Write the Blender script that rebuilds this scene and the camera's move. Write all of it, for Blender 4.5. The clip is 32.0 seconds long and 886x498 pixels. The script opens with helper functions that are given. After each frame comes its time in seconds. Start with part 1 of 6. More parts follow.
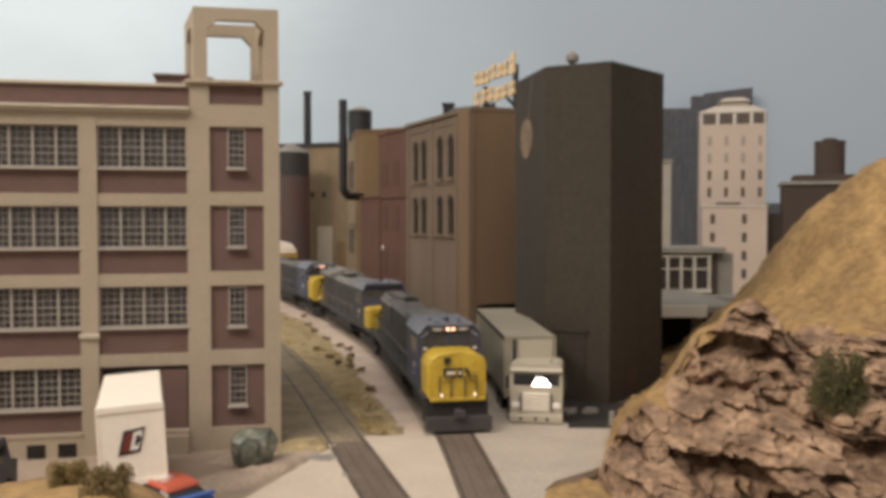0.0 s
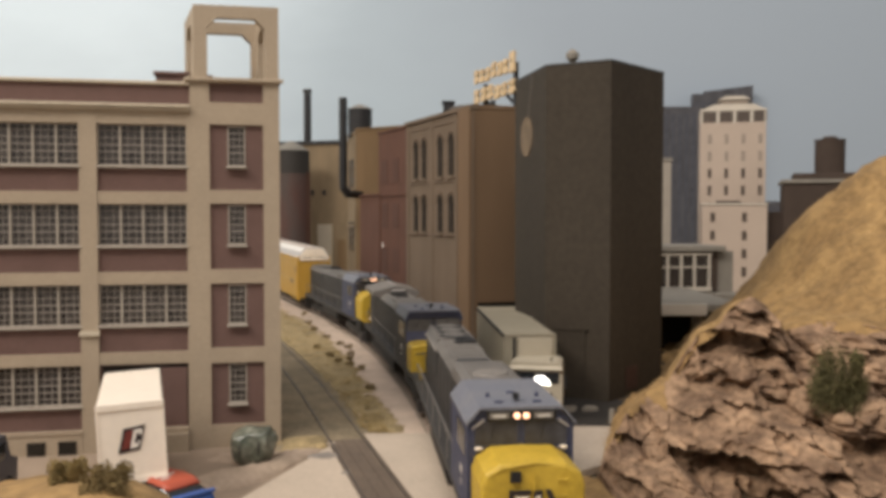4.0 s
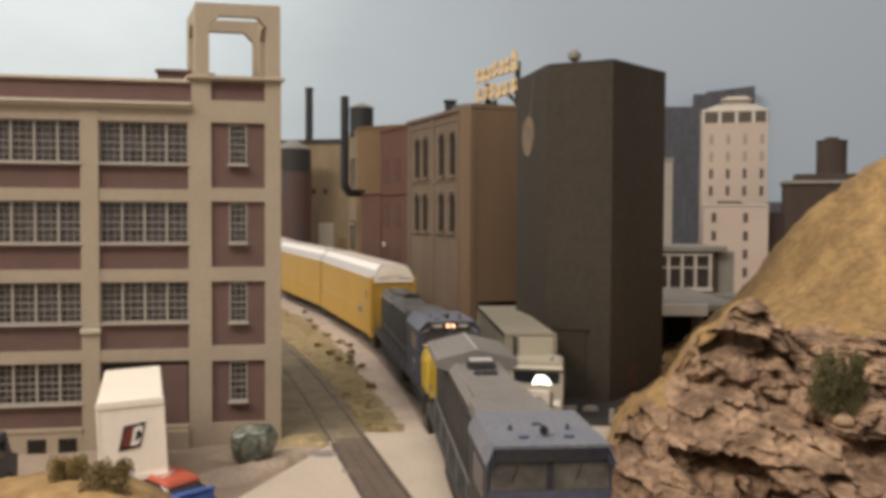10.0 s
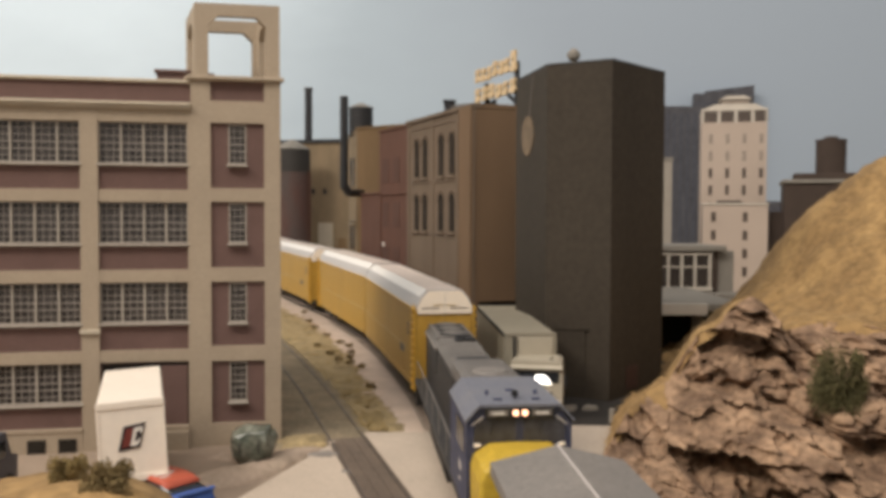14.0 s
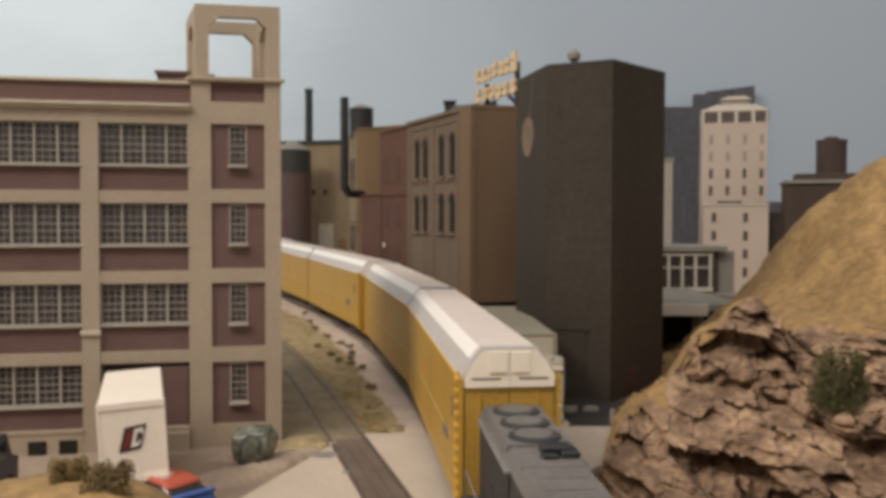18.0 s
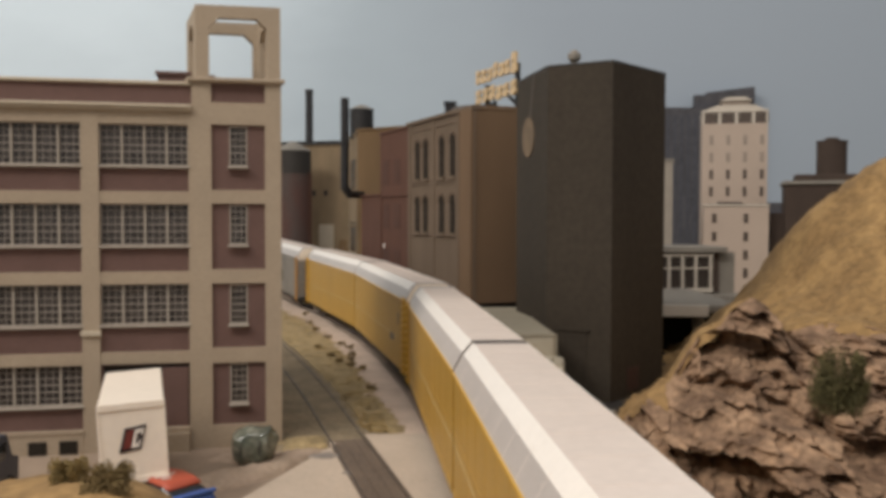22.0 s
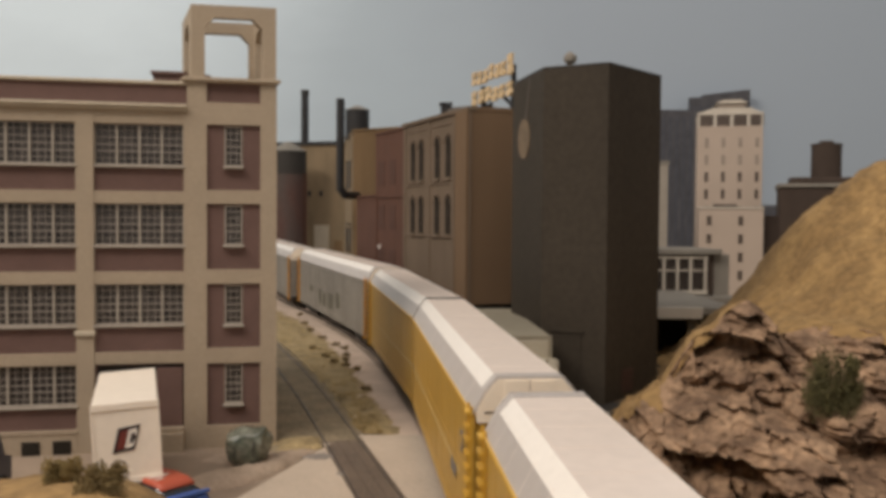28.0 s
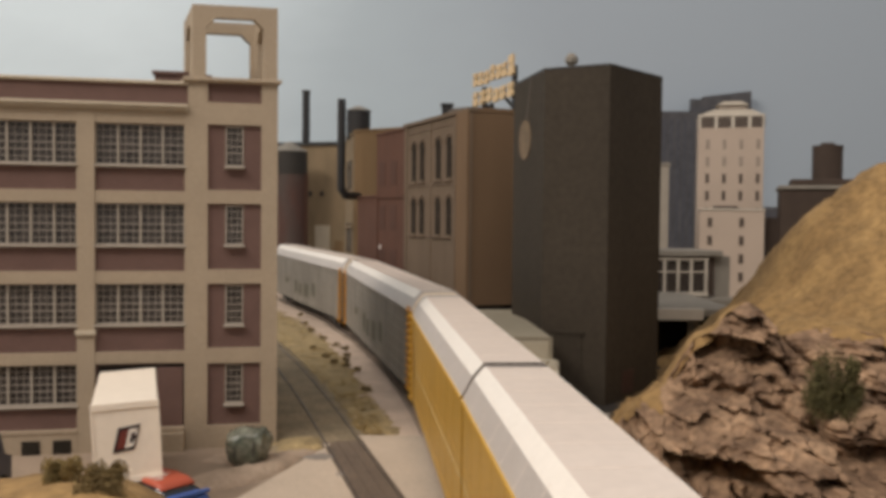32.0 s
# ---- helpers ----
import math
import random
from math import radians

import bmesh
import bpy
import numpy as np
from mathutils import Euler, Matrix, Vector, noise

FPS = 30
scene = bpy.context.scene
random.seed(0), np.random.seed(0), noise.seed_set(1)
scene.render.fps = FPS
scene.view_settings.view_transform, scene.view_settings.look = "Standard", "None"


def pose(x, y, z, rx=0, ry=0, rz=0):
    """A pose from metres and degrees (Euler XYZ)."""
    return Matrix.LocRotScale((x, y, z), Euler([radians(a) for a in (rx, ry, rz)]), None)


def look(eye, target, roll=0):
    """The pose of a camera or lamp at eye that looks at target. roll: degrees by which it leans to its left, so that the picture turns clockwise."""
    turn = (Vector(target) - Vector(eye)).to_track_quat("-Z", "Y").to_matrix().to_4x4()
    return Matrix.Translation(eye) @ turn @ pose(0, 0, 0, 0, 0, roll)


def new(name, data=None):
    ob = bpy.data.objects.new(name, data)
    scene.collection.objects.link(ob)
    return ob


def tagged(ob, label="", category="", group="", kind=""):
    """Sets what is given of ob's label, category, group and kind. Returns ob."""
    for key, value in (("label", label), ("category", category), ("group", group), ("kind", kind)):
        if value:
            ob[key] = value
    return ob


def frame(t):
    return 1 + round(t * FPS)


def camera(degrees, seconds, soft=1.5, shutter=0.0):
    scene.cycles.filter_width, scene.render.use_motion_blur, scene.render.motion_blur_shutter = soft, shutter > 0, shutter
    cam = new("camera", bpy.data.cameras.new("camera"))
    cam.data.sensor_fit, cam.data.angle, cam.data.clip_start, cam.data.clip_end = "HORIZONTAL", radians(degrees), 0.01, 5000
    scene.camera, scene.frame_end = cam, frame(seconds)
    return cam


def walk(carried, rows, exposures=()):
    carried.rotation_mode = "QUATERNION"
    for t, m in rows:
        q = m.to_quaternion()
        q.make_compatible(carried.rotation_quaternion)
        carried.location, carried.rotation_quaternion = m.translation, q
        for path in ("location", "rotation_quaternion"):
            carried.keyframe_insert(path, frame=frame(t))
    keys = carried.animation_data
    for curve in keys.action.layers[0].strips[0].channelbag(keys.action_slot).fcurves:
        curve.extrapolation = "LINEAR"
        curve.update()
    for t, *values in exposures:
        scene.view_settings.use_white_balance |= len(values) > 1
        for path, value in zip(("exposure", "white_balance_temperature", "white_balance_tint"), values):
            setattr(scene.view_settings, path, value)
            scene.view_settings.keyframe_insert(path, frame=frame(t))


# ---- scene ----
# An HO model railway: everything below is laid out in full-size metres and
# brought to the true size of the model by K (1:87) as it is made.
K = 1 / 87.0
GRADE = 0.016
EYE = (0.0, 0.0, 10.0)


def rail_z(y):
    """Height of the rail tops: the line falls gently towards the viewer."""
    return GRADE * (y - 22.26)


def gz(y):
    """Height of the ground."""
    return rail_z(y) - 0.35


def aim(pan, tilt, roll):
    """The camera on its small stand, with the small tremors of the bench."""
    return pose(EYE[0] * K, EYE[1] * K, EYE[2] * K, 90 - 1.897 + tilt, 0, pan) @ pose(0, 0, 0, 0, 0, roll)


cam = camera(52.21, 32.0, soft=4.2, shutter=0.5)
TREMOR = (
    (0, 0.000, 0.000, 0.00),
    (0.5, 0.005, -0.070, 0.09),
    (1, -0.001, -0.001, 0.01),
    (2, -0.000, 0.006, 0.00),
    (2.5, -0.001, -0.003, 0.01),
    (3, -0.003, -0.066, 0.04),
    (3.5, -0.002, -0.102, 0.02),
    (5.5, 0.023, -0.176, 0.18),
    (6, 0.030, -0.189, 0.26),
    (7, 0.056, -0.224, 0.36),
    (8, 0.060, -0.224, 0.36),
    (9, 0.060, -0.224, 0.36),
    (10, 0.065, -0.184, 0.31),
    (11, 0.063, -0.189, 0.28),
    (12, 0.045, -0.184, 0.28),
    (13, 0.051, -0.170, 0.21),
    (13.5, 0.037, -0.150, 0.17),
    (14, 0.039, -0.193, 0.21),
    (14.5, 0.042, -0.136, 0.17),
    (16.5, 0.049, -0.192, 0.15),
    (17, 0.065, -0.160, 0.19),
    (17.5, 0.062, -0.088, 0.16),
    (18, 0.070, -0.143, 0.15),
    (18.5, 0.082, -0.146, 0.23),
    (19, 0.092, -0.062, 0.17),
    (19.5, 0.088, -0.081, 0.16),
    (20, 0.087, -0.117, 0.17),
    (20.5, 0.084, -0.134, 0.21),
    (21, 0.090, -0.031, 0.14),
    (21.5, 0.084, -0.136, 0.23),
    (22, 0.088, -0.094, 0.16),
    (22.5, 0.088, -0.067, 0.16),
    (23, 0.086, -0.169, 0.19),
    (23.5, 0.014, -0.050, 0.19),
    (24, -0.013, -0.079, 0.46),
    (24.5, -0.209, -0.252, 0.64),
    (25, -0.306, -0.205, 0.59),
    (25.5, -0.232, -0.052, 0.50),
    (27.5, -0.205, -0.019, 0.43),
    (28, -0.216, -0.020, 0.42),
    (29, -0.207, -0.020, 0.46),
    (30, -0.196, -0.044, 0.49),
    (31, -0.199, -0.015, 0.52),
    (31.5, -0.191, -0.000, 0.52),
    (32, -0.173, 0.025, 0.61),
)
walk(cam, [(t, aim(pan, tilt, roll)) for t, pan, tilt, roll in TREMOR],
     exposures=[(0, 0.30, 6500, 10), (14, 0.30, 6500, 10), (19, 0.05, 6400, 10), (21, 0.0, 6350, 10), (25, -0.08, 6500, 10), (28, -0.10, 6650, 11), (32, -0.04, 6600, 11)])

# ---- light: a lamp over the bench, an added fill lamp, and the pale room around it ----
world = bpy.data.worlds.new("room")
scene.world = world
world.use_nodes = True
world.node_tree.nodes["Background"].inputs["Color"].default_value = (1.0, 0.94, 0.88, 1)
world.node_tree.nodes["Background"].inputs["Strength"].default_value = 0.42


def area_lamp(name, eye, target, sx, sy, watts, colour):
    data = bpy.data.lights.new(name, "AREA")
    data.shape, data.size, data.size_y, data.energy, data.color = "RECTANGLE", sx, sy, watts, colour
    ob = new(name, data)
    ob.matrix_world = look(eye, target)
    return ob


area_lamp("area_lamp", (-1.25, -0.30, 1.40), (-0.05, 0.7, 0.0), 1.2, 0.35, 25, (1.0, 0.92, 0.82))
# unseen fill lamp, added to brighten walls that face the viewer
area_lamp("area_lamp", (-0.10, -0.60, 1.80), (0.05, 0.9, 0.0), 1.2, 0.30, 14, (1.0, 0.94, 0.88))

# ---- materials ----
def mat(name, colour, rough=0.7, vary=0.18, grain=14.0, stain=0.9, bump=0.25, metal=0.0, tint=None, spec=0.4, streak=0.0,
        island=False, each=0.0):
    """A painted or natural surface: fine grain, broad stains, optional upright streaks and a little relief."""
    m = bpy.data.materials.new(name)
    m.use_nodes = True
    nt = m.node_tree
    n, l = nt.nodes, nt.links
    b = n["Principled BSDF"]
    tc = n.new("ShaderNodeTexCoord")
    mp = n.new("ShaderNodeMapping")
    mp.inputs["Scale"].default_value = (87, 87, 87)
    l.new(tc.outputs["Object"], mp.inputs["Vector"])
    fine = n.new("ShaderNodeTexNoise")
    fine.inputs["Scale"].default_value, fine.inputs["Detail"].default_value = grain, 4
    broad = n.new("ShaderNodeTexNoise")
    broad.inputs["Scale"].default_value, broad.inputs["Detail"].default_value = stain, 5
    l.new(mp.outputs["Vector"], fine.inputs["Vector"])
    if streak:
        sq = n.new("ShaderNodeMapping")
        sq.inputs["Scale"].default_value = (1.0, 1.0, 1.0 - streak)
        l.new(mp.outputs["Vector"], sq.inputs["Vector"])
        l.new(sq.outputs["Vector"], broad.inputs["Vector"])
    else:
        l.new(mp.outputs["Vector"], broad.inputs["Vector"])
    c = Vector(colour)
    t = Vector(tint) if tint else c * 0.62
    ramp = n.new("ShaderNodeValToRGB")
    ramp.color_ramp.elements[0].position, ramp.color_ramp.elements[1].position = 0.36, 0.66
    ramp.color_ramp.elements[0].color = (*t, 1)
    ramp.color_ramp.elements[1].color = (*c, 1)
    l.new(broad.outputs["Fac"], ramp.inputs["Fac"])
    mix = n.new("ShaderNodeMix")
    mix.data_type = "RGBA"
    mix.inputs["Factor"].default_value = min(1.0, vary * 2.2)
    mix.inputs["A"].default_value = (*c, 1)
    l.new(ramp.outputs["Color"], mix.inputs["B"])
    hsv = n.new("ShaderNodeHueSaturation")
    rng = n.new("ShaderNodeMapRange")
    rng.inputs["From Min"].default_value, rng.inputs["From Max"].default_value = 0.25, 0.75
    rng.inputs["To Min"].default_value, rng.inputs["To Max"].default_value = 1 - vary, 1 + vary
    l.new(fine.outputs["Fac"], rng.inputs["Value"])
    value = rng.outputs["Result"]
    if island:
        geo = n.new("ShaderNodeNewGeometry")
        r2 = n.new("ShaderNodeMapRange")
        r2.inputs["To Min"].default_value, r2.inputs["To Max"].default_value = 0.6, 1.35
        l.new(geo.outputs["Random Per Island"], r2.inputs["Value"])
        mul = n.new("ShaderNodeMath")
        mul.operation = "MULTIPLY"
        l.new(value, mul.inputs[0])
        l.new(r2.outputs["Result"], mul.inputs[1])
        value = mul.outputs[0]
    if each:
        info = n.new("ShaderNodeObjectInfo")
        r3 = n.new("ShaderNodeMapRange")
        r3.inputs["To Min"].default_value, r3.inputs["To Max"].default_value = 1 - each, 1 + each
        l.new(info.outputs["Random"], r3.inputs["Value"])
        m3 = n.new("ShaderNodeMath")
        m3.operation = "MULTIPLY"
        l.new(value, m3.inputs[0])
        l.new(r3.outputs["Result"], m3.inputs[1])
        value = m3.outputs[0]
    l.new(value, hsv.inputs["Value"])
    l.new(mix.outputs["Result"], hsv.inputs["Color"])
    l.new(hsv.outputs["Color"], b.inputs["Base Color"])
    b.inputs["Roughness"].default_value, b.inputs["Metallic"].default_value = rough, metal
    b.inputs["Specular IOR Level"].default_value = spec
    if bump:
        bp = n.new("ShaderNodeBump")
        bp.inputs["Strength"].default_value, bp.inputs["Distance"].default_value = bump, 0.0006
        l.new(fine.outputs["Fac"], bp.inputs["Height"])
        l.new(bp.outputs["Normal"], b.inputs["Normal"])
    return m


def glow(name, colour, strength):
    m = bpy.data.materials.new(name)
    m.use_nodes = True
    b = m.node_tree.nodes["Principled BSDF"]
    b.inputs["Emission Color"].default_value = (*colour, 1)
    b.inputs["Emission Strength"].default_value = strength
    b.inputs["Base Color"].default_value = (*colour, 1)
    return m


M_CONC = mat("tan_concrete_paint", (0.375, 0.30, 0.218), 0.8, 0.10, 9, 0.5)
M_BRICK = mat("purple_brick", (0.15, 0.088, 0.074), 0.85, 0.16, 22, 0.7)
M_FRAME = mat("pale_window_paint", (0.345, 0.302, 0.252), 0.7, 0.08)
M_BARS = mat("dull_glazing_bar_paint", (0.255, 0.222, 0.192), 0.7, 0.08)
M_PANE = mat("dark_window_glass", (0.046, 0.039, 0.036), 0.22, 0.15, 3, 0.6, 0.05, spec=0.5)
M_PANES = mat("grimy_small_pane", (0.054, 0.046, 0.042), 0.24, 0.2, 6, 1.5, 0.05, spec=0.5, each=0.45)
M_PANEJ = mat("grimy_small_panes", (0.054, 0.046, 0.042), 0.24, 0.2, 6, 1.5, 0.05, spec=0.5, island=True)
M_STONE = mat("pale_stone_trim", (0.50, 0.43, 0.33), 0.8, 0.10)
M_ROOF = mat("tar_roof", (0.11, 0.095, 0.085), 0.9, 0.2)
M_DARK = mat("dark_brown_board", (0.053, 0.043, 0.0325), 0.7, 0.16, 3, 0.3, 0.05, streak=0.75, spec=0.12)
M_VOID = mat("unlit_opening", (0.032, 0.027, 0.022), 0.9, 0.2, spec=0.05)
# ground in shade, with the shade put into the colour
M_SHADE = mat("near_black_shade", (0.024, 0.020, 0.017), 0.9, 0.25, 8, 0.5, 0.4)
M_DARKTRIM = mat("dark_trim", (0.03, 0.026, 0.022), 0.6, 0.1)
M_GREYBRK = mat("grey_brown_brick", (0.160, 0.114, 0.078), 0.85, 0.16, 18, 0.5, streak=0.6)
M_TANBRK = mat("ochre_brick", (0.168, 0.104, 0.058), 0.85, 0.14, 18, 0.4, streak=0.7)
M_TAN = mat("tan_stucco", (0.26, 0.19, 0.115), 0.85, 0.30, 10, 0.4, streak=0.6)
M_TANB = mat("ochre_stucco", (0.19, 0.12, 0.06), 0.85, 0.18, 10, 0.4, streak=0.6)
M_REDB = mat("bricked_up_red", (0.095, 0.046, 0.033), 0.85, 0.2, 16, 0.6)
M_RED = mat("red_brick", (0.118, 0.055, 0.037), 0.85, 0.2, 16, 0.6, streak=0.5)
M_RUST = mat("rusty_tank_steel", (0.075, 0.054, 0.047), 0.7, 0.3, 8, 0.5, tint=(0.095, 0.036, 0.026), streak=0.7)
M_DOME = mat("grey_zinc", (0.24, 0.215, 0.18), 0.55, 0.2, 10, 1.0)
M_BLACK = mat("black_paint", (0.018, 0.017, 0.018), 0.5, 0.2)
M_POSTER = mat("faded_red_poster", (0.055, 0.026, 0.02), 0.7, 0.3, 6, 2.0)
M_SIGN = mat("yellow_sign_paint", (0.68, 0.50, 0.29), 0.6, 0.12)
M_DISC = mat("tan_disc", (0.20, 0.14, 0.085), 0.7, 0.3, 5, 1.0)
M_STREAK = mat("pale_highlight", (0.085, 0.066, 0.048), 0.7, 0.3, 5, 1.0, streak=0.6)
M_WHITE = mat("cream_tower_plaster", (0.50, 0.40, 0.325), 0.8, 0.08, 6, 0.3)
M_WHITE2 = mat("white_stone", (0.57, 0.51, 0.43), 0.7, 0.08)
M_STRIP = mat("grey_cream_plaster", (0.37, 0.325, 0.27), 0.8, 0.1)
M_TOWERWIN = mat("tower_window", (0.10, 0.075, 0.06), 0.4, 0.2)
M_TOWERWIN2 = mat("tower_window_pale", (0.33, 0.27, 0.22), 0.5, 0.2)
M_BLUEGREY = mat("blue_grey_print", (0.105, 0.102, 0.112), 0.8, 0.34, 3, 0.6, streak=0.7)
M_BLUEWIN = mat("blue_print_window", (0.085, 0.087, 0.105), 0.6, 0.3)
M_GREYST = mat("grey_stone", (0.25, 0.225, 0.19), 0.8, 0.14)
M_BROWN = mat("brown_brick", (0.066, 0.045, 0.034), 0.85, 0.2, 16, 0.6)
M_YELLOW = mat("railcar_yellow", (0.49, 0.285, 0.05), 0.4, 0.14, 6, 0.5, 0.05, streak=0.6)
M_YEDGE = mat("bright_yellow_edge", (0.62, 0.36, 0.05), 0.45, 0.1)
M_ORANGE = mat("orange_ladder", (0.55, 0.25, 0.03), 0.5, 0.15)
M_CARROOF = mat("warm_white_roof_enamel", (0.78, 0.675, 0.60), 0.3, 0.05, 4, 0.4, 0.04)
# whiter than the roof: the lamp's gleam on the slope is in this colour
M_CHAMFER = mat("highlight_white_enamel", (0.90, 0.84, 0.77), 0.3, 0.04, 4, 0.4, 0.04)
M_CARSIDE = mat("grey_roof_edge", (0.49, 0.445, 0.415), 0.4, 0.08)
M_CAREND = mat("cream_end_panel", (0.92, 0.80, 0.65), 0.5, 0.04, bump=0.05)
M_RUSTY = mat("rusty_slot", (0.12, 0.075, 0.045), 0.7, 0.2)
M_GREYCAR = mat("grey_aluminium_screen", (0.27, 0.24, 0.205), 0.55, 0.35, 12, 0.9, streak=0.6)
M_UNDER = mat("grimy_underframe", (0.028, 0.024, 0.02), 0.75, 0.3)
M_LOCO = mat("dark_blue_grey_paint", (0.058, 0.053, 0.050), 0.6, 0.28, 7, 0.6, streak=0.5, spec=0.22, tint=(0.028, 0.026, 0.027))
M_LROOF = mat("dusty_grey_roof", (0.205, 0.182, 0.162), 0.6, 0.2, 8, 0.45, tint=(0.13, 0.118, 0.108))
M_LROOFF = mat("darker_grey_roof", (0.150, 0.134, 0.120), 0.6, 0.24, 8, 0.4, tint=(0.092, 0.084, 0.078))
M_LROOFD = mat("dark_roof_grille", (0.038, 0.035, 0.034), 0.6, 0.2)
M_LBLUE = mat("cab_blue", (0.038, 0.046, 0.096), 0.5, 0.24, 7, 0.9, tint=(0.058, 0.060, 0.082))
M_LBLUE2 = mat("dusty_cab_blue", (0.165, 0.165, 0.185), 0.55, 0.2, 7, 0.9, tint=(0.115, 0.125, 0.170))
M_NOSE = mat("nose_yellow", (0.54, 0.36, 0.04), 0.5, 0.14, 5, 1.2)
M_LBLUEM = mat("dull_cab_blue", (0.078, 0.086, 0.150), 0.55, 0.2, 7, 0.9)
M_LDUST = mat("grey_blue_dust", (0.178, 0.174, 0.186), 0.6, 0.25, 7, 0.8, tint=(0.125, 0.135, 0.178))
M_STAN = mat("grimy_yellow_rail", (0.16, 0.11, 0.03), 0.6, 0.25)
M_STRIPE = mat("faded_cream_stripe", (0.60, 0.46, 0.22), 0.5, 0.2, 6, 1.2)
M_PILOT = mat("weathered_pilot", (0.062, 0.055, 0.052), 0.6, 0.25)
M_RAIL = mat("rail_steel", (0.11, 0.085, 0.066), 0.5, 0.3, 20, 1.0, metal=0.3)
M_TIE = mat("weathered_tie", (0.085, 0.062, 0.045), 0.9, 0.3)
M_PLANK = mat("dark_crossing_board", (0.145, 0.107, 0.079), 0.85, 0.28, 8, 0.5, tint=(0.09, 0.066, 0.05))
M_DIRT = mat("olive_dirt", (0.25, 0.195, 0.125), 0.95, 0.34, 6, 0.7, 0.8, tint=(0.155, 0.122, 0.080))
M_WEEDBED = mat("ochre_weed_bed", (0.37, 0.275, 0.14), 0.95, 0.36, 5, 1.1, 0.9, tint=(0.20, 0.15, 0.08))
M_PINKDIRT = mat("pinkish_gravel", (0.42, 0.32, 0.245), 0.95, 0.3, 12, 1.0, 0.7, tint=(0.29, 0.225, 0.165))
M_GREYPATCH = mat("dull_grey_patch", (0.24, 0.205, 0.18), 0.7, 0.15, 8, 1.5, 0.1)
M_GRAVEL = mat("pale_gravel", (0.585, 0.455, 0.36), 0.95, 0.25, 20, 0.5, 0.7)
M_ROAD = mat("worn_concrete", (0.50, 0.41, 0.325), 0.85, 0.14, 10, 0.35, 0.2)
M_ROAD2 = mat("stained_concrete", (0.415, 0.345, 0.28), 0.85, 0.2, 9, 0.3, 0.2, tint=(0.28, 0.235, 0.19))
M_YARD = mat("grey_brown_yard", (0.31, 0.235, 0.175), 0.9, 0.2, 12, 0.4, 0.4)
M_GRASS = mat("dry_grass_mat", (0.345, 0.215, 0.088), 0.95, 0.32, 2.4, 0.4, 1.0, tint=(0.20, 0.12, 0.05))
M_ROCK = mat("pink_tan_rock", (0.358, 0.230, 0.141), 0.9, 0.42, 3.2, 0.75, 1.0, tint=(0.140, 0.084, 0.052))
M_BUSH = mat("dry_bush", (0.245, 0.175, 0.075), 0.9, 0.3, 20, 3, island=True)
M_BUSHT = mat("pale_dry_bush", (0.31, 0.225, 0.09), 0.9, 0.3, 20, 3, island=True)
M_BUSHG = mat("green_bush", (0.128, 0.111, 0.045), 0.9, 0.3, 20, 3, island=True)
M_WEED = mat("weed_tuft", (0.44, 0.32, 0.145), 0.95, 0.3, 20, 2, island=True)
M_WEEDD = mat("dark_weed_clump", (0.30, 0.22, 0.105), 0.95, 0.3, 20, 2, island=True)
M_TRUCKW = mat("white_trailer_paint", (0.88, 0.785, 0.67), 0.45, 0.04, 3, 0.3, 0.02)
M_TRUCKG = mat("dusty_grey_trailer", (0.30, 0.265, 0.20), 0.55, 0.10, 6, 0.5, streak=0.5)
M_TRUCKC = mat("cream_cab_paint", (0.43, 0.38, 0.295), 0.45, 0.08)
M_CHROME = mat("chrome", (0.7, 0.68, 0.64), 0.18, 0.05, metal=1.0, bump=0)
M_LOGOBLK = mat("black_logo", (0.03, 0.02, 0.02), 0.5, 0.1)
M_LOGORED = mat("red_logo", (0.17, 0.036, 0.028), 0.5, 0.1)
M_LOGOWHT = mat("white_logo", (0.8, 0.75, 0.68), 0.5, 0.05)
M_CARBLUE = mat("blue_car_paint", (0.05, 0.11, 0.34), 0.3, 0.06, bump=0)
M_CARRED = mat("red_car_paint", (0.48, 0.10, 0.055), 0.35, 0.1, bump=0)
M_NAVY = mat("dark_navy_paint", (0.03, 0.035, 0.055), 0.4, 0.1)
# the pale tint paints grey highlights onto the wrap
M_GREENGL = mat("green_wrapped_load", (0.06, 0.07, 0.052), 0.2, 0.45, 4, 1.6, 0.5, tint=(0.20, 0.20, 0.16))
M_TYRE = mat("rubber", (0.02, 0.02, 0.02), 0.8, 0.2)
# cab glass: the grey of its reflections is put into the base colour
M_SCREEN = mat("cab_glass_sheen", (0.055, 0.054, 0.062), 0.24, 0.3, 4, 1.2, 0.0, spec=0.5)
M_SCREENP = mat("pale_cab_glass_sheen", (0.135, 0.125, 0.12), 0.3, 0.35, 4, 1.0, 0.0, spec=0.5)
M_GLASS = mat("vehicle_glass", (0.02, 0.022, 0.025), 0.1, 0.05, bump=0, spec=0.6)
M_MARK = mat("dull_olive_marking", (0.13, 0.12, 0.085), 0.6, 0.3, 10, 2)
G_HEAD = glow("headlight_glow", (1.0, 0.55, 0.34), 1.9)
G_DITCH = glow("ditch_light_glow", (1.0, 0.8, 0.55), 0.5)
G_GLARE = glow("screen_glare_glow", (1.0, 0.97, 0.9), 3.0)

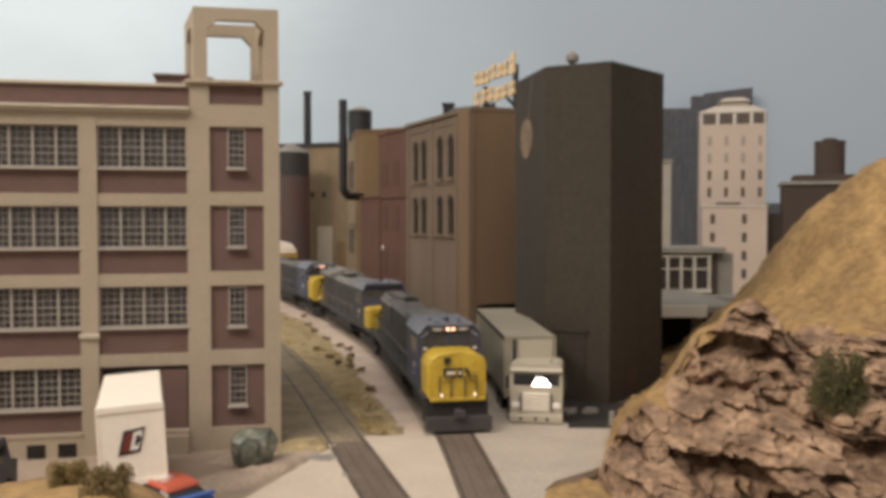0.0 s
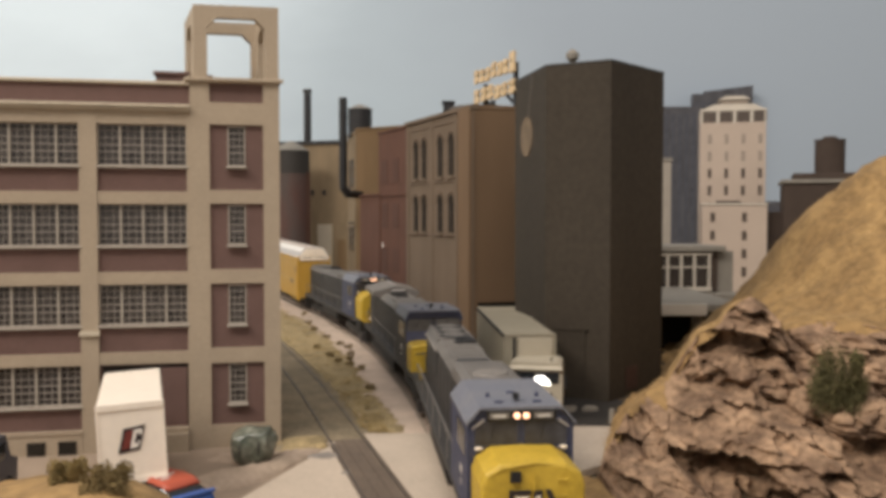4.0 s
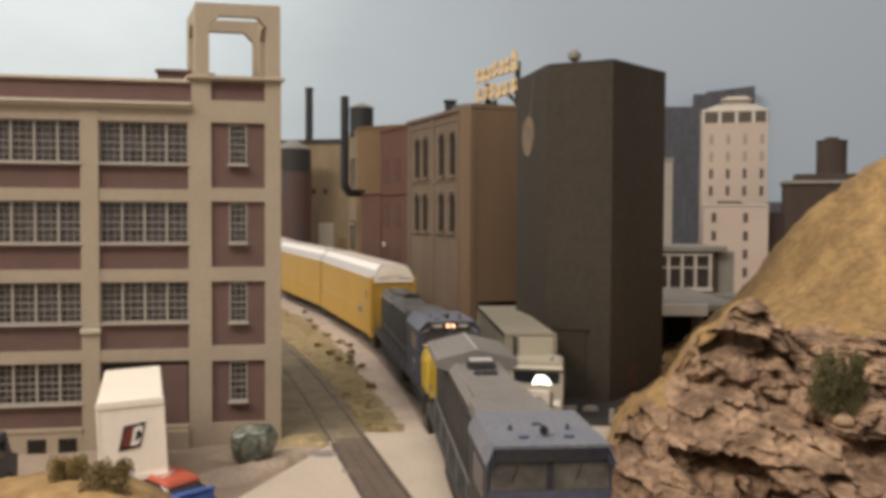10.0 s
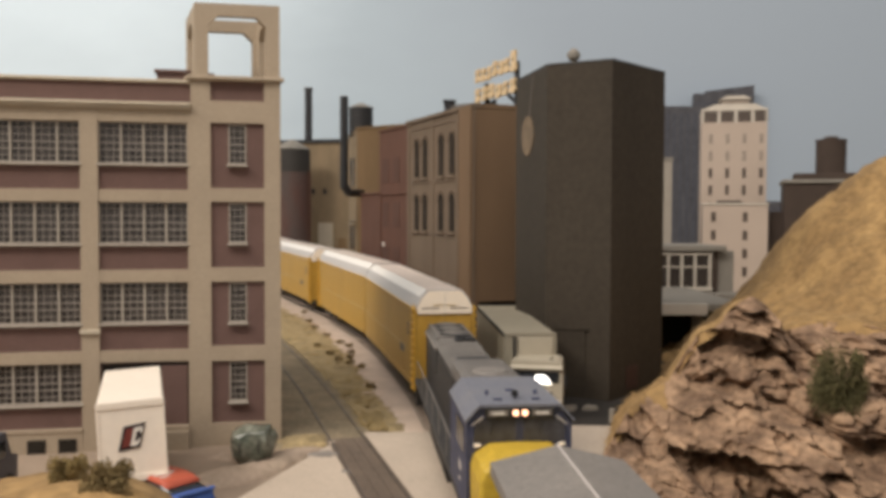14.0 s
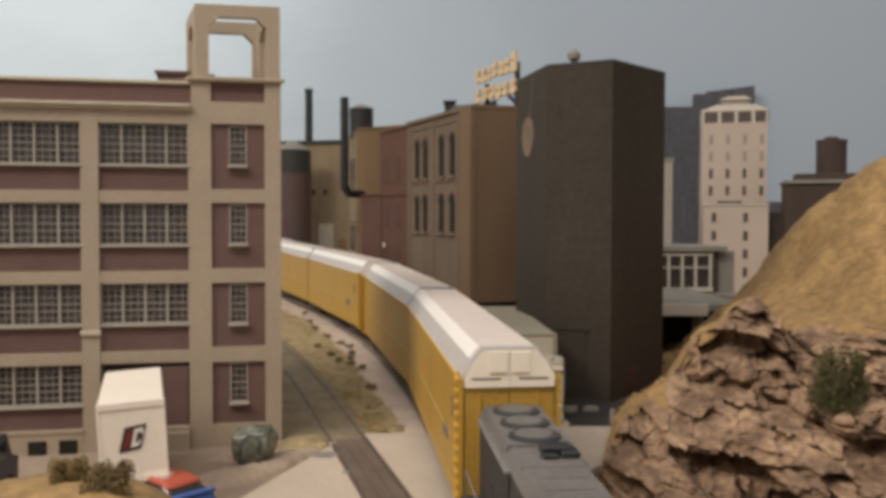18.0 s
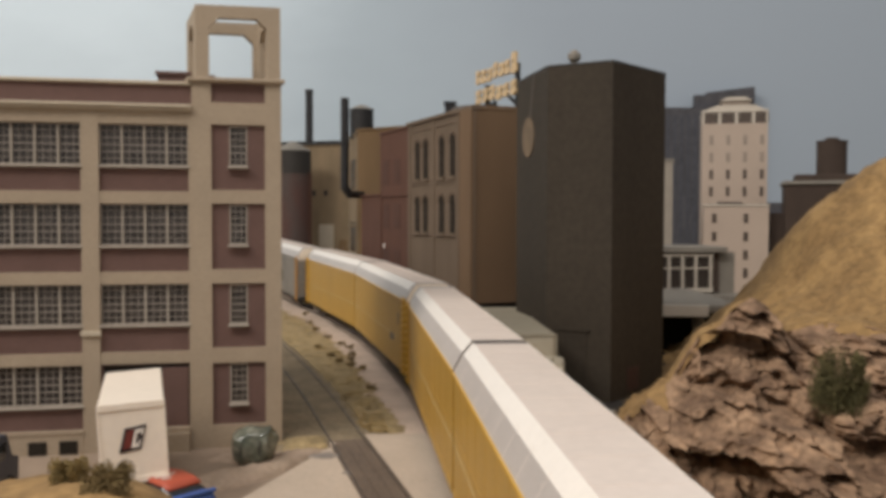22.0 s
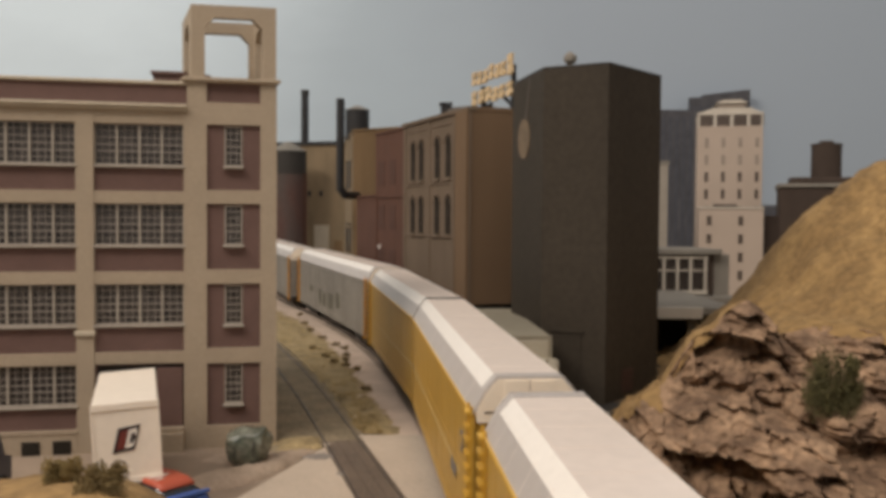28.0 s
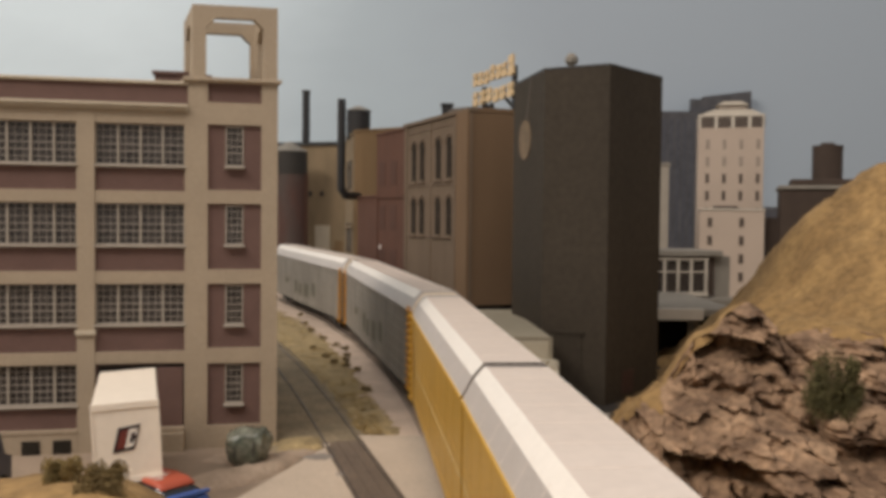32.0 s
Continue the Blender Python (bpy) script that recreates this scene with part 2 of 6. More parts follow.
# painted sky: grey-blue board with broad soft clouds, thickest to one side
M_SKY = bpy.data.materials.new("painted_sky")
M_SKY.use_nodes = True
_nt = M_SKY.node_tree
_n, _l = _nt.nodes, _nt.links
_tc = _n.new("ShaderNodeTexCoord")
_mp = _n.new("ShaderNodeMapping")
_mp.inputs["Scale"].default_value = (1.5, 1.5, 3.2)
_cl = _n.new("ShaderNodeTexNoise")
_cl.inputs["Scale"].default_value, _cl.inputs["Detail"].default_value, _cl.inputs["Roughness"].default_value = 1.3, 5, 0.5
_sep = _n.new("ShaderNodeSeparateXYZ")
_gx = _n.new("ShaderNodeMapRange")
_gx.interpolation_type = "SMOOTHSTEP"
_gx.inputs["From Min"].default_value, _gx.inputs["From Max"].default_value = -0.95, 0.55
_gx.inputs["To Min"].default_value, _gx.inputs["To Max"].default_value = 1.0, 0.0
_mul = _n.new("ShaderNodeMath")
_mul.operation = "MULTIPLY_ADD"
_mul.inputs[1].default_value = 0.60
_ramp = _n.new("ShaderNodeValToRGB")
_ramp.color_ramp.elements[0].position, _ramp.color_ramp.elements[1].position = 0.16, 1.18
_ramp.color_ramp.elements[0].color = (0.435, 0.50, 0.575, 1)
_ramp.color_ramp.elements[1].position = 1.0
_ramp.color_ramp.elements[1].color = (0.78, 0.90, 0.99, 1)
_mid = _ramp.color_ramp.elements.new(0.55)
_mid.color = (0.52, 0.61, 0.685, 1)
_l.new(_tc.outputs["Object"], _mp.inputs["Vector"])
_l.new(_mp.outputs["Vector"], _cl.inputs["Vector"])
_l.new(_tc.outputs["Object"], _sep.inputs["Vector"])
_l.new(_sep.outputs["X"], _gx.inputs["Value"])
_l.new(_cl.outputs["Fac"], _mul.inputs[0])
_l.new(_gx.outputs["Result"], _mul.inputs[2])
_sub = _n.new("ShaderNodeMath")
_sub.operation = "SUBTRACT"
_sub.inputs[1].default_value = 0.25
_l.new(_mul.outputs[0], _sub.inputs[0])
_l.new(_sub.outputs[0], _ramp.inputs["Fac"])
_l.new(_ramp.outputs["Color"], _n["Principled BSDF"].inputs["Base Color"])
_n["Principled BSDF"].inputs["Roughness"].default_value = 0.95
_n["Principled BSDF"].inputs["Specular IOR Level"].default_value = 0.1


# ---- building blocks ----
def thing(name, m=None, label="", category="", group="", kind=""):
    """An Empty at the base of a thing; m is a pose in full-size metres."""
    ob = new(name)
    ob.empty_display_size = 0.01
    if m is not None:
        ob.matrix_world = down(m)
    return tagged(ob, label, category, group, kind)


def down(m):
    """A pose in full-size metres, brought to model size."""
    m = m.copy()
    m.translation = m.translation * K
    return m


def part(name, bm, material, parent=None, label="", at=(0, 0, 0), turn=(0, 0, 0), smooth=False):
    """Links a bmesh as one mesh object under a thing or a part."""
    me = bpy.data.meshes.new(name)
    bm.transform(Matrix.Scale(K, 4))
    bmesh.ops.recalc_face_normals(bm, faces=bm.faces[:])
    bm.to_mesh(me)
    bm.free()
    me.materials.append(material)
    if smooth:
        for p in me.polygons:
            p.use_smooth = True
    return same(name, me, parent, label, at, turn)


def same(name, me, parent=None, label="", at=(0, 0, 0), turn=(0, 0, 0)):
    """One more object on a mesh that is already made."""
    ob = new(name, me)
    ob.matrix_basis = down(pose(*at, *turn))
    if parent is not None:
        ob.parent = parent
    if label:
        ob["label"] = label
    return ob


def box(bm, x0, x1, y0, y1, z0, z1, bevel=0.0):
    r = bmesh.ops.create_cube(bm, size=1.0)
    for v in r["verts"]:
        v.co = Vector(((x0 + x1) / 2 + v.co.x * (x1 - x0), (y0 + y1) / 2 + v.co.y * (y1 - y0), (z0 + z1) / 2 + v.co.z * (z1 - z0)))
    if bevel:
        es = {e for v in r["verts"] for e in v.link_edges}
        bmesh.ops.bevel(bm, geom=list(es), offset=bevel, segments=1, affect="EDGES", profile=0.5)
    return bm


def B(*boxes, bevel=0.0):
    bm = bmesh.new()
    for b in boxes:
        box(bm, *b, bevel=bevel)
    return bm


def prism(bm, pts, z0, z1, axis="z"):
    """A polygon drawn out along an axis; pts are (a, b) across it."""
    def co(a, b, c):
        return {"z": (a, b, c), "y": (a, c, b), "x": (c, a, b)}[axis]
    lo = [bm.verts.new(co(a, b, z0)) for a, b in pts]
    hi = [bm.verts.new(co(a, b, z1)) for a, b in pts]
    k = len(pts)
    bm.faces.new(lo)
    bm.faces.new(hi)
    for i in range(k):
        bm.faces.new((lo[i], lo[(i + 1) % k], hi[(i + 1) % k], hi[i]))
    return bm


def P(pts, z0, z1, axis="z"):
    return prism(bmesh.new(), pts, z0, z1, axis)


def tube(bm, p0, p1, r0, r1=None, n=12, caps=True):
    p0, p1 = Vector(p0), Vector(p1)
    r1 = r0 if r1 is None else r1
    d = p1 - p0
    m = Matrix.Translation((p0 + p1) / 2) @ d.to_track_quat("Z", "Y").to_matrix().to_4x4()
    bmesh.ops.create_cone(bm, cap_ends=caps, segments=n, radius1=max(r0, 1e-4), radius2=max(r1, 1e-4), depth=d.length, matrix=m)
    return bm


def T(*args, **kw):
    return tube(bmesh.new(), *args, **kw)


def wall_with_holes(bm, a0, a1, z0, z1, holes, y0, y1):
    """A wall in the x-z plane from y0 to y1, with rectangular openings (a, b, za, zb) that go through it."""
    xs = sorted({a0, a1, *(h[0] for h in holes), *(h[1] for h in holes)})
    zs = sorted({z0, z1, *(h[2] for h in holes), *(h[3] for h in holes)})

    def solid(i, j):
        if not (0 <= i < len(xs) - 1 and 0 <= j < len(zs) - 1):
            return False
        cx, cz = (xs[i] + xs[i + 1]) / 2, (zs[j] + zs[j + 1]) / 2
        return not any(h[0] < cx < h[1] and h[2] < cz < h[3] for h in holes)
    vs = {}

    def v(i, j, y):
        if (i, j, y) not in vs:
            vs[i, j, y] = bm.verts.new((xs[i], y, zs[j]))
        return vs[i, j, y]
    for i in range(len(xs) - 1):
        for j in range(len(zs) - 1):
            if not solid(i, j):
                continue
            for y in (y0, y1):
                bm.faces.new((v(i, j, y), v(i + 1, j, y), v(i + 1, j + 1, y), v(i, j + 1, y)))
            for di, dj, c in ((-1, 0, ((i, j), (i, j + 1))), (1, 0, ((i + 1, j), (i + 1, j + 1))),
                              (0, -1, ((i, j), (i + 1, j))), (0, 1, ((i, j + 1), (i + 1, j + 1)))):
                if not solid(i + di, j + dj):
                    bm.faces.new((v(*c[0], y0), v(*c[1], y0), v(*c[1], y1), v(*c[0], y1)))
    return bm


def heading_deg(dx, dy):
    return math.degrees(math.atan2(dy, dx))


# ---- the main line: heading against distance, joined up into a smooth curve ----
_S = np.linspace(-330, 90, 8401)
_TH = np.interp(_S, (-330, -165, -120, -86, -70, -40, -13, 9, 30, 90), (1.75, 1.60, 0.53, 0.271, 0.428, 0.248, 0.0989, 0.0928, 0.03, 0.03))
_TH = np.convolve(np.pad(_TH, 120, mode="edge"), np.ones(241) / 241, "valid")
_DS = _S[1] - _S[0]
_I0 = int(np.argmin(abs(_S)))
_TX = np.concatenate([[0], np.cumsum(np.sin(_TH[:-1]) * _DS)])
_TY = np.concatenate([[0], np.cumsum(-np.cos(_TH[:-1]) * _DS)])
_TX += 2.357 - _TX[_I0]
_TY += 22.888 - _TY[_I0]


def line_at(s):
    """Place and heading of the main line at a distance along it."""
    return float(np.interp(s, _S, _TX)), float(np.interp(s, _S, _TY)), float(np.interp(s, _S, _TH))


def line_x(y):
    """Where the main line crosses the depth y."""
    return float(np.interp(y, _TY[::-1], _TX[::-1]))


def siding_x(y):
    """The siding beside the factory."""
    return -2.04 - (y - 31.7) * 0.283 - max(0.0, y - 44.0) ** 2 * 0.0018


# ---- ground, sky board, tracks ----
def sheet(name, label, xs, ys, z, material, kind="structure", thick=0.0):
    """A gently sloping sheet between two x limits (functions of y)."""
    bm = bmesh.new()
    rows = []
    for y in ys:
        a, b = xs(y)
        rows.append([bm.verts.new((a + (b - a) * i / 4, y, z(y))) for i in range(5)])
    for r0, r1 in zip(rows, rows[1:]):
        for i in range(4):
            bm.faces.new((r0[i], r0[i + 1], r1[i + 1], r1[i]))
    if thick:
        ext = bmesh.ops.extrude_face_region(bm, geom=bm.faces[:])
        for v in ext["geom"]:
            if isinstance(v, bmesh.types.BMVert):
                v.co.z -= thick
    ob = part(name, bm, material)
    return tagged(ob, label, kind=kind)


def rough_sheet(name, label, xs, ya, yb, ny, nx, z, material, rough, drop=0.3):
    """A sheet of uneven loose ground."""
    bm = bmesh.new()
    rows = []
    for m, y in enumerate(steps(ya, yb, ny)):
        a, b = xs(y)
        row = []
        for i in range(nx + 1):
            x = a + (b - a) * i / nx
            g = min(1.0, i / 5, (nx - i) / 5, m / 5)
            e = -drop * (1 - g * g * (3 - 2 * g))
            row.append(bm.verts.new((x, y, z(y) + e + rough * (noise.noise(Vector((x, y, 0)) * 0.9) + 0.6 * noise.noise(Vector((x, y, 4)) * 2.6)))))
        rows.append(row)
    for r0, r1 in zip(rows, rows[1:]):
        for i in range(nx):
            bm.faces.new((r0[i], r0[i + 1], r1[i + 1], r1[i]))
    return tagged(part(name, bm, material, smooth=True), label, kind="structure")


def patch(name, label, cx, cy, rx, ry, z, rise, material, seed, turn=0.0):
    """A ragged low heap of loose ground, thin at its rim."""
    bm = bmesh.new()
    n, m = 72, 14
    mid = bm.verts.new((cx, cy, z(cy) + rise))
    rings = []
    for k in range(1, m + 1):
        ring = []
        for i in range(n):
            t = 2 * math.pi * i / n
            e = Vector((math.cos(t), math.sin(t), seed))
            w = 1 + 0.38 * noise.noise(e * 1.3) + 0.22 * noise.noise(e * 4) + 0.10 * noise.noise(e * 11)
            f = k / m * w
            px, py = rx * f * math.cos(t), ry * f * math.sin(t)
            x, y = cx + px * math.cos(turn) - py * math.sin(turn), cy + px * math.sin(turn) + py * math.cos(turn)
            h = rise * (1 - (k / m) ** 3) + 0.3 * rise * noise.noise(Vector((x, y, seed)) * 2.5) * (1 - k / m)
            ring.append(bm.verts.new((x, y, z(y) + (h if k < m else -0.05))))
        rings.append(ring)
    for i in range(n):
        bm.faces.new((mid, rings[0][i], rings[0][(i + 1) % n]))
    for a, b in zip(rings, rings[1:]):
        for i in range(n):
            bm.faces.new((a[i], b[i], b[(i + 1) % n], a[(i + 1) % n]))
    return tagged(part(name, bm, material, smooth=True), label, kind="structure")


def steps(a, b, n):
    return [a + (b - a) * i / n for i in range(n + 1)]


def make_ground():
    bm = bmesh.new()
    bmesh.ops.create_grid(bm, x_segments=90, y_segments=60, size=1)
    for v in bm.verts:
        x, y = v.co.x * 190, -60 + (v.co.y + 1) / 2 * 215
        nz = noise.noise(Vector((x * 0.25, y * 0.25, 3))) * 0.05
        v.co = Vector((x, y, gz(y) + nz - 0.06))
    tagged(part("ground", bm, M_DIRT, smooth=True), "olive brown scenic dirt of the model bench", kind="structure")
    # the painted sky board behind the bench, bowed gently forward at both ends
    bm = bmesh.new()
    cols = []
    for i in range(41):
        x = -190 + 9.5 * i
        y = 152 - max(0, abs(x) - 90) ** 2 * 0.0022
        cols.append([bm.verts.new((x, y + d, z)) for d in (0, 1.2) for z in (-2, 130)])
    for a, b in zip(cols, cols[1:]):
        bm.faces.new((a[0], b[0], b[1], a[1]))
        bm.faces.new((a[2], a[3], b[3], b[2]))
        bm.faces.new((a[1], b[1], b[3], a[3]))
    tagged(part("backdrop", bm, M_SKY), "grey-blue painted sky board with pale clouds", kind="structure")


def ribbon(bm, pts, o0, o1, z0, z1):
    """A bar of rectangular section along a list of (x, y, heading, z); offsets to the viewer's right of travel."""
    ring = []
    for x, y, th, z in pts:
        nx, ny = math.cos(th), math.sin(th)
        ring.append([bm.verts.new((x + nx * o, y + ny * o, z + dz)) for o, dz in ((o0, z0), (o1, z0), (o1, z1), (o0, z1))])
    for a, b in zip(ring, ring[1:]):
        for i in range(4):
            bm.faces.new((a[i], a[(i + 1) % 4], b[(i + 1) % 4], b[i]))
    bm.faces.new(ring[0])
    bm.faces.new(ring[-1])
    return bm


def make_line(name, pts, label, ties, gravel, shoulder):
    tr = thing(name, None, label, "track", kind="structure")
    if gravel:
        part("ballast", ribbon(bmesh.new(), pts, -shoulder[0], shoulder[1], -0.5, -0.20), gravel, tr, "pale fine gravel")
    for o in (-0.75, 0.75):
        bm = ribbon(bmesh.new(), pts, o - 0.035, o + 0.035, -0.05, 0.0)
        ribbon(bm, pts, o - 0.012, o + 0.012, -0.15, -0.05)
        ribbon(bm, pts, o - 0.07, o + 0.07, -0.19, -0.15)
        part("rail", bm, M_RAIL, tr)
    me = None
    for x, y, th, z in ties:
        m = (x, y, z - 0.19)
        if me is None:
            me = part("tie", B((-1.28, 1.28, -0.11, 0.11, -0.1, 0.0)), M_TIE, tr, at=m, turn=(0, 0, math.degrees(th))).data
        else:
            same("tie", me, tr, at=m, turn=(0, 0, math.degrees(th)))
    return tr


def main_pts(s0, s1, n):
    out = []
    for s in steps(s0, s1, n):
        x, y, th = line_at(s)
        out.append((x, y, th, rail_z(y)))
    return out


def siding_pts(y0, y1, n):
    out = []
    for y in steps(y0, y1, n):
        x = siding_x(y)
        th = math.atan2(-(siding_x(y + 0.1) - x), 0.1)
        out.append((x, y, th, rail_z(y) - 0.02))
    return out


def make_tracks():
    make_line("main_line_track", main_pts(36, -240, 180), "brown main line rails on pale gravel",
              [p for p in main_pts(-1, -58, 95) if p[1] > 40.8], M_GRAVEL, (4.1, 2.2))
    make_line("siding_track", siding_pts(8, 120, 70), "rusty siding rails sunk in brown dirt",
              [p for p in siding_pts(39.2, 66, 45)], None, (0, 0))
    # dirt round the siding rails, and the ragged weedy strip beyond them
    rough_sheet("siding_bed", "brown uneven dirt bed of the siding", lambda y: (siding_x(y) - 3.4, siding_x(y) + 1.9), 37.6, 118, 150, 30, lambda y: rail_z(y) - 0.075, M_DIRT, 0.035)
    rough_sheet("weed_bed", "ochre weedy strip between siding and main line",
                lambda y: (siding_x(y) + 1.35 + 0.5 * noise.noise(Vector((y * 0.5, 7, 0))),
                           line_x(y) - 3.0 + max(0.0, 50 - y) * 0.12 + 0.75 * noise.noise(Vector((y * 0.9, 1, 0))) + 0.35 * noise.noise(Vector((y * 2.7, 5, 0)))), 40.6, 110, 300, 26, lambda y: rail_z(y) - 0.13, M_WEEDBED, 0.05, 0.09)
    # crossing boards between and beside the rails
    for pts in (main_pts(30, -18.6, 40), siding_pts(8, 39.4, 26)):
        cr = thing("crossing_board", None, "dark worn boards between the crossing rails", "crossing board", kind="structure")
        for o0, o1 in ((-0.70, -0.25), (-0.235, 0.235), (0.25, 0.70), (0.79, 0.90), (-0.90, -0.79)):
            part("board", ribbon(bmesh.new(), pts, o0, o1, -0.25, -0.018 if abs(o0) < 0.75 else -0.026), M_PLANK, cr)


def make_road():
    zt = lambda y: rail_z(y) - 0.03
    far = 40.4
    sheet("road", "pale worn concrete road between the two tracks", lambda y: (siding_x(y) + 0.93, line_x(y) - 0.92), steps(8, far, 24), zt, M_ROAD, thick=0.3)
    sheet("pavement", "pale worn concrete yard beside the dark block",
          lambda y: (line_x(y) + 0.92, max(line_x(y) + 2.3, min(14.0, 3.6 + (y - 33.2) * 1.15)) if y < 44.2 else 6.2), steps(26.0, 66, 36), zt, M_ROAD2, thick=0.3)
    sheet("pavement", "pale worn concrete apron by the factory", lambda y: (-6.75 + (y - 32.5) * 0.33, siding_x(y) - 0.93), steps(14, 38.9, 20), zt, M_ROAD, thick=0.3)
    # dark sheet laid over the ground as the shade beside the block
    sheet("loading_apron", "near-black strip of painted shade along the dark block", lambda y: (5.85 + 0.1 * math.sin(y * 3), 14.0), steps(41.75, 52, 24), lambda y: gz(y) + 0.335, M_SHADE, thick=0.4)
    sheet("yard", "grey-brown gravel yard before the factory", lambda y: (-40, siding_x(y) - 1.9), steps(24, 46, 22), lambda y: gz(y) + 0.03, M_YARD)

    # loose ground where the yard meets the crossing
    patch("gravel_patch", "pinkish tan loose gravel by the crossing", -6.5, 36.9, 1.9, 0.95, lambda y: rail_z(y) - 0.28, 0.275, M_PINKDIRT, 3, 0.95)
    patch("gravel_patch", "pinkish tan loose gravel at the apron's edge", -8.3, 34.6, 2.2, 1.0, lambda y: rail_z(y) - 0.28, 0.27, M_PINKDIRT, 9, 0.85)
    patch("gravel_patch", "thin tan gravel before the factory tower", -8.0, 37.6, 1.8, 0.9, lambda y: rail_z(y) - 0.32, 0.10, M_PINKDIRT, 13, 0.1)
    patch("weed_patch", "low olive weeds beside the siding", -6.1, 39.5, 1.3, 1.2, lambda y: rail_z(y) - 0.22, 0.20, M_WEEDBED, 5)
    patch("oil_stain", "grey oval patch on the concrete apron", -4.85, 36.9, 0.62, 0.5, lambda y: rail_z(y) - 0.032, 0.018, M_GREYPATCH, 2)
    patch("oil_stain", "small grey patch on the concrete apron", -3.75, 34.5, 0.2, 0.22, lambda y: rail_z(y) - 0.032, 0.016, M_GREYPATCH, 7)


make_ground()
make_tracks()
make_road()


# ---- the tan factory with its corner tower ----
FA = 11.0


def window_unit(parent, x0, x1, z0, z1, y, cols, rows, groups=1, sill=True):
    """A steel window: outer frame, mullions between groups, fine glazing bars, one pane to each group."""
    w = part("window", B((x0, x1, y + 0.12, y + 0.16, z0, z1)), M_PANE, parent)
    fr = 0.06
    part("window_frame", B((x0, x1, y - 0.02, y + 0.12, z1 - fr, z1), (x0, x1, y - 0.02, y + 0.12, z0, z0 + fr),
                           (x0, x0 + fr, y - 0.02, y + 0.12, z0 + fr, z1 - fr), (x1 - fr, x1, y - 0.02, y + 0.12, z0 + fr, z1 - fr)), M_FRAME, w)
    gw = (x1 - x0) / groups
    for g in range(1, groups):
        part("mullion", B((x0 + gw * g - 0.05, x0 + gw * g + 0.05, y - 0.02, y + 0.12, z0 + fr, z1 - fr)), M_FRAME, w)
    bars = bmesh.new()
    for g in range(groups):
        for c in range(1, cols):
            cx = x0 + gw * g + gw * c / cols
            box(bars, cx - 0.014, cx + 0.014, y + 0.06, y + 0.11, z0 + fr, z1 - fr)
    for r in range(1, rows):
        cz = z0 + (z1 - z0) * r / rows
        t = 0.03 if r in (2, 3) else 0.018
        box(bars, x0 + fr, x1 - fr, y + 0.05, y + 0.112, cz - t, cz + t)
    part("glazing_grid", bars, M_BARS, w)
    # small panes, each a little differently set and soiled
    pw, ph = gw / cols, (z1 - z0) / rows
    loose = bmesh.new()
    for g in range(groups * cols):
        for q in range(rows):
            cx, cz = x0 + pw * (g + 0.5), z0 + ph * (q + 0.5)
            if PANES["left"] > 0:
                PANES["left"] -= 1
                if PANES["mesh"] is None:
                    ob = part("pane", B((-0.5, 0.5, -0.006, 0.006, -0.5, 0.5)), M_PANES, w)
                    PANES["mesh"] = ob.data
                else:
                    ob = same("pane", PANES["mesh"], w)
                ob.matrix_basis = down(pose(cx, y + 0.105, cz, PANES["rnd"].uniform(-1.5, 1.5), 0, PANES["rnd"].uniform(-1.5, 1.5))) @ Matrix.Diagonal((pw - 0.02, 1, ph - 0.02, 1))
            else:
                box(loose, cx - pw / 2 + 0.01, cx + pw / 2 - 0.01, y + 0.10, y + 0.112, cz - ph / 2 + 0.01, cz + ph / 2 - 0.01)
    if len(loose.verts):
        tagged(part("small_panes", loose, M_PANEJ, w), kind="stuff")
    else:
        loose.free()
    if sill:
        part("window_sill", B((x0 - 0.06, x1 + 0.06, y - 0.25, y + 0.05, z0 - 0.11, z0 - 0.01), bevel=0.02), M_FRAME, parent)


PANES = {"left": 0, "mesh": None, "rnd": random.Random(31)}


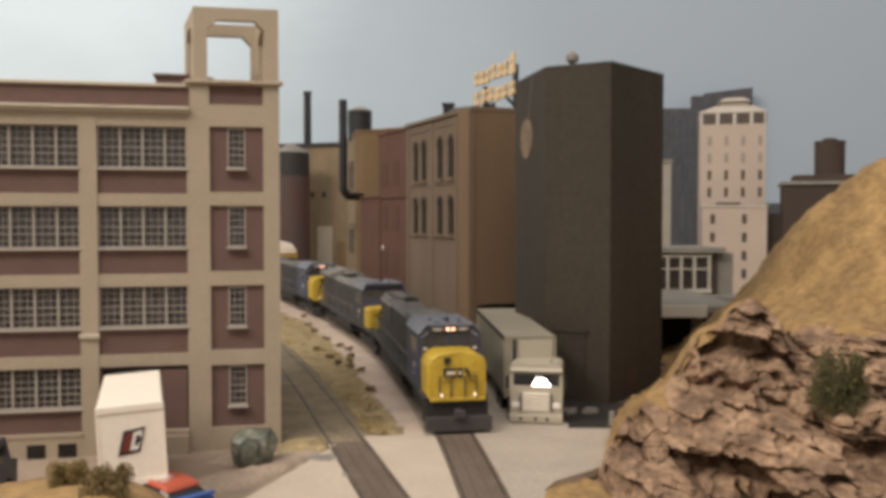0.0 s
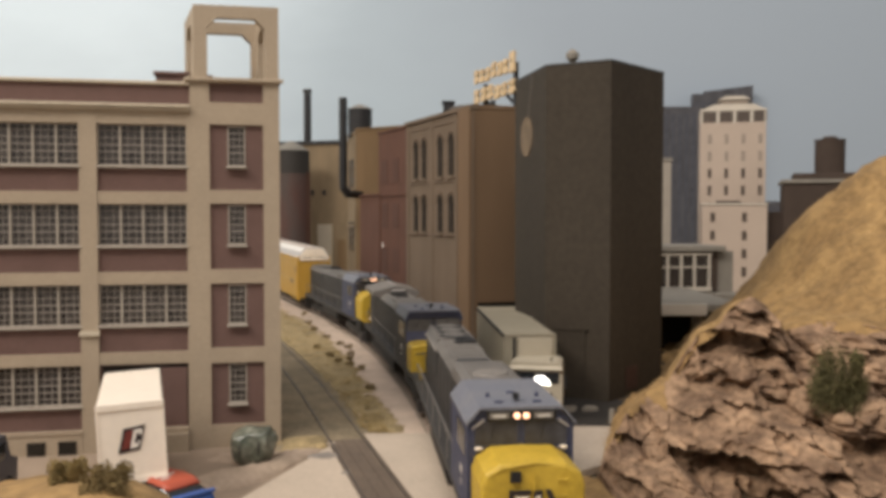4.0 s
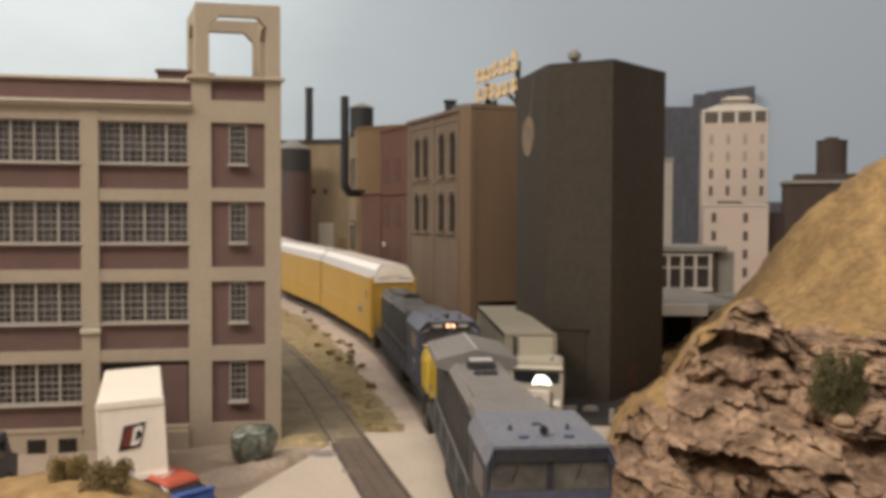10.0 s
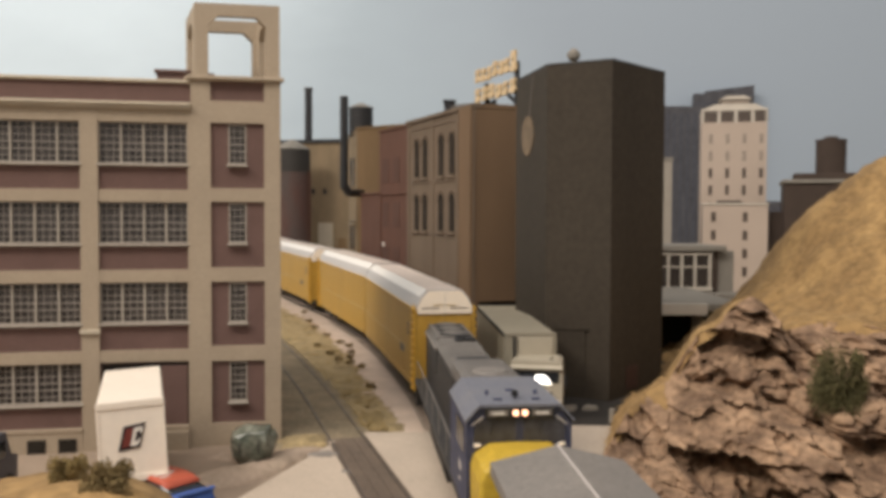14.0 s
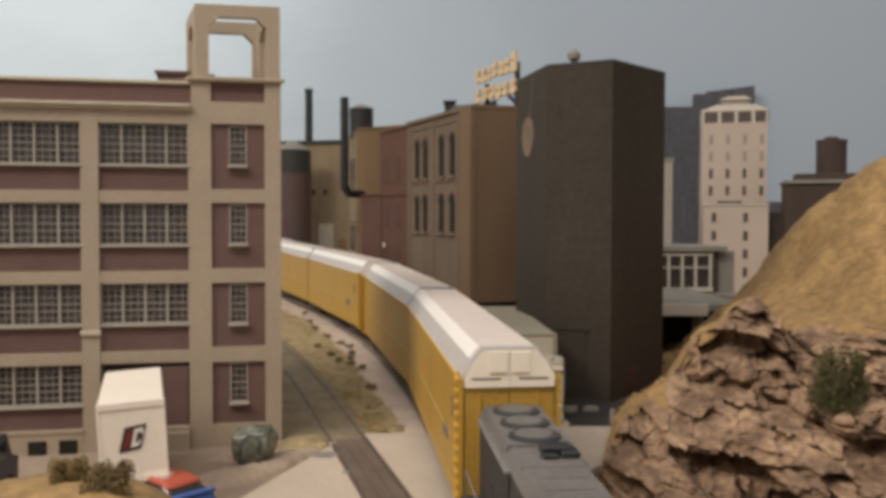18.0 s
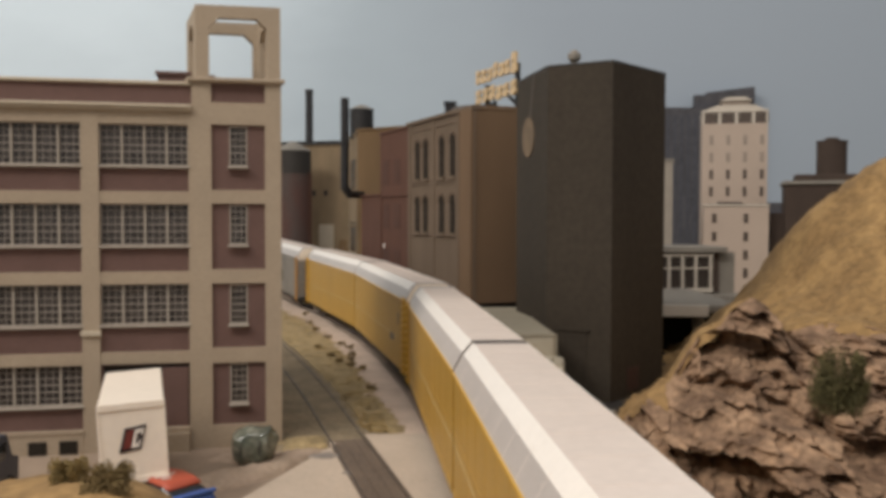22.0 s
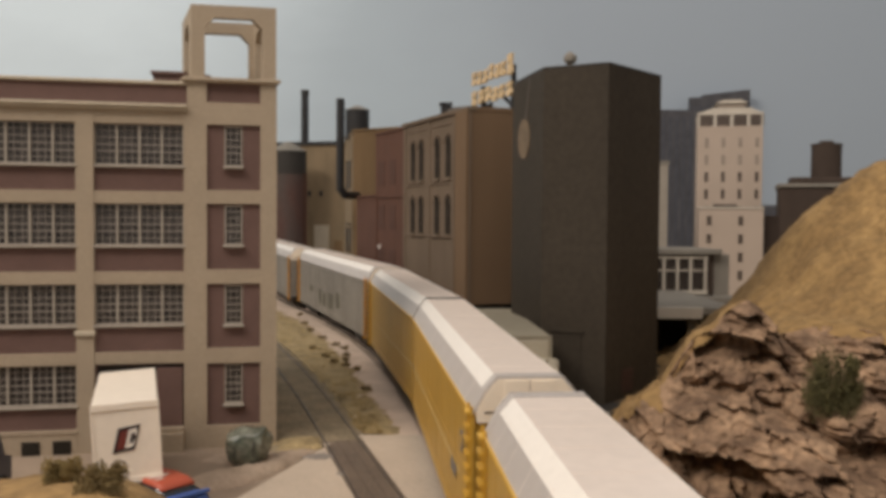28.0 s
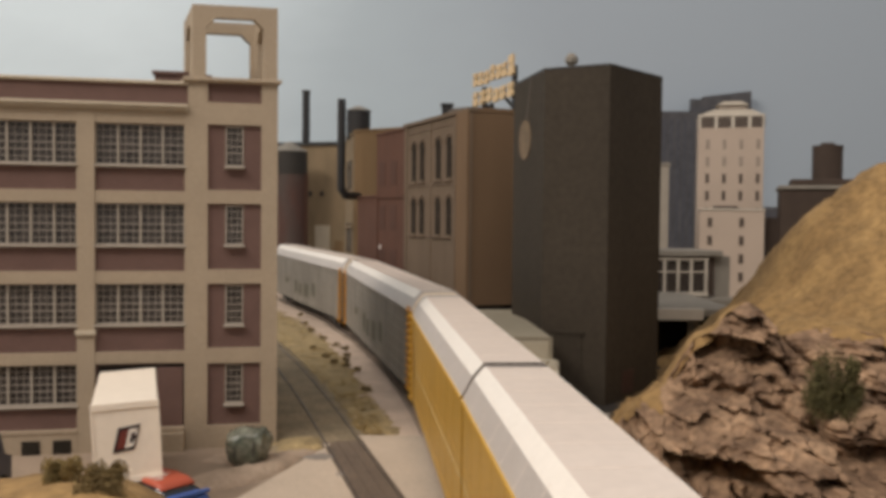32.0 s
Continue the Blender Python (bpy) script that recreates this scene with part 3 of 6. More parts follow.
def make_factory():
    base = gz(39.6)
    fac = thing("factory", pose(-7.14, 39.6, 0, 0, 0, FA), "four-storey tan factory with purple brick panels and an open corner tower", "factory")
    wide = 30.0
    tw = 3.78
    tops = (13.95, 10.56, 7.13, 3.71)
    hgt = (1.77, 1.78, 1.74, 1.72)
    bays = [(3.92, 7.58)] + [(8.30 + 4.38 * i, 8.30 + 4.38 * i + 3.68) for i in range(5)]
    # bay wall: brick panels between concrete piers
    holes = []
    for b, (l0, l1) in enumerate(bays):
        for r in range(4):
            if b == 0 and r == 3:
                continue
            holes.append((-l1, -l0, tops[r] - hgt[r], tops[r]))
    door = (-7.5, -3.95, base - 0.3, 3.62)
    part("wall", wall_with_holes(bmesh.new(), -wide, -tw, base - 0.3, 15.63, holes + [door], 0.16, 0.6), M_BRICK, fac)
    edges = [(tw - 0.0, 3.92)] + [(bays[i][1], bays[i + 1][0]) for i in range(len(bays) - 1)]
    for l0, l1 in edges:
        part("pier", B((-l1, -l0, 0.0, 0.16, base - 0.3, 14.50)), M_CONC, fac)
    for r, zt in enumerate((14.62, 11.09, 7.66, 4.22)):
        zb = tops[r]
        for b, (l0, l1) in enumerate(bays):
            part("beam", B((-l1, -l0, 0.03, 0.158, zb, zt if r else 14.50)), M_CONC, fac)
    PANES["left"] = 216
    for b, (l0, l1) in enumerate(bays):
        for r in range(4):
            if b == 0 and r == 3:
                continue
            window_unit(fac, -l1, -l0, tops[r] - hgt[r], tops[r], 0.20, 3, 6, groups=4)
    # little corbels on the piers, cornice, parapet
    for l0, l1 in edges[1:]:
        part("corbel", B((-l1 - 0.06, -l0 + 0.06, -0.12, 0.05, 4.95, 5.15), bevel=0.02), M_STONE, fac)
    part("cornice", B((-wide, -tw, -0.26, 0.17, 14.64, 14.78), (-wide, -tw, -0.13, 0.17, 14.50, 14.64), bevel=0.02), M_STONE, fac)
    part("parapet_cap", B((-wide, -tw, 0.02, 0.75, 15.63, 15.78), bevel=0.03), M_STONE, fac)
    part("plinth", B((-wide, -8.30, -0.06, 0.158, 0.80, 0.95), (-wide, -8.30, -0.02, 0.158, base - 0.3, 0.80)), M_CONC, fac)
    for b in range(1, 6):
        l0, l1 = bays[b]
        for k in (0.06, 0.395):
            a = l0 + (l1 - l0) * k
            part("basement_window", B((-a - 0.74, -a, -0.05, 0.02, -0.32, 0.52)), M_VOID, fac)
    part("dock_door", B((-7.5, -3.95, 0.35, 0.45, base - 0.3, 3.62)), M_DARKTRIM, fac, "dark open loading dock")
    part("door_panel", B((-5.05, -3.98, 0.06, 0.3, base - 0.2, 3.5), bevel=0.02), M_BRICK, fac)
    part("step", B((-5.2, -3.9, -0.5, 0.1, base - 0.2, 0.75), (-5.2, -3.9, -0.25, 0.1, 0.75, 0.95), bevel=0.02), M_CONC, fac)
    # body behind the front; sides lean back a little to the left
    k = math.tan(radians(9.5))
    dep = 14.0
    part("side_wall", P([(0, 0.6), (-k * dep, dep), (-k * dep - 0.5, dep), (-0.5, 0.6)], base - 0.3, 15.4), M_CONC, fac)
    part("back_wall", P([(-k * dep, dep), (-wide, dep), (-wide, dep - 0.5), (-k * dep, dep - 0.5)], base - 0.3, 15.4), M_BRICK, fac)
    part("end_wall", B((-wide - 0.4, -wide, 0.0, dep, base - 0.3, 15.4)), M_BRICK, fac)
    part("roof", P([(-0.3, 0.6), (-k * dep, dep), (-wide, dep), (-wide, 0.6)], 15.1, 15.3), M_ROOF, fac)
    # tower
    PANES["left"] = 72
    pan = [(z0, z1) for z0, z1 in ((11.17, 13.98), (7.74, 10.58), (4.32, 7.12), (0.95, 3.66))]
    holes = [(-2.96, -0.70, a, b) for a, b in pan] + [(-2.96, -0.70, 14.93, 15.75)]
    part("tower_wall", wall_with_holes(bmesh.new(), -tw, 0.0, base - 0.3, 15.9, holes, -0.02, 0.3), M_CONC, fac)
    for i, (a, b) in enumerate(pan):
        part("brick_panel", wall_with_holes(bmesh.new(), -2.96, -0.70, a, b, [(-2.22, -1.46, b - 1.78, b - 0.06)], 0.12, 0.28), M_BRICK, fac)
        window_unit(fac, -2.22, -1.46, b - 1.78, b - 0.06, 0.10, 3, 6)
    part("brick_panel", B((-2.96, -0.70, 0.12, 0.28, 14.93, 15.75)), M_BRICK, fac)
    # belfry: a skewed box with four open arches
    d = 3.9
    kk = math.tan(radians(10.0))
    skew = Matrix(((1, -kk, 0, 0), (0, 1, 0, 0), (0, 0, 1, 0), (0, 0, 0, 1)))

    def arch(bm, a0, a1, z0, z1, o0, o1, zo, y0, y1, swap=False):
        c = 0.42
        pts_in = [(o0, z0), (o0, zo - c), (o0 + c, zo), (o1 - c, zo), (o1, zo - c), (o1, z0)]
        ring = [(a0, z0), (a0, zo - c), (a0, z1), (a1, z1), (a1, zo - c), (a1, z0)]
        f = (lambda a, z, y: (y, a, z)) if swap else (lambda a, z, y: (a, y, z))
        vo = [[bm.verts.new(f(a, z, y)) for a, z in ring] for y in (y0, y1)]
        vi = [[bm.verts.new(f(a, z, y)) for a, z in pts_in] for y in (y0, y1)]
        for k2 in (0, 1):
            for i in range(5):
                bm.faces.new((vo[k2][i], vo[k2][i + 1], vi[k2][i + 1], vi[k2][i]))
        for i in range(5):
            bm.faces.new((vi[0][i], vi[0][i + 1], vi[1][i + 1], vi[1][i]))
            bm.faces.new((vo[0][i], vo[0][i + 1], vo[1][i + 1], vo[1][i]))
        bm.faces.new((vo[0][0], vi[0][0], vi[1][0], vo[1][0]))
        bm.faces.new((vo[0][5], vi[0][5], vi[1][5], vo[1][5]))
        return bm
    for nm, args in (("arch_wall", (-3.6, -0.02, 15.95, 19.08, -3.03, -0.60, 18.55, 0.0, 0.42, False)),
                     ("arch_wall", (-3.6, -0.02, 15.95, 19.08, -3.03, -0.60, 18.55, d - 0.42, d, False)),
                     ("arch_wall", (0.42, d - 0.42, 15.95, 19.06, 0.95, d - 0.95, 18.5, -3.6, -3.2, True)),
                     ("arch_wall", (0.42, d - 0.42, 15.95, 19.06, 0.95, d - 0.95, 18.5, -0.42, -0.02, True))):
        bm = arch(bmesh.new(), *args)
        bm.transform(skew)
        part(nm, bm, M_CONC, fac)
    bm = B((-3.98, 0.14, -0.2, d + 0.2, 15.80, 15.97), bevel=0.03)
    bm.transform(skew)
    part("tower_ledge", bm, M_CONC, fac)
    part("roof_hut", B((-5.5, -4.1, 3.0, 5.2, 15.3, 16.5), (-5.6, -4.0, 2.9, 5.3, 16.5, 16.64)), M_BRICK, fac, "low brown stair hut on the roof")
    part("roof_hut", B((-4.1, -3.2, 5.3, 6.4, 15.3, 16.75), (-4.1, -3.1, 5.25, 6.5, 16.75, 16.88)), M_BRICK, fac)


# ---- the dark block at the bend ----
def make_dark_block():
    base = gz(46) - 0.5
    pts = [(8.67, 46.85), (12.4, 51.1), (11.8, 61.0), (5.2, 60.0), (4.34, 54.3), (5.5, 48.6)]
    top = 18.02
    blk = thing("dark_block", None, "tall windowless dark brown factory block, plain board walls", "building")
    part("body", P(pts, base, top), M_DARK, blk)
    rim = bmesh.new()
    k = len(pts)
    cx, cy = sum(p[0] for p in pts) / k, sum(p[1] for p in pts) / k
    inset = [(cx + (x - cx) * 0.96, cy + (y - cy) * 0.96) for x, y in pts]
    out = [(cx + (x - cx) * 1.004, cy + (y - cy) * 1.004) for x, y in pts]
    for i in range(k):
        j = (i + 1) % k
        prism(rim, [out[i], out[j], inset[j], inset[i]], top, top + 0.12)
    part("roof_edge", rim, M_DARKTRIM, blk)
    # round tan disc on the slanting wall
    a, b = Vector((5.5, 48.6, 0)), Vector((4.34, 54.3, 0))
    d = (b - a).normalized()
    nrm = Vector((d.y, -d.x, 0))
    if nrm.x > 0:
        nrm = -nrm
    c = a + (b - a) * 0.60
    bm = T((0, 0, 0), (0, 0, 0.05), 1.12, n=32)
    bm.transform(Matrix.Translation(Vector((c.x, c.y, 14.6)) + nrm * 0.0) @ nrm.to_track_quat("Z", "Y").to_matrix().to_4x4())
    part("emblem", bm, M_DISC, blk, "round tan disc")
    # thin pale plate painted as an oblique highlight on the wall
    streak = [(-0.10, 18.0), (0.12, 18.0), (-0.55, 15.7), (-0.95, 15.6)]
    q0 = a + (b - a) * 0.42
    bm = bmesh.new()
    prism(bm, [(x, z) for x, z in streak], -0.012, 0.012, "y")
    part("highlight_streak", bm, M_STREAK, blk, "faint pale painted highlight above the round disc", at=(q0.x + nrm.x * 0.01, q0.y + nrm.y * 0.01, 0), turn=(0, 0, heading_deg(-d.x, -d.y)))
    # dock door, lower trim, little ledge
    e0, e1 = Vector((5.5, 48.6, 0)), Vector((8.67, 46.85, 0))
    dd = (e1 - e0).normalized()
    ang = heading_deg(dd.x, dd.y)
    part("dock_door", B((0.75, 2.3, -0.06, 0.0, 0.3, 4.0)), M_DARK, blk, at=(e0.x, e0.y, 0), turn=(0, 0, ang))
    part("door_lintel", B((0.6, 2.45, -0.12, 0.0, 4.0, 4.15)), M_DARK, blk, at=(e0.x, e0.y, 0), turn=(0, 0, ang))
    f0, f1 = Vector((8.67, 46.85, 0)), Vector((12.4, 51.1, 0))
    part("faded_poster", B((1.7, 2.9, -0.03, 0.0, 0.75, 2.0)), M_POSTER, blk, "faded dark red poster", at=(f0.x, f0.y, 0), turn=(0, 0, heading_deg(*(f1 - f0).xy)))
    bm = T((0, 0, 18.02), (0, 0, 18.35), 0.13, n=10)
    tube(bm, (0, 0, 18.35), (0, 0, 18.5), 0.16, 0.32, 16)
    tube(bm, (0, 0, 18.5), (0, 0, 18.75), 0.34, 0.36, 16)
    tube(bm, (0, 0, 18.75), (0, 0, 19.0), 0.36, 0.12, 16)
    vent = thing("roof_vent", pose(6.95, 48.9, 0), "round tan globe ventilator on the dark roof", "vent")
    part("vent_head", bm, M_DOME, vent)
    part("vent_flange", T((0, 0, 18.0), (0, 0, 18.1), 0.3, n=14), M_RUST, vent)
    # small litter by the wall
    post = thing("bollard", pose(7.95, 42.2, 0), "short grey concrete bollard beside the dark block", "bollard")
    part("post", T((0, 0, gz(42.3)), (0, 0, gz(42.3) + 1.0), 0.16, 0.13, 10), M_GREYST, post)
    bits = thing("scrap_pile", pose(6.75, 44.9, gz(44.9) + 0.335), "small pale heap of scrap on the yard", "scrap")
    rnd = random.Random(4)
    for i in range(7):
        x, y = rnd.uniform(-0.9, 0.9), rnd.uniform(-0.25, 0.25)
        part("scrap", B((x - 0.25, x + 0.25, y - 0.1, y + 0.1, 0, rnd.uniform(0.08, 0.28))), M_GREYST, bits, turn=(0, 0, rnd.uniform(-25, 25)))


# ---- brick mill with arched windows, and its roof sign ----
def arched_hole_panel(bm, cx, w, z0, z1, y0, y1):
    n = 8
    pts = [(cx - w / 2, z0), (cx + w / 2, z0), (cx + w / 2, z1 - w / 2)]
    pts += [(cx + w / 2 * math.cos(math.pi * i / n), z1 - w / 2 + w / 2 * math.sin(math.pi * i / n)) for i in range(1, n)]
    pts += [(cx - w / 2, z1 - w / 2)]
    return prism(bm, pts, y0, y1, "y")


def make_mill():
    c = Vector((2.04, 64.0, 0))
    left = Vector((-3.05, 76.3, 0))
    d = (left - c)
    length = d.length
    ang = heading_deg(-d.x, -d.y)          # the front's x axis runs from its far end to the corner
    base = gz(66)
    mill = thing("brick_mill", pose(c.x, c.y, 0, 0, 0, ang), "old grey-brown brick mill with tall arched windows", "building")
    top = 17.9
    part("wall", B((-length, 0, 0, 0.5, base - 0.3, top)), M_GREYBRK, mill)
    # piers and string courses in relief
    for x in (-length + 0.35, -length * 0.57, -2.75):
        part("pilaster", B((x - 0.3, x + 0.3, -0.08, 0.0, base - 0.3, top - 0.25)), M_GREYBRK, mill)
    part("corner_pier", B((-2.0, 0.02, -0.22, 0.0, base - 0.3, top - 0.2)), M_TANBRK, mill)
    for z in (17.0, 12.6, 8.6):
        part("string_course", B((-length, -2.0, -0.07, 0.0, z, z + 0.2)), M_GREYBRK, mill)
    part("cornice", B((-length - 0.1, 0.1, -0.2, 0.5, top - 0.25, top)), M_GREYBRK, mill)
    for z0, z1 in ((13.1, 16.2), (8.85, 11.7)):
        for x in (-11.1, -9.3, -5.9, -3.75):
            w = part("arched_window", arched_hole_panel(bmesh.new(), x, 0.95, z0, z1, -0.03, 0.02), M_VOID, mill)
            part("sash_bar", B((x - 0.03, x + 0.03, -0.05, -0.03, z0, z1 - 0.5), (x - 0.45, x + 0.45, -0.05, -0.03, z0 + 1.4, z0 + 1.46)), M_BROWN, w)
            ring = bmesh.new()
            for i in range(9):
                a = math.pi * i / 8
                tube(ring, (x + 0.60 * math.cos(a), -0.10, z1 - 0.5 + 0.62 * math.sin(a)), (x + 0.62 * math.cos(a), 0.02, z1 - 0.5 + 0.62 * math.sin(a)), 0.08, n=6)
            part("window_arch", ring, M_GREYBRK, mill)
            part("window_sill", B((x - 0.7, x + 0.7, -0.2, 0.0, z0 - 0.25, z0)), M_GREYBRK, mill)
    # end wall towards the yard, with the loading door
    e = Vector((6.6, 65.7, 0)) - c
    ea = heading_deg(e.x, e.y) - ang
    part("end_wall", B((0, e.length, 0.0, 0.5, 3.9, top)), M_TANBRK, mill, turn=(0, 0, ea))
    part("end_wall", B((0, 0.45, 0.0, 0.5, base - 0.3, 3.9), (3.6, e.length, 0.0, 0.5, base - 0.3, 3.9)), M_TANBRK, mill, turn=(0, 0, ea))
    part("loading_door", B((0.45, 3.6, 0.4, 0.5, base - 0.3, 3.9)), M_BLACK, mill, "dark open loading bay", turn=(0, 0, ea))
    part("end_cap", B((0, e.length, -0.04, 0.6, top - 0.25, top + 0.05)), M_TANBRK, mill, turn=(0, 0, ea))
    part("drain_edge", B((-0.02, 0.16, -0.06, 0.02, base, top - 0.25), (3.35, 3.45, -0.04, 0.02, 6.4, top - 0.3)), M_GREYBRK, mill, turn=(0, 0, ea))
    q = [(-length, 0.5), (-0.6, 0.5), (-0.6, 4.6), (-length + 2, 12.0)]
    part("roof", P(q, top - 0.7, top - 0.5), M_ROOF, mill)
    hump = thing("roof_skylight", pose(1.2, 72.5, 17.2), "low dark domed skylight with a vent box on the mill roof", "skylight")
    part("dome", T((-0.2, 0, 0.55), (1.4, -1.2, 0.55), 1.15, n=18), M_ROOF, hump)
    part("vent_box", B((-1.2, -0.35, -0.5, 0.5, 0, 1.85), (-1.3, -0.25, -0.6, 0.6, 1.85, 2.0)), M_BLACK, hump)
    # roof sign: two rows of cut letters on a steel frame, worn past reading
    sign = thing("roof_sign", pose(2.5, 72.0, 17.3, 0, 0, -67.8), "two rows of worn yellow cut-out letters on black posts", "sign")
    for x in (1.5, 6.7):
        part("post", B((x - 0.17, x + 0.17, 0.12, 0.4, -0.1, 3.9 if x > 6 else 3.0)), M_BLACK, sign)
    part("post", B((2.75, 3.0, 0.12, 0.4, -0.1, 1.6)), M_BLACK, sign)
    for x in (1.6, 5.2):
        part("brace", T((x, 0.3, 1.7), (x + 1.1, 1.5, 0.0), 0.13, n=6), M_BLACK, sign)
    part("rail", B((0.1, 7.2, 0.12, 0.2, 2.1, 2.19), (0.1, 7.2, 0.12, 0.2, 3.68, 3.77)), M_BLACK, sign)
    rnd = random.Random(7)
    # letters worn past reading: plain upright bars with chipped waists and ends
    for z0, n, h in ((3.15, 7, 1.12), (1.58, 6, 1.12)):
        pitch = 7.3 / n
        for i in range(n):
            x, w = i * pitch, pitch * rnd.uniform(0.66, 0.80)
            hh = h * rnd.uniform(0.9, 1.1) + (0.45 if (z0 > 2 and i == n - 1) else 0)
            z, c, d = z0 + rnd.uniform(-0.12, 0.12), rnd.uniform(0.12, 0.30), rnd.uniform(0.06, 0.3)
            shape = [(x + d * 0.5, z), (x + w * 0.7, z), (x + w, z + c), (x + w - d, z + hh * 0.45), (x + w - d, z + hh * 0.58), (x + w, z + hh - c * 0.5), (x + w * 0.8, z + hh), (x + c * 0.5, z + hh - c * 0.3), (x, z + hh * 0.75), (x + c * 0.6, z + hh * 0.5), (x, z + c)]
            letter = part("letter_bar", P(shape, -0.08, 0.1, "y"), M_SIGN, sign)
            part("paint_chip", B((x + w * 0.35, x + w * 0.35 + 0.16, -0.095, -0.07, z + hh * 0.5, z + hh * 0.5 + 0.2)), M_BLACK, letter)


# ---- the row of works buildings along the far curve ----
def slab_building(name, label, corner, far, height, depth, material, roofmat=M_ROOF, zbase=-0.5):
    c, f = Vector((*corner, 0)), Vector((*far, 0))
    d = f - c
    ang = heading_deg(d.x, d.y) + 180
    b = thing(name, pose(c.x, c.y, 0, 0, 0, ang), label, "building")
    L = d.length
    base = gz(corner[1]) + zbase
    part("wall", B((-L, 0, 0, 0.5, base, height)), material, b)
    part("end_wall", B((-0.5, 0, 0.5, depth, base, height)), material, b)
    part("end_wall", B((-L, -L + 0.5, 0.5, depth, base, height)), material, b)
    part("back_wall", B((-L + 0.5, -0.5, depth - 0.5, depth, base, height)), material, b)
    part("roof", B((-L + 0.5, -0.5, 0.5, depth - 0.5, height - 0.6, height - 0.4)), roofmat, b)
    part("coping", B((-L - 0.1, 0.1, -0.12, 0.5, height, height + 0.2), bevel=0.03), material, b)
    return b, L


def make_works():
    # red brick shed
    b, L = slab_building("red_brick_works", "dark red brick works building with bricked-up windows", (-3.1, 78.5), (-6.0, 84.5), 17.7, 8, M_RED)
    for i in range(2):
        for z0 in (5.0, 9.0, 13.0):
            part("blind_window", B((-L + 0.8 + i * 2.6, -L + 2.2 + i * 2.6, -0.04, 0.02, z0, z0 + 2.2)), M_REDB, b)
    part("string_course", B((-L, 0, -0.15, 0.0, 11.9, 12.15)), M_RED, b)
    part("white_speck", B((-5.75, -5.5, -0.07, 0.02, 7.2, 7.6)), M_LOGOWHT, b, "small white speck on the wall")
    b, L = slab_building("red_brick_annex", "low dark red brick annex", (-5.9, 84.0), (-8.2, 89.5), 12.0, 6, M_RED)
    # ochre block with a water tank
    b, L = slab_building("ochre_works", "ochre stucco works building with tall dark windows", (-4.0, 89.0), (-8.9, 92.5), 18.8, 9, M_TANB)
    b2, L2 = slab_building("tan_works_wing", "stained tan stucco wing with narrow windows", (-8.95, 92.4), (-10.3, 98.0), 18.5, 8, M_TAN)
    for i, x in enumerate((-1.6, -3.8)):
        for z0 in (13.0, 6.5):
            part("window", B((x - 0.55, x + 0.55, -0.06, 0.02, z0, z0 + 3.0)), M_PANE, b2)
            part("window_sill", B((x - 0.7, x + 0.7, -0.15, 0.0, z0 - 0.2, z0)), M_TAN, b2)
    part("string_course", B((-L2, 0, -0.15, 0.0, 9.0, 9.25)), M_TAN, b2)
    tank = thing("water_tank", pose(-8.75, 95.5, 18.3), "black roof water tank with a pale conical lid", "water tank")
    part("tank_body", T((0, 0, 0), (0, 0, 3.0), 1.25, n=24), M_BLACK, tank)
    part("lid", T((0, 0, 3.0), (0, 0, 3.5), 1.38, 0.25, 24), M_DOME, tank)
    for z in (0.5, 1.3, 2.1):
        part("hoop", T((0, 0, z), (0, 0, z + 0.08), 1.28, n=24), M_DARKTRIM, tank)
    # black flue standing off the wall, bent into it at the foot
    flue = thing("flue_pipe", pose(0, 0, 0), "tall black flue pipe bent into the tan wall", "pipe")
    part("riser", T((-9.75, 88.5, 12.7), (-9.75, 88.5, 21.6), 0.40, n=16), M_BLACK, flue)
    part("elbow", T((-9.75, 88.5, 12.9), (-9.3, 88.8, 12.2), 0.40, n=14), M_BLACK, flue)
    part("outlet", T((-9.4, 88.7, 12.25), (-8.2, 90.6, 12.25), 0.38, n=14), M_BLACK, flue)
    for z in (14.6, 17.2, 19.8):
        part("collar", T((-9.75, 88.5, z), (-9.75, 88.5, z + 0.12), 0.45, n=16), M_BLACK, flue)
    # tan shed with a dark roof edge, and the stack behind it
    b, L = slab_building("tan_shed", "stained tan shed with a black roof edge and faded doors", (-12.65, 124.0), (-24.8, 127.7), 19.8, 8, M_TAN)
    part("roof_edge", B((-L, 0.1, -0.3, 0.6, 20.02, 20.5)), M_BLACK, b)
    part("door", B((-4.95, -2.75, -0.08, 0.02, gz(124), 9.0)), M_STONE, b, "tall faded cream door")
    part("door", B((-2.0, -0.75, -0.08, 0.02, gz(124), 6.9)), M_TANB, b)
    for x in (-3.95, -5.7):
        part("vent", B((x - 0.25, x + 0.25, -0.06, 0.02, 13.0, 13.7)), M_BLACK, b)
    st = thing("smoke_stack", pose(-19.35, 129.6, 16.2), "slim dark brown smoke stack behind the shed", "chimney")
    part("shaft", T((0, 0, 0), (0, 0, 11.9), 0.57, 0.52, 16), M_BLACK, st)
    part("rim", T((0, 0, 11.55), (0, 0, 11.95), 0.62, n=16), M_DARKTRIM, st)
    silo = thing("storage_tank", pose(-20.1, 120.0, gz(120)), "rusty brown round storage tank with a grey domed lid", "storage tank")
    part("shell", T((0, 0, 0), (0, 0, 17.5), 2.35, n=32), M_RUST, silo, smooth=False)
    part("lid", T((0, 0, 17.5), (0, 0, 18.5), 2.5, 0.87, 32), M_DOME, silo)
    part("lid_cap", T((0, 0, 18.5), (0, 0, 18.8), 0.87, 0.37, 20), M_DOME, silo)
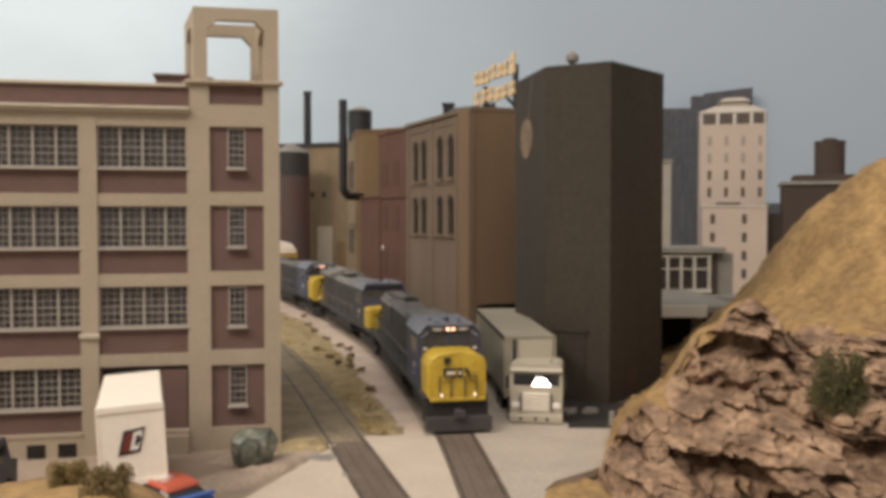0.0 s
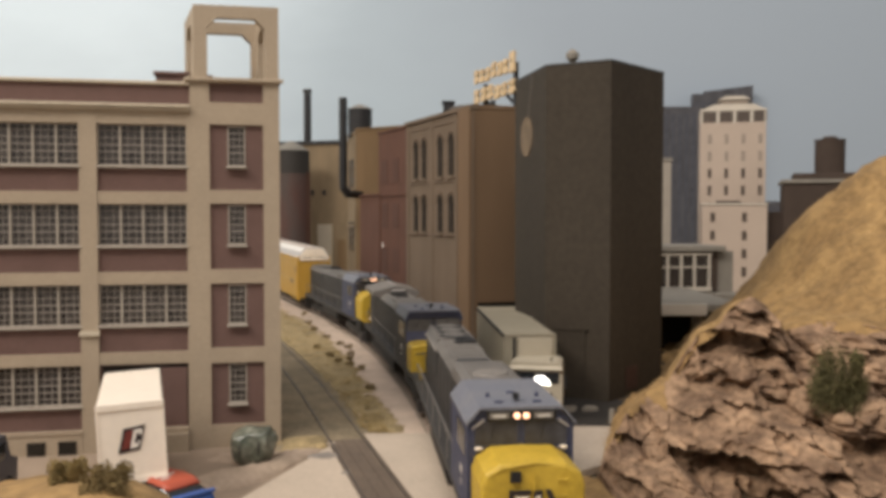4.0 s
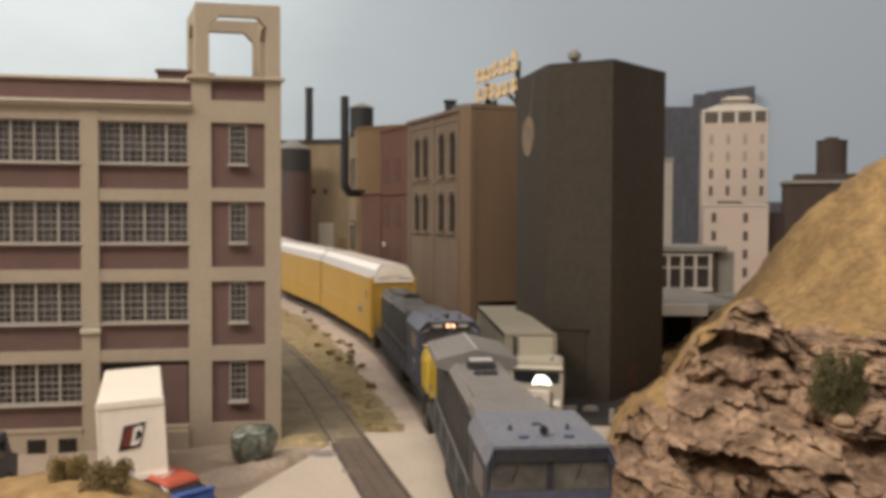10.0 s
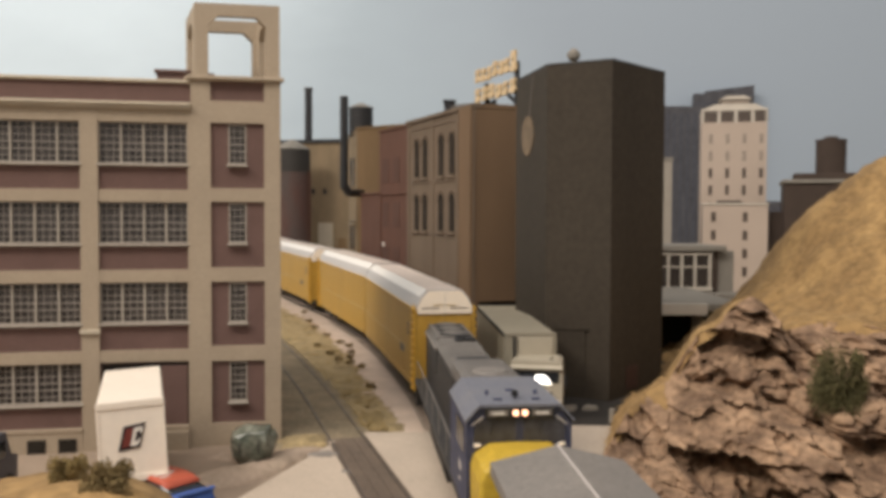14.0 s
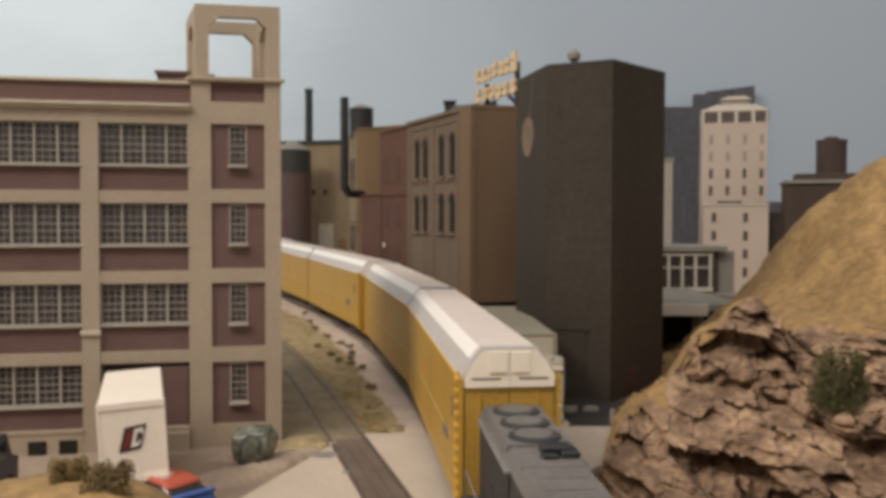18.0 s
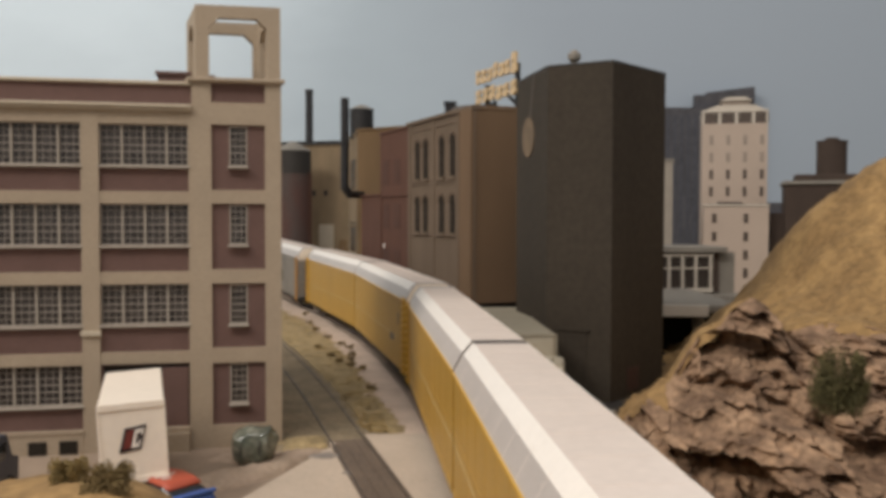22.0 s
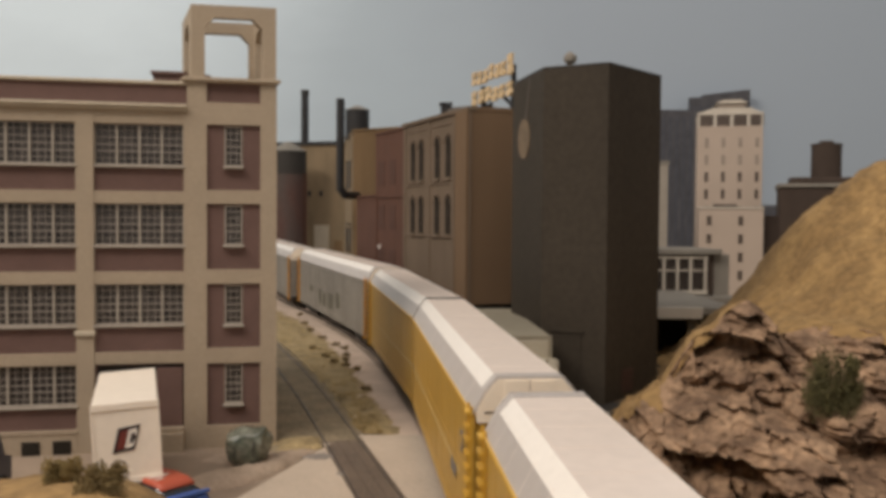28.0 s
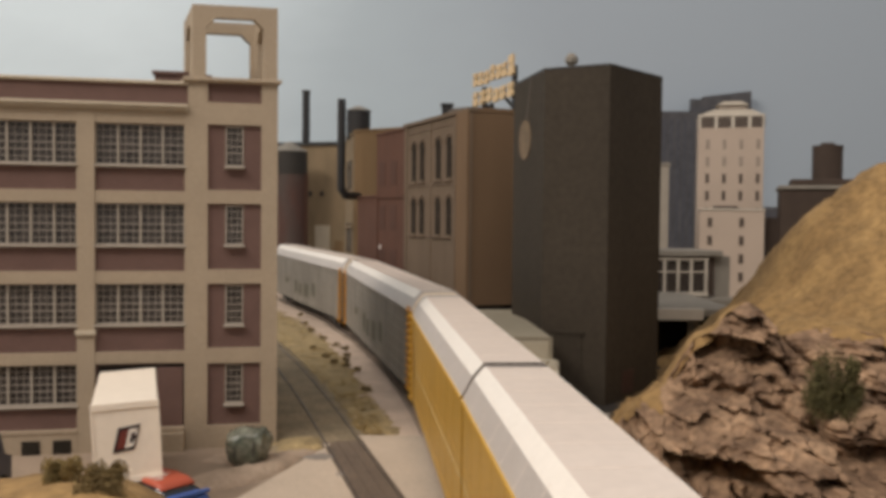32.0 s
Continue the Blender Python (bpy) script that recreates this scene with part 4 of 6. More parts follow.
    part("top_band", T((0, 0, 14.5), (0, 0, 17.5), 2.4, n=32), M_DARKTRIM, silo)
    part("rust_band", P([(2.29, -1.0), (2.46, -0.25), (2.46, 0.37), (2.22, 1.0), (1.98, 0.62), (1.98, -0.74)], 0.5, 14.7), M_RED, silo, "rust red patched plates")


make_factory()
make_dark_block()
make_mill()
make_works()


# ---- the town beyond the dark block ----
def make_city():
    d = 105.0
    # cream tower: stepped top, blind and dark windows
    tw = thing("cream_tower", pose(33.55, d, 0, 0, 0, -14), "tall cream office tower with a stepped crown", "tower block")
    w0, w1 = -3.62, 3.62
    part("shaft", B((w0, w1, 0, 7, -1, 22.25)), M_WHITE, tw)
    part("crown", B((w0 - 0.06, w1 + 0.06, -0.06, 7.06, 22.25, 22.55), bevel=0.05), M_WHITE2, tw)
    part("crown_step", P([(w0 + 0.2, 22.55), (w1 - 0.2, 22.55), (w1 - 1.4, 23.1), (w0 + 1.6, 23.1)], 0.3, 6.6, "y"), M_WHITE2, tw)
    part("lantern", B((-1.3, 1.7, 1.4, 5.2, 23.1, 23.75)), M_TOWERWIN2, tw)
    part("lantern_roof", P([(-1.6, 23.75), (2.0, 23.75), (1.2, 24.15), (-0.8, 24.15)], 1.1, 5.5, "y"), M_WHITE2, tw)
    for i in range(4):
        x = w0 + 0.25 + i * 1.86
        part("crown_window", B((x, x + 1.5, -0.03, 0.1, 21.0, 22.25)), M_TOWERWIN, tw)
    part("crown_pier", B(*[(w0 + i * 1.86 - (0 if i == 0 else 0.11), w0 + i * 1.86 + 0.25, -0.04, 0.0, 20.9, 22.25) for i in range(5)][:4], (w1 - 0.2, w1, -0.04, 0.0, 20.9, 22.25)), M_WHITE2, tw)
    for r in range(9):
        for c in range(4):
            x, z = w0 + 1.05 + c * 1.86, 19.05 - r * 1.98
            part("window", B((x - 0.2, x + 0.2, -0.03, 0.05, z - 0.55, z + 0.55)), M_TOWERWIN if r > 1 else M_TOWERWIN2, tw)
    wing = thing("cream_tower_wing", pose(31.0, d - 8, 0, 0, 0, -14), "lower cream wing before the tower with small dark windows", "building")
    part("body", B((-3.1, 3.55, 0, 4, -1, 11.3)), M_WHITE, wing)
    part("coping", B((-3.2, 3.65, -0.12, 4.1, 11.3, 11.5)), M_WHITE2, wing)
    part("roof_plant", B((-1.6, 0.9, 0.8, 2.6, 11.5, 11.8), bevel=0.05), M_TOWERWIN, wing)
    for r in range(5):
        for x in (-2.0, 1.25):
            z = 10.0 - r * 1.95
            part("window", B((x - 0.24, x + 0.24, -0.04, 0.05, z - 0.5, z + 0.5)), M_TOWERWIN, wing)
    # blue-grey printed towers on the far board
    t = thing("printed_tower", pose(0, 147, 0), "flat blue-grey printed skyscraper with ribbed front", "tower block")
    part("body", B((34.5, 42.4, 0, 1.5, -1, 27.9)), M_BLUEGREY, t)
    for i in range(7):
        part("window_strip", B((34.75 + i * 1.1, 35.35 + i * 1.1, -0.05, 0.05, 0, 26.7)), M_BLUEWIN, t)
    t = thing("printed_tower", pose(0, 149, 0), "flat grey printed tower top with a stepped roof", "tower block")
    part("body", B((41.0, 50.8, 0, 1.2, -1, 30.2)), M_BLUEGREY, t)
    part("roof_cap", P([(43.0, 30.2), (43.0, 30.6), (50.8, 31.6), (50.8, 30.2)], 0, 1.2, "y"), M_BLUEGREY, t)
    for i in range(5):
        part("window_strip", B((41.3 + i * 1.1, 41.9 + i * 1.1, -0.05, 0.05, 0, 28.8)), M_BLUEWIN, t)
    t = thing("printed_tower", pose(0, 142, 0), "flat dim grey-blue printed building", "tower block")
    part("body", B((49.5, 56, 0, 1.0, -1, 12.5)), M_BLUEGREY, t)
    for i in range(5):
        part("window_strip", B((49.9 + i * 1.2, 50.5 + i * 1.2, -0.05, 0.05, 0, 11.5)), M_BLUEWIN, t)
    # narrow white pylon building beside the dark block
    t = thing("white_slab", pose(0, 96, 0), "narrow white stone slab building", "building")
    part("body", B((22.5, 24.2, 0, 3, -1, 16.2), bevel=0.05), M_STRIP, t)
    part("ledge", B((22.4, 24.3, -0.1, 3.1, 15.9, 16.3)), M_GREYST, t)
    # station hall with a glazed upper floor over an underpass
    st = thing("glazed_hall", pose(19.0, 79.0, 0, 0, 0, 6), "grey concrete hall with a white-framed glazed upper floor", "building")
    part("upper_floor", B((-2, 5.35, 0.35, 6, 3.5, 7.0)), M_BROWN, st)
    part("roof_slab", B((-2.3, 5.9, -0.25, 6.4, 7.0, 7.5), bevel=0.06), M_GREYST, st)
    part("side_wall", B((5.35, 6.9, 0.6, 6, 3.0, 7.0)), M_GREYST, st)
    part("glazing", B((-0.4, 4.5, 0.22, 0.33, 3.75, 6.75)), M_PANE, st)
    part("window_frame", B((-0.5, 4.7, 0.0, 0.25, 6.65, 6.85), (-0.5, 4.7, 0.0, 0.25, 3.5, 3.85), (-0.5, 4.7, 0.1, 0.25, 5.55, 5.67)), M_WHITE2, st)
    for x in (-0.4, 0.72, 1.95, 3.15, 4.5):
        part("mullion", B((x - 0.1, x + 0.1, 0.0, 0.25, 3.85, 6.65)), M_WHITE2, st)
    part("deck", B((-3, 7.2, -1.8, 6, 2.65, 3.35), bevel=0.05), M_GREYST, st)
    # road deck in front of the hall, on columns over an underpass painted dark as shade
    dk = thing("road_deck", pose(0, 0, 0), "grey concrete road deck on columns over a dark underpass", "bridge")
    part("slab", B((11.8, 20.6, 61.6, 77.0, 3.55, 4.05), bevel=0.05), M_GREYST, dk)
    part("edge_beam", B((11.8, 18.0, 61.35, 61.6, 3.3, 4.1), bevel=0.03), M_WHITE2, dk)
    part("column", T((17.65, 62.6, gz(62) - 0.3), (17.65, 62.6, 3.55), 0.42, n=16), M_GREYST, dk)
    part("column", T((13.6, 62.6, gz(62) - 0.3), (13.6, 62.6, 3.55), 0.42, n=16), M_GREYST, dk)
    # dark wall and roadway added for the deep shade under the deck
    part("back_wall", B((11.8, 20.6, 65.5, 66.0, gz(66) - 0.4, 3.55)), M_VOID, dk)
    part("roadway", B((11.9, 20.6, 56.0, 65.5, gz(60) + 0.0, gz(60) + 0.25)), M_SHADE, dk)
    # brown brick house with a roof tank
    br = thing("brown_warehouse", pose(36.95, 96, 0, 0, 0, -18), "dark brown brick warehouse with a flat roof", "building")
    part("body", B((-0.8, 10, 0, 8, -1, 13.6)), M_BROWN, br)
    part("roof_ledge", B((-1.0, 10.2, -0.3, 8.2, 13.6, 14.0), bevel=0.05), M_GREYST, br)
    part("roof_block", B((0.2, 7.4, 0.8, 5, 14.0, 14.7), bevel=0.1), M_BROWN, br)
    part("annex", B((-2.2, -0.8, 1, 6, -1, 10.6)), M_BROWN, br)
    tk = thing("roof_tank", pose(41.8, 98, 14.65), "dark brown cylindrical roof tank", "water tank")
    part("tank_body", T((0, 0, 0), (0, 0, 3.7), 1.55, n=24), M_BROWN, tk)
    part("lid", T((0, 0, 3.7), (0, 0, 4.05), 0.8, 0.7, 20), M_BROWN, tk)
    part("rim", T((0, 0, 3.55), (0, 0, 3.72), 1.62, n=24), M_BROWN, tk)


make_city()


# ---- the rock cutting and the grassy hill ----
def interp(x, xs, ys):
    return float(np.interp(x, xs, ys))


def cliff_top(x):
    return interp(x, (5.8, 6.2, 6.65, 7.15, 7.8, 8.55, 9.4, 10.55, 11.4, 12.0, 12.8, 13.3, 14.2, 14.9, 15.6, 16.8, 18.4, 26, 45),
                  (-0.6, 0.95, 1.8, 2.35, 2.4, 2.8, 3.2, 5.05, 5.5, 6.35, 6.75, 6.5, 5.3, 5.4, 5.65, 5.75, 5.4, 6.8, 7.0))


def rock_top(x):
    """Upper limit of the bare rock; the turf comes down over the shoulder of the cutting."""
    return interp(x, (5.8, 6.8, 7.2, 8.3, 9.0, 9.45, 10.1, 10.6, 11.0, 13.5), (3.2, 2.6, 2.2, 2.4, 2.7, 3.4, 4.7, 5.5, 8.0, 9.0))


def crest(x):
    return interp(x, (6.6, 8.0, 10.0, 13.05, 15.25, 17.25, 18.25, 20.25, 24.5, 32, 45), (-0.6, -0.4, 0.5, 1.8, 4.2, 6.0, 7.3, 10.2, 13.3, 15.5, 16.0))


def crag(q, seed, crack, tilt):
    """One size of broken block: each cell stands proud or back, leans its own way and ends in a cleft."""
    dist, pts = noise.voronoi(q)
    c = pts[0]
    k = Vector((c.x * 3.7 + seed, c.y * 5.1, c.z * 4.3))
    d = noise.cell(k)
    lean = Vector((noise.cell(k + Vector((9.3, 0, 0))), 0, -0.35 - 0.8 * noise.cell(k + Vector((0, 0, 7.7)))))
    d += tilt * lean.dot(q - c)
    return d - crack * max(0.0, 1 - (dist[1] - dist[0]) / 0.16)


def strata(p):
    """Relief of the cast rock: broken blocks and ledges in beds that dip to the right."""
    w = noise.noise_vector(p * 0.45 + Vector((4, 1, 7)))
    f = noise.noise_vector(p * 1.7 + Vector((1, 8, 3)))
    a, u = p.x * 0.98 - p.z * 0.20 + w.x * 0.35 + f.x * 0.07, p.z * 0.98 + p.x * 0.20 + w.z * 0.30 + f.z * 0.07
    d = 1.35 * crag(Vector((a * 0.36, 0.3, u * 0.62)), 1, 0.06, 0.75)
    d += 0.66 * crag(Vector((a * 0.85 + 9, 0.1, u * 1.30)), 2, 0.05, 0.9)
    d += 0.20 * crag(Vector((a * 1.7 + 3, 0.7, u * 2.5)), 3, 0.06, 0.9)
    d += 0.06 * crag(Vector((a * 3.9 + 3, 0.7, u * 5.2)), 4, 0.03, 0.9)
    d += 0.20 * noise.noise(p * 1.9) + 0.13 * noise.noise(p * 4.3) + 0.05 * noise.noise(p * 9)
    # hollows worn back under the harder beds
    return d - 0.35 - 1.7 * max(0.0, noise.noise(Vector((a * 0.5, 8, u * 1.0))) - 0.15)


def make_hill():
    hill = thing("rocky_hill", None, "cast rock cutting topped by a dry tan grass hill", "hill", kind="structure")
    nx, nv = 380, 200
    xs = [5.8 + (42 - 5.8) * (i / nx) ** 1.75 for i in range(nx + 1)]
    foot = lambda x: 31.3 + max(0.0, 7.0 - x) * 1.3 - min(2.2, max(0.0, x - 8.2) * 0.24)
    lip = lambda x: interp(x, (6.6, 8.4), (34.3, 37.5)) + 1.0 * noise.noise(Vector((x * 0.3, 0, 5))) - min(3.0, max(0.0, x - 13) * 0.25)
    rows = []
    for x in xs:
        col = []
        zt = cliff_top(x) + 0.14 * noise.noise(Vector((x * 1.1, 1, 2)))
        y0, y1 = foot(x), max(lip(x), foot(x) + 0.5)
        zr = rock_top(x) + 0.5 * noise.noise(Vector((x * 1.3, 4, 2))) + 0.25 * noise.noise(Vector((x * 4.1, 4, 2)))
        for j in range(nv + 1):
            v = j / nv
            z = gz(y0) - 0.4 + (zt - gz(y0) + 0.4) * v
            y = y0 + (y1 - y0) * (v ** 1.3)
            p = Vector((x, y, z))
            turf = z > zr + 0.22 * noise.noise(p * 2.3)
            edge = min(1.0, (1 - v) * 12 + 0.35) * min(1.0, (x - 5.7) * 1.1)
            under = min(1.0, max(0.0, (zr - z) / 1.7))
            k = strata(p) * edge * (0.25 + 0.75 * under * under * (3 - 2 * under))
            if turf:
                k = -0.05 + 0.22 * noise.noise(p * 0.8) + 0.05 * noise.noise(p * 5)
            p += Vector((-0.10, -1.0, 0.06)) * k
            col.append((p, turf))
        rows.append(col)
    for name, want, material, label in (("rock_face", False, M_ROCK, "broken pinkish tan cast rock with dark clefts"), ("turf_shoulder", True, M_GRASS, "dry tan turf over the shoulder of the rock")):
        bm = bmesh.new()
        made = {}

        def vert(i, j):
            if (i, j) not in made:
                made[i, j] = bm.verts.new(rows[i][j][0])
            return made[i, j]
        for i in range(nx):
            for j in range(nv):
                if (rows[i][j][1] and rows[i + 1][j][1]) is want:
                    bm.faces.new((vert(i, j), vert(i + 1, j), vert(i + 1, j + 1), vert(i, j + 1)))
        part(name, bm, material, hill, label, smooth=True)
    # grass cover behind the lip, over the crest and down the far side
    bm = bmesh.new()
    grass = []
    for x in xs[::2]:
        col = []
        zt = cliff_top(x) + 0.14 * noise.noise(Vector((x * 1.1, 1, 2)))
        y1 = max(lip(x), foot(x) + 0.5)
        zc = max(crest(x), gz(50))
        for j in range(61):
            if j <= 40:
                v = j / 40
                y = y1 + 0.05 + (51 - y1) * v
                e = v * v * (3 - 2 * v) * 0.6 + v * 0.4
                z = zt + 0.04 + (zc - zt) * e - (0.45 if j == 0 else 0.0)
            else:
                v = (j - 40) / 20
                y = 51 + 22 * v
                z = zc + (gz(73) - 0.5 - zc) * (v * v * (3 - 2 * v))
            q = Vector((x, y, z))
            z += (0.30 * noise.noise(q * 0.35) + 0.34 * noise.noise(q * 0.8) + 0.20 * noise.noise(q * 2.0)) * min(1.0, j / 6)
            lean = max(0.0, y - y1 + 0.25) * interp(x, (6.5, 10, 16, 26), (0.24, 0.18, 0.06, 0.0))
            col.append(bm.verts.new((x + lean + 0.1 * noise.noise(q * 0.9), y, z)))
        grass.append(col)
    for a, b in zip(grass, grass[1:]):
        for j in range(60):
            bm.faces.new((a[j], b[j], b[j + 1], a[j + 1]))
    # static grass: short fibres brushed flat down the slope
    rnd = random.Random(21)
    fl = bmesh.new()
    for _ in range(12000):
        i, j = int(len(grass) * rnd.random() ** 0.8), int(44 * rnd.random())
        p = grass[min(i, len(grass) - 1)][j].co
        x, y, z = p
        x, y = x + rnd.uniform(-0.2, 0.2), y + rnd.uniform(-0.2, 0.2)
        a, w = rnd.uniform(-0.9, 0.9), rnd.uniform(0.02, 0.045)
        tip = (x + 0.22 * math.sin(a), y - 0.16 * math.cos(a), z + rnd.uniform(0.0, 0.05))
        fl.faces.new([fl.verts.new(q) for q in ((x - w, y, z + 0.02), (x + w, y, z + 0.02), tip)])
    part("grass_slope", bm, M_GRASS, hill, "dry tan static grass slope", smooth=True)
    tagged(part("grass_flecks", fl, M_GRASS, hill, "short dry grass fibres"), kind="stuff")
    # tan verge at the foot of the cutting, by the crossing
    bm = bmesh.new()
    rows = []
    for i in range(41):
        y = 8 + (34.9 - 8) * i / 40
        a = line_x(y) + 1.45 + 0.25 * noise.noise(Vector((y * 0.7, 0, 0)))
        b = max(a + 0.5, 6.0)
        rows.append([bm.verts.new((a + (b - a) * j / 24, y, gz(y) + 0.02 + 0.46 * min(1, j / 6) * min(1.0, (40 - i) / 6) + 0.16 * noise.noise(Vector((a + j, y, 0)) * 0.9))) for j in range(25)])
    for r0, r1 in zip(rows, rows[1:]):
        for j in range(24):
            bm.faces.new((r0[j], r0[j + 1], r1[j + 1], r1[j]))
    part("grass_verge", bm, M_GRASS, hill, "dry grass verge at the foot of the rock", smooth=True)
    # mound in the left foreground
    mound = thing("grass_mound", None, "dry tan grass mound in the foreground", "hill", kind="structure")
    bm = bmesh.new()
    bmesh.ops.create_grid(bm, x_segments=70, y_segments=50, size=1)
    for v in bm.verts:
        x, y = -13 + v.co.x * 10.5, 18.5 + v.co.y * 8
        r = max(abs(v.co.x), abs(v.co.y))
        h = interp(x * 19.5 / y, (-23.5, -16, -9.8, -8.6, -7.2, -6.6, -6.0, -5.2, -3.6, -2.5), (4.6, 4.2, 4.05, 4.4, 4.4, 4.25, 3.9, 2.9, 0.6, -0.4))
        e = interp(y, (10.5, 15, 19, 23, 26.5), (0.35, 0.85, 1.0, 0.8, -0.1))
        z = gz(y) - 0.3 + (h + 0.6) * e
        q = Vector((x, y, 0))
        v.co = Vector((x, y, z + 0.22 * noise.noise(q * 0.5) + 0.08 * noise.noise(q * 2.0)))
    part("grass_slope", bm, M_GRASS, mound, smooth=True)


def clump(rnd, n, size, spread, flat=1.0, lobes_n=9, lo=0.35, hi=0.62, core=0.55):
    """A bush of many small crossed leaf flakes on an uneven outline."""
    bm = bmesh.new()
    lobes = [(Vector((rnd.uniform(-1, 1), rnd.uniform(-1, 1), rnd.uniform(0.15, 0.9))), rnd.uniform(lo, hi)) for _ in range(lobes_n)]
    for _ in range(n):
        c, r = rnd.choice(lobes)
        d = Vector((rnd.gauss(0, 1), rnd.gauss(0, 1), rnd.gauss(0, 1))).normalized() * r * rnd.uniform(core, 1.05)
        p = Vector(((c.x * 0.62 + d.x) * spread[0], (c.y * 0.62 + d.y) * spread[1], max(0.0, (c.z + d.z * flat)) * spread[2]))
        s = size * rnd.uniform(0.5, 1.3)
        e = Euler((rnd.uniform(0, 6.3), rnd.uniform(0, 6.3), rnd.uniform(0, 6.3))).to_matrix()
        vs = [bm.verts.new(p + e @ Vector(q) * s) for q in ((-1, 0, 0), (0, -0.6, 0.15), (1, 0, 0), (0, 0.6, -0.15))]
        bm.faces.new(vs)
    return bm


def make_plants():
    rnd = random.Random(11)
    b = thing("bush", pose(-8.42, 20.0, 3.82), "upright dry olive bush on the grass mound", "bush")
    part("crown", clump(rnd, 9000, 0.032, (0.42, 0.42, 0.66), lobes_n=16, lo=0.25, hi=0.45, core=0.1), M_BUSHT, b)
    part("stem", T((0, 0, -0.3), (0.1, 0, 0.4), 0.06, 0.03, 6), M_TIE, b)
    b = thing("bush", pose(-7.05, 18.9, 3.85), "low spreading dry olive bush on the grass mound", "bush")
    part("crown", clump(rnd, 16000, 0.032, (0.62, 0.5, 0.85), lobes_n=24, lo=0.25, hi=0.45, core=0.1), M_BUSH, b)
    part("stem", T((0, 0, -0.3), (0.05, 0, 0.3), 0.05, 0.03, 6), M_TIE, b)
    rnd = random.Random(5)
    b = thing("bush", pose(14.5, 32.8, 2.75), "tall soft olive green bush rooted in the rock cutting", "bush")
    part("crown", clump(rnd, 14000, 0.05, (1.35, 0.8, 2.35), lobes_n=26, lo=0.18, hi=0.40, core=0.1), M_BUSHG, b)
    part("stem", T((0, 0.6, -0.2), (0, 0, 1.4), 0.07, 0.04, 6), M_TIE, b)
    # weeds along the edge of the gravel path
    spots = ((84, 2.3), (78, 3.3), (74, 3.5), (69.7, 3.4), (66.5, 2.9), (64.8, 4.9), (64.6, 2.6), (61.4, 4.4), (61.8, 2.9), (59.2, 4.0), (59.4, 3.3), (57.6, 3.5), (56.5, 3.0), (50.5, 3.1))
    for y, off in spots:
        x = line_x(y) - off
        b = thing("weed_clump", pose(x, y, rail_z(y) - 0.12), "dark dry weed clump by the gravel path", "weed", "weeds by the path")
        part("tuft", clump(rnd, 300, 0.06, (0.36, 0.32, 0.28), lobes_n=12, lo=0.2, hi=0.45, core=0.2), M_WEEDD, b)
    bm = bmesh.new()
    for _ in range(1100):
        y = 41 + 60 * rnd.random() ** 1.5
        bed = rnd.random() < 0.28
        x0, x1 = (siding_x(y) - 3.0, siding_x(y) + 1.2) if bed else (siding_x(y) + 1.0, line_x(y) - 3.05)
        if x1 < x0 + 0.3:
            continue
        x = x0 + (x1 - x0) * rnd.random() ** 0.8
        if noise.noise(Vector((x * 0.8, y * 0.5, 2))) < (0.12 if bed else -0.15):
            continue
        z, tall = rail_z(y) - 0.12, rnd.uniform(0.02, 0.06) if bed else rnd.uniform(0.03, 0.10)
        for _ in range(12):
            a, w, ln = rnd.uniform(0, 6.28), rnd.uniform(0.015, 0.04), rnd.uniform(0.06, 0.2)
            cx, cy = x + rnd.gauss(0, 0.10), y + rnd.gauss(0, 0.10)
            bm.faces.new([bm.verts.new(q) for q in ((cx - w * math.sin(a), cy + w * math.cos(a), z), (cx + w * math.sin(a), cy - w * math.cos(a), z), (cx + ln * math.cos(a), cy + ln * math.sin(a), z + tall * rnd.uniform(0.5, 1.2)))])
    tagged(part("dry_weeds", bm, M_WEED), "low dry olive weeds between the tracks", "weeds", kind="stuff")
    # scattered pale stones
    bm = bmesh.new()
    for _ in range(1100):
        y = 40.3 + 34 * rnd.random() ** 1.5
        k = rnd.random()
        x = line_x(y) - rnd.uniform(2.2, 4.3) if k < 0.6 else siding_x(y) - rnd.uniform(1.0, 3.2) if k < 0.8 else siding_x(y) + rnd.uniform(-0.6, 1.6)
        s = rnd.uniform(0.03, 0.10)
        r = bmesh.ops.create_icosphere(bm, subdivisions=1, radius=s, matrix=Matrix.Translation((x, y, gz(y) + 0.02 + s * 0.4)) @ Matrix.Diagonal((1, rnd.uniform(0.6, 1.2), 0.7, 1)))
    tagged(part("gravel_stones", bm, M_GRAVEL), "loose pale gravel stones by the tracks", "gravel", kind="stuff")


make_hill()
make_plants()


# ---- road vehicles ----
def wheel(parent, x, y, r=0.5, w=0.3, at_z=0.0):
    t = part("wheel", T((x - w / 2, y, at_z + r), (x + w / 2, y, at_z + r), r, n=18), M_TYRE, parent)
    part("rim", T((x - w / 2 - 0.02, y, at_z + r), (x + w / 2 + 0.02, y, at_z + r), r * 0.55, n=12), M_GREYST, t)


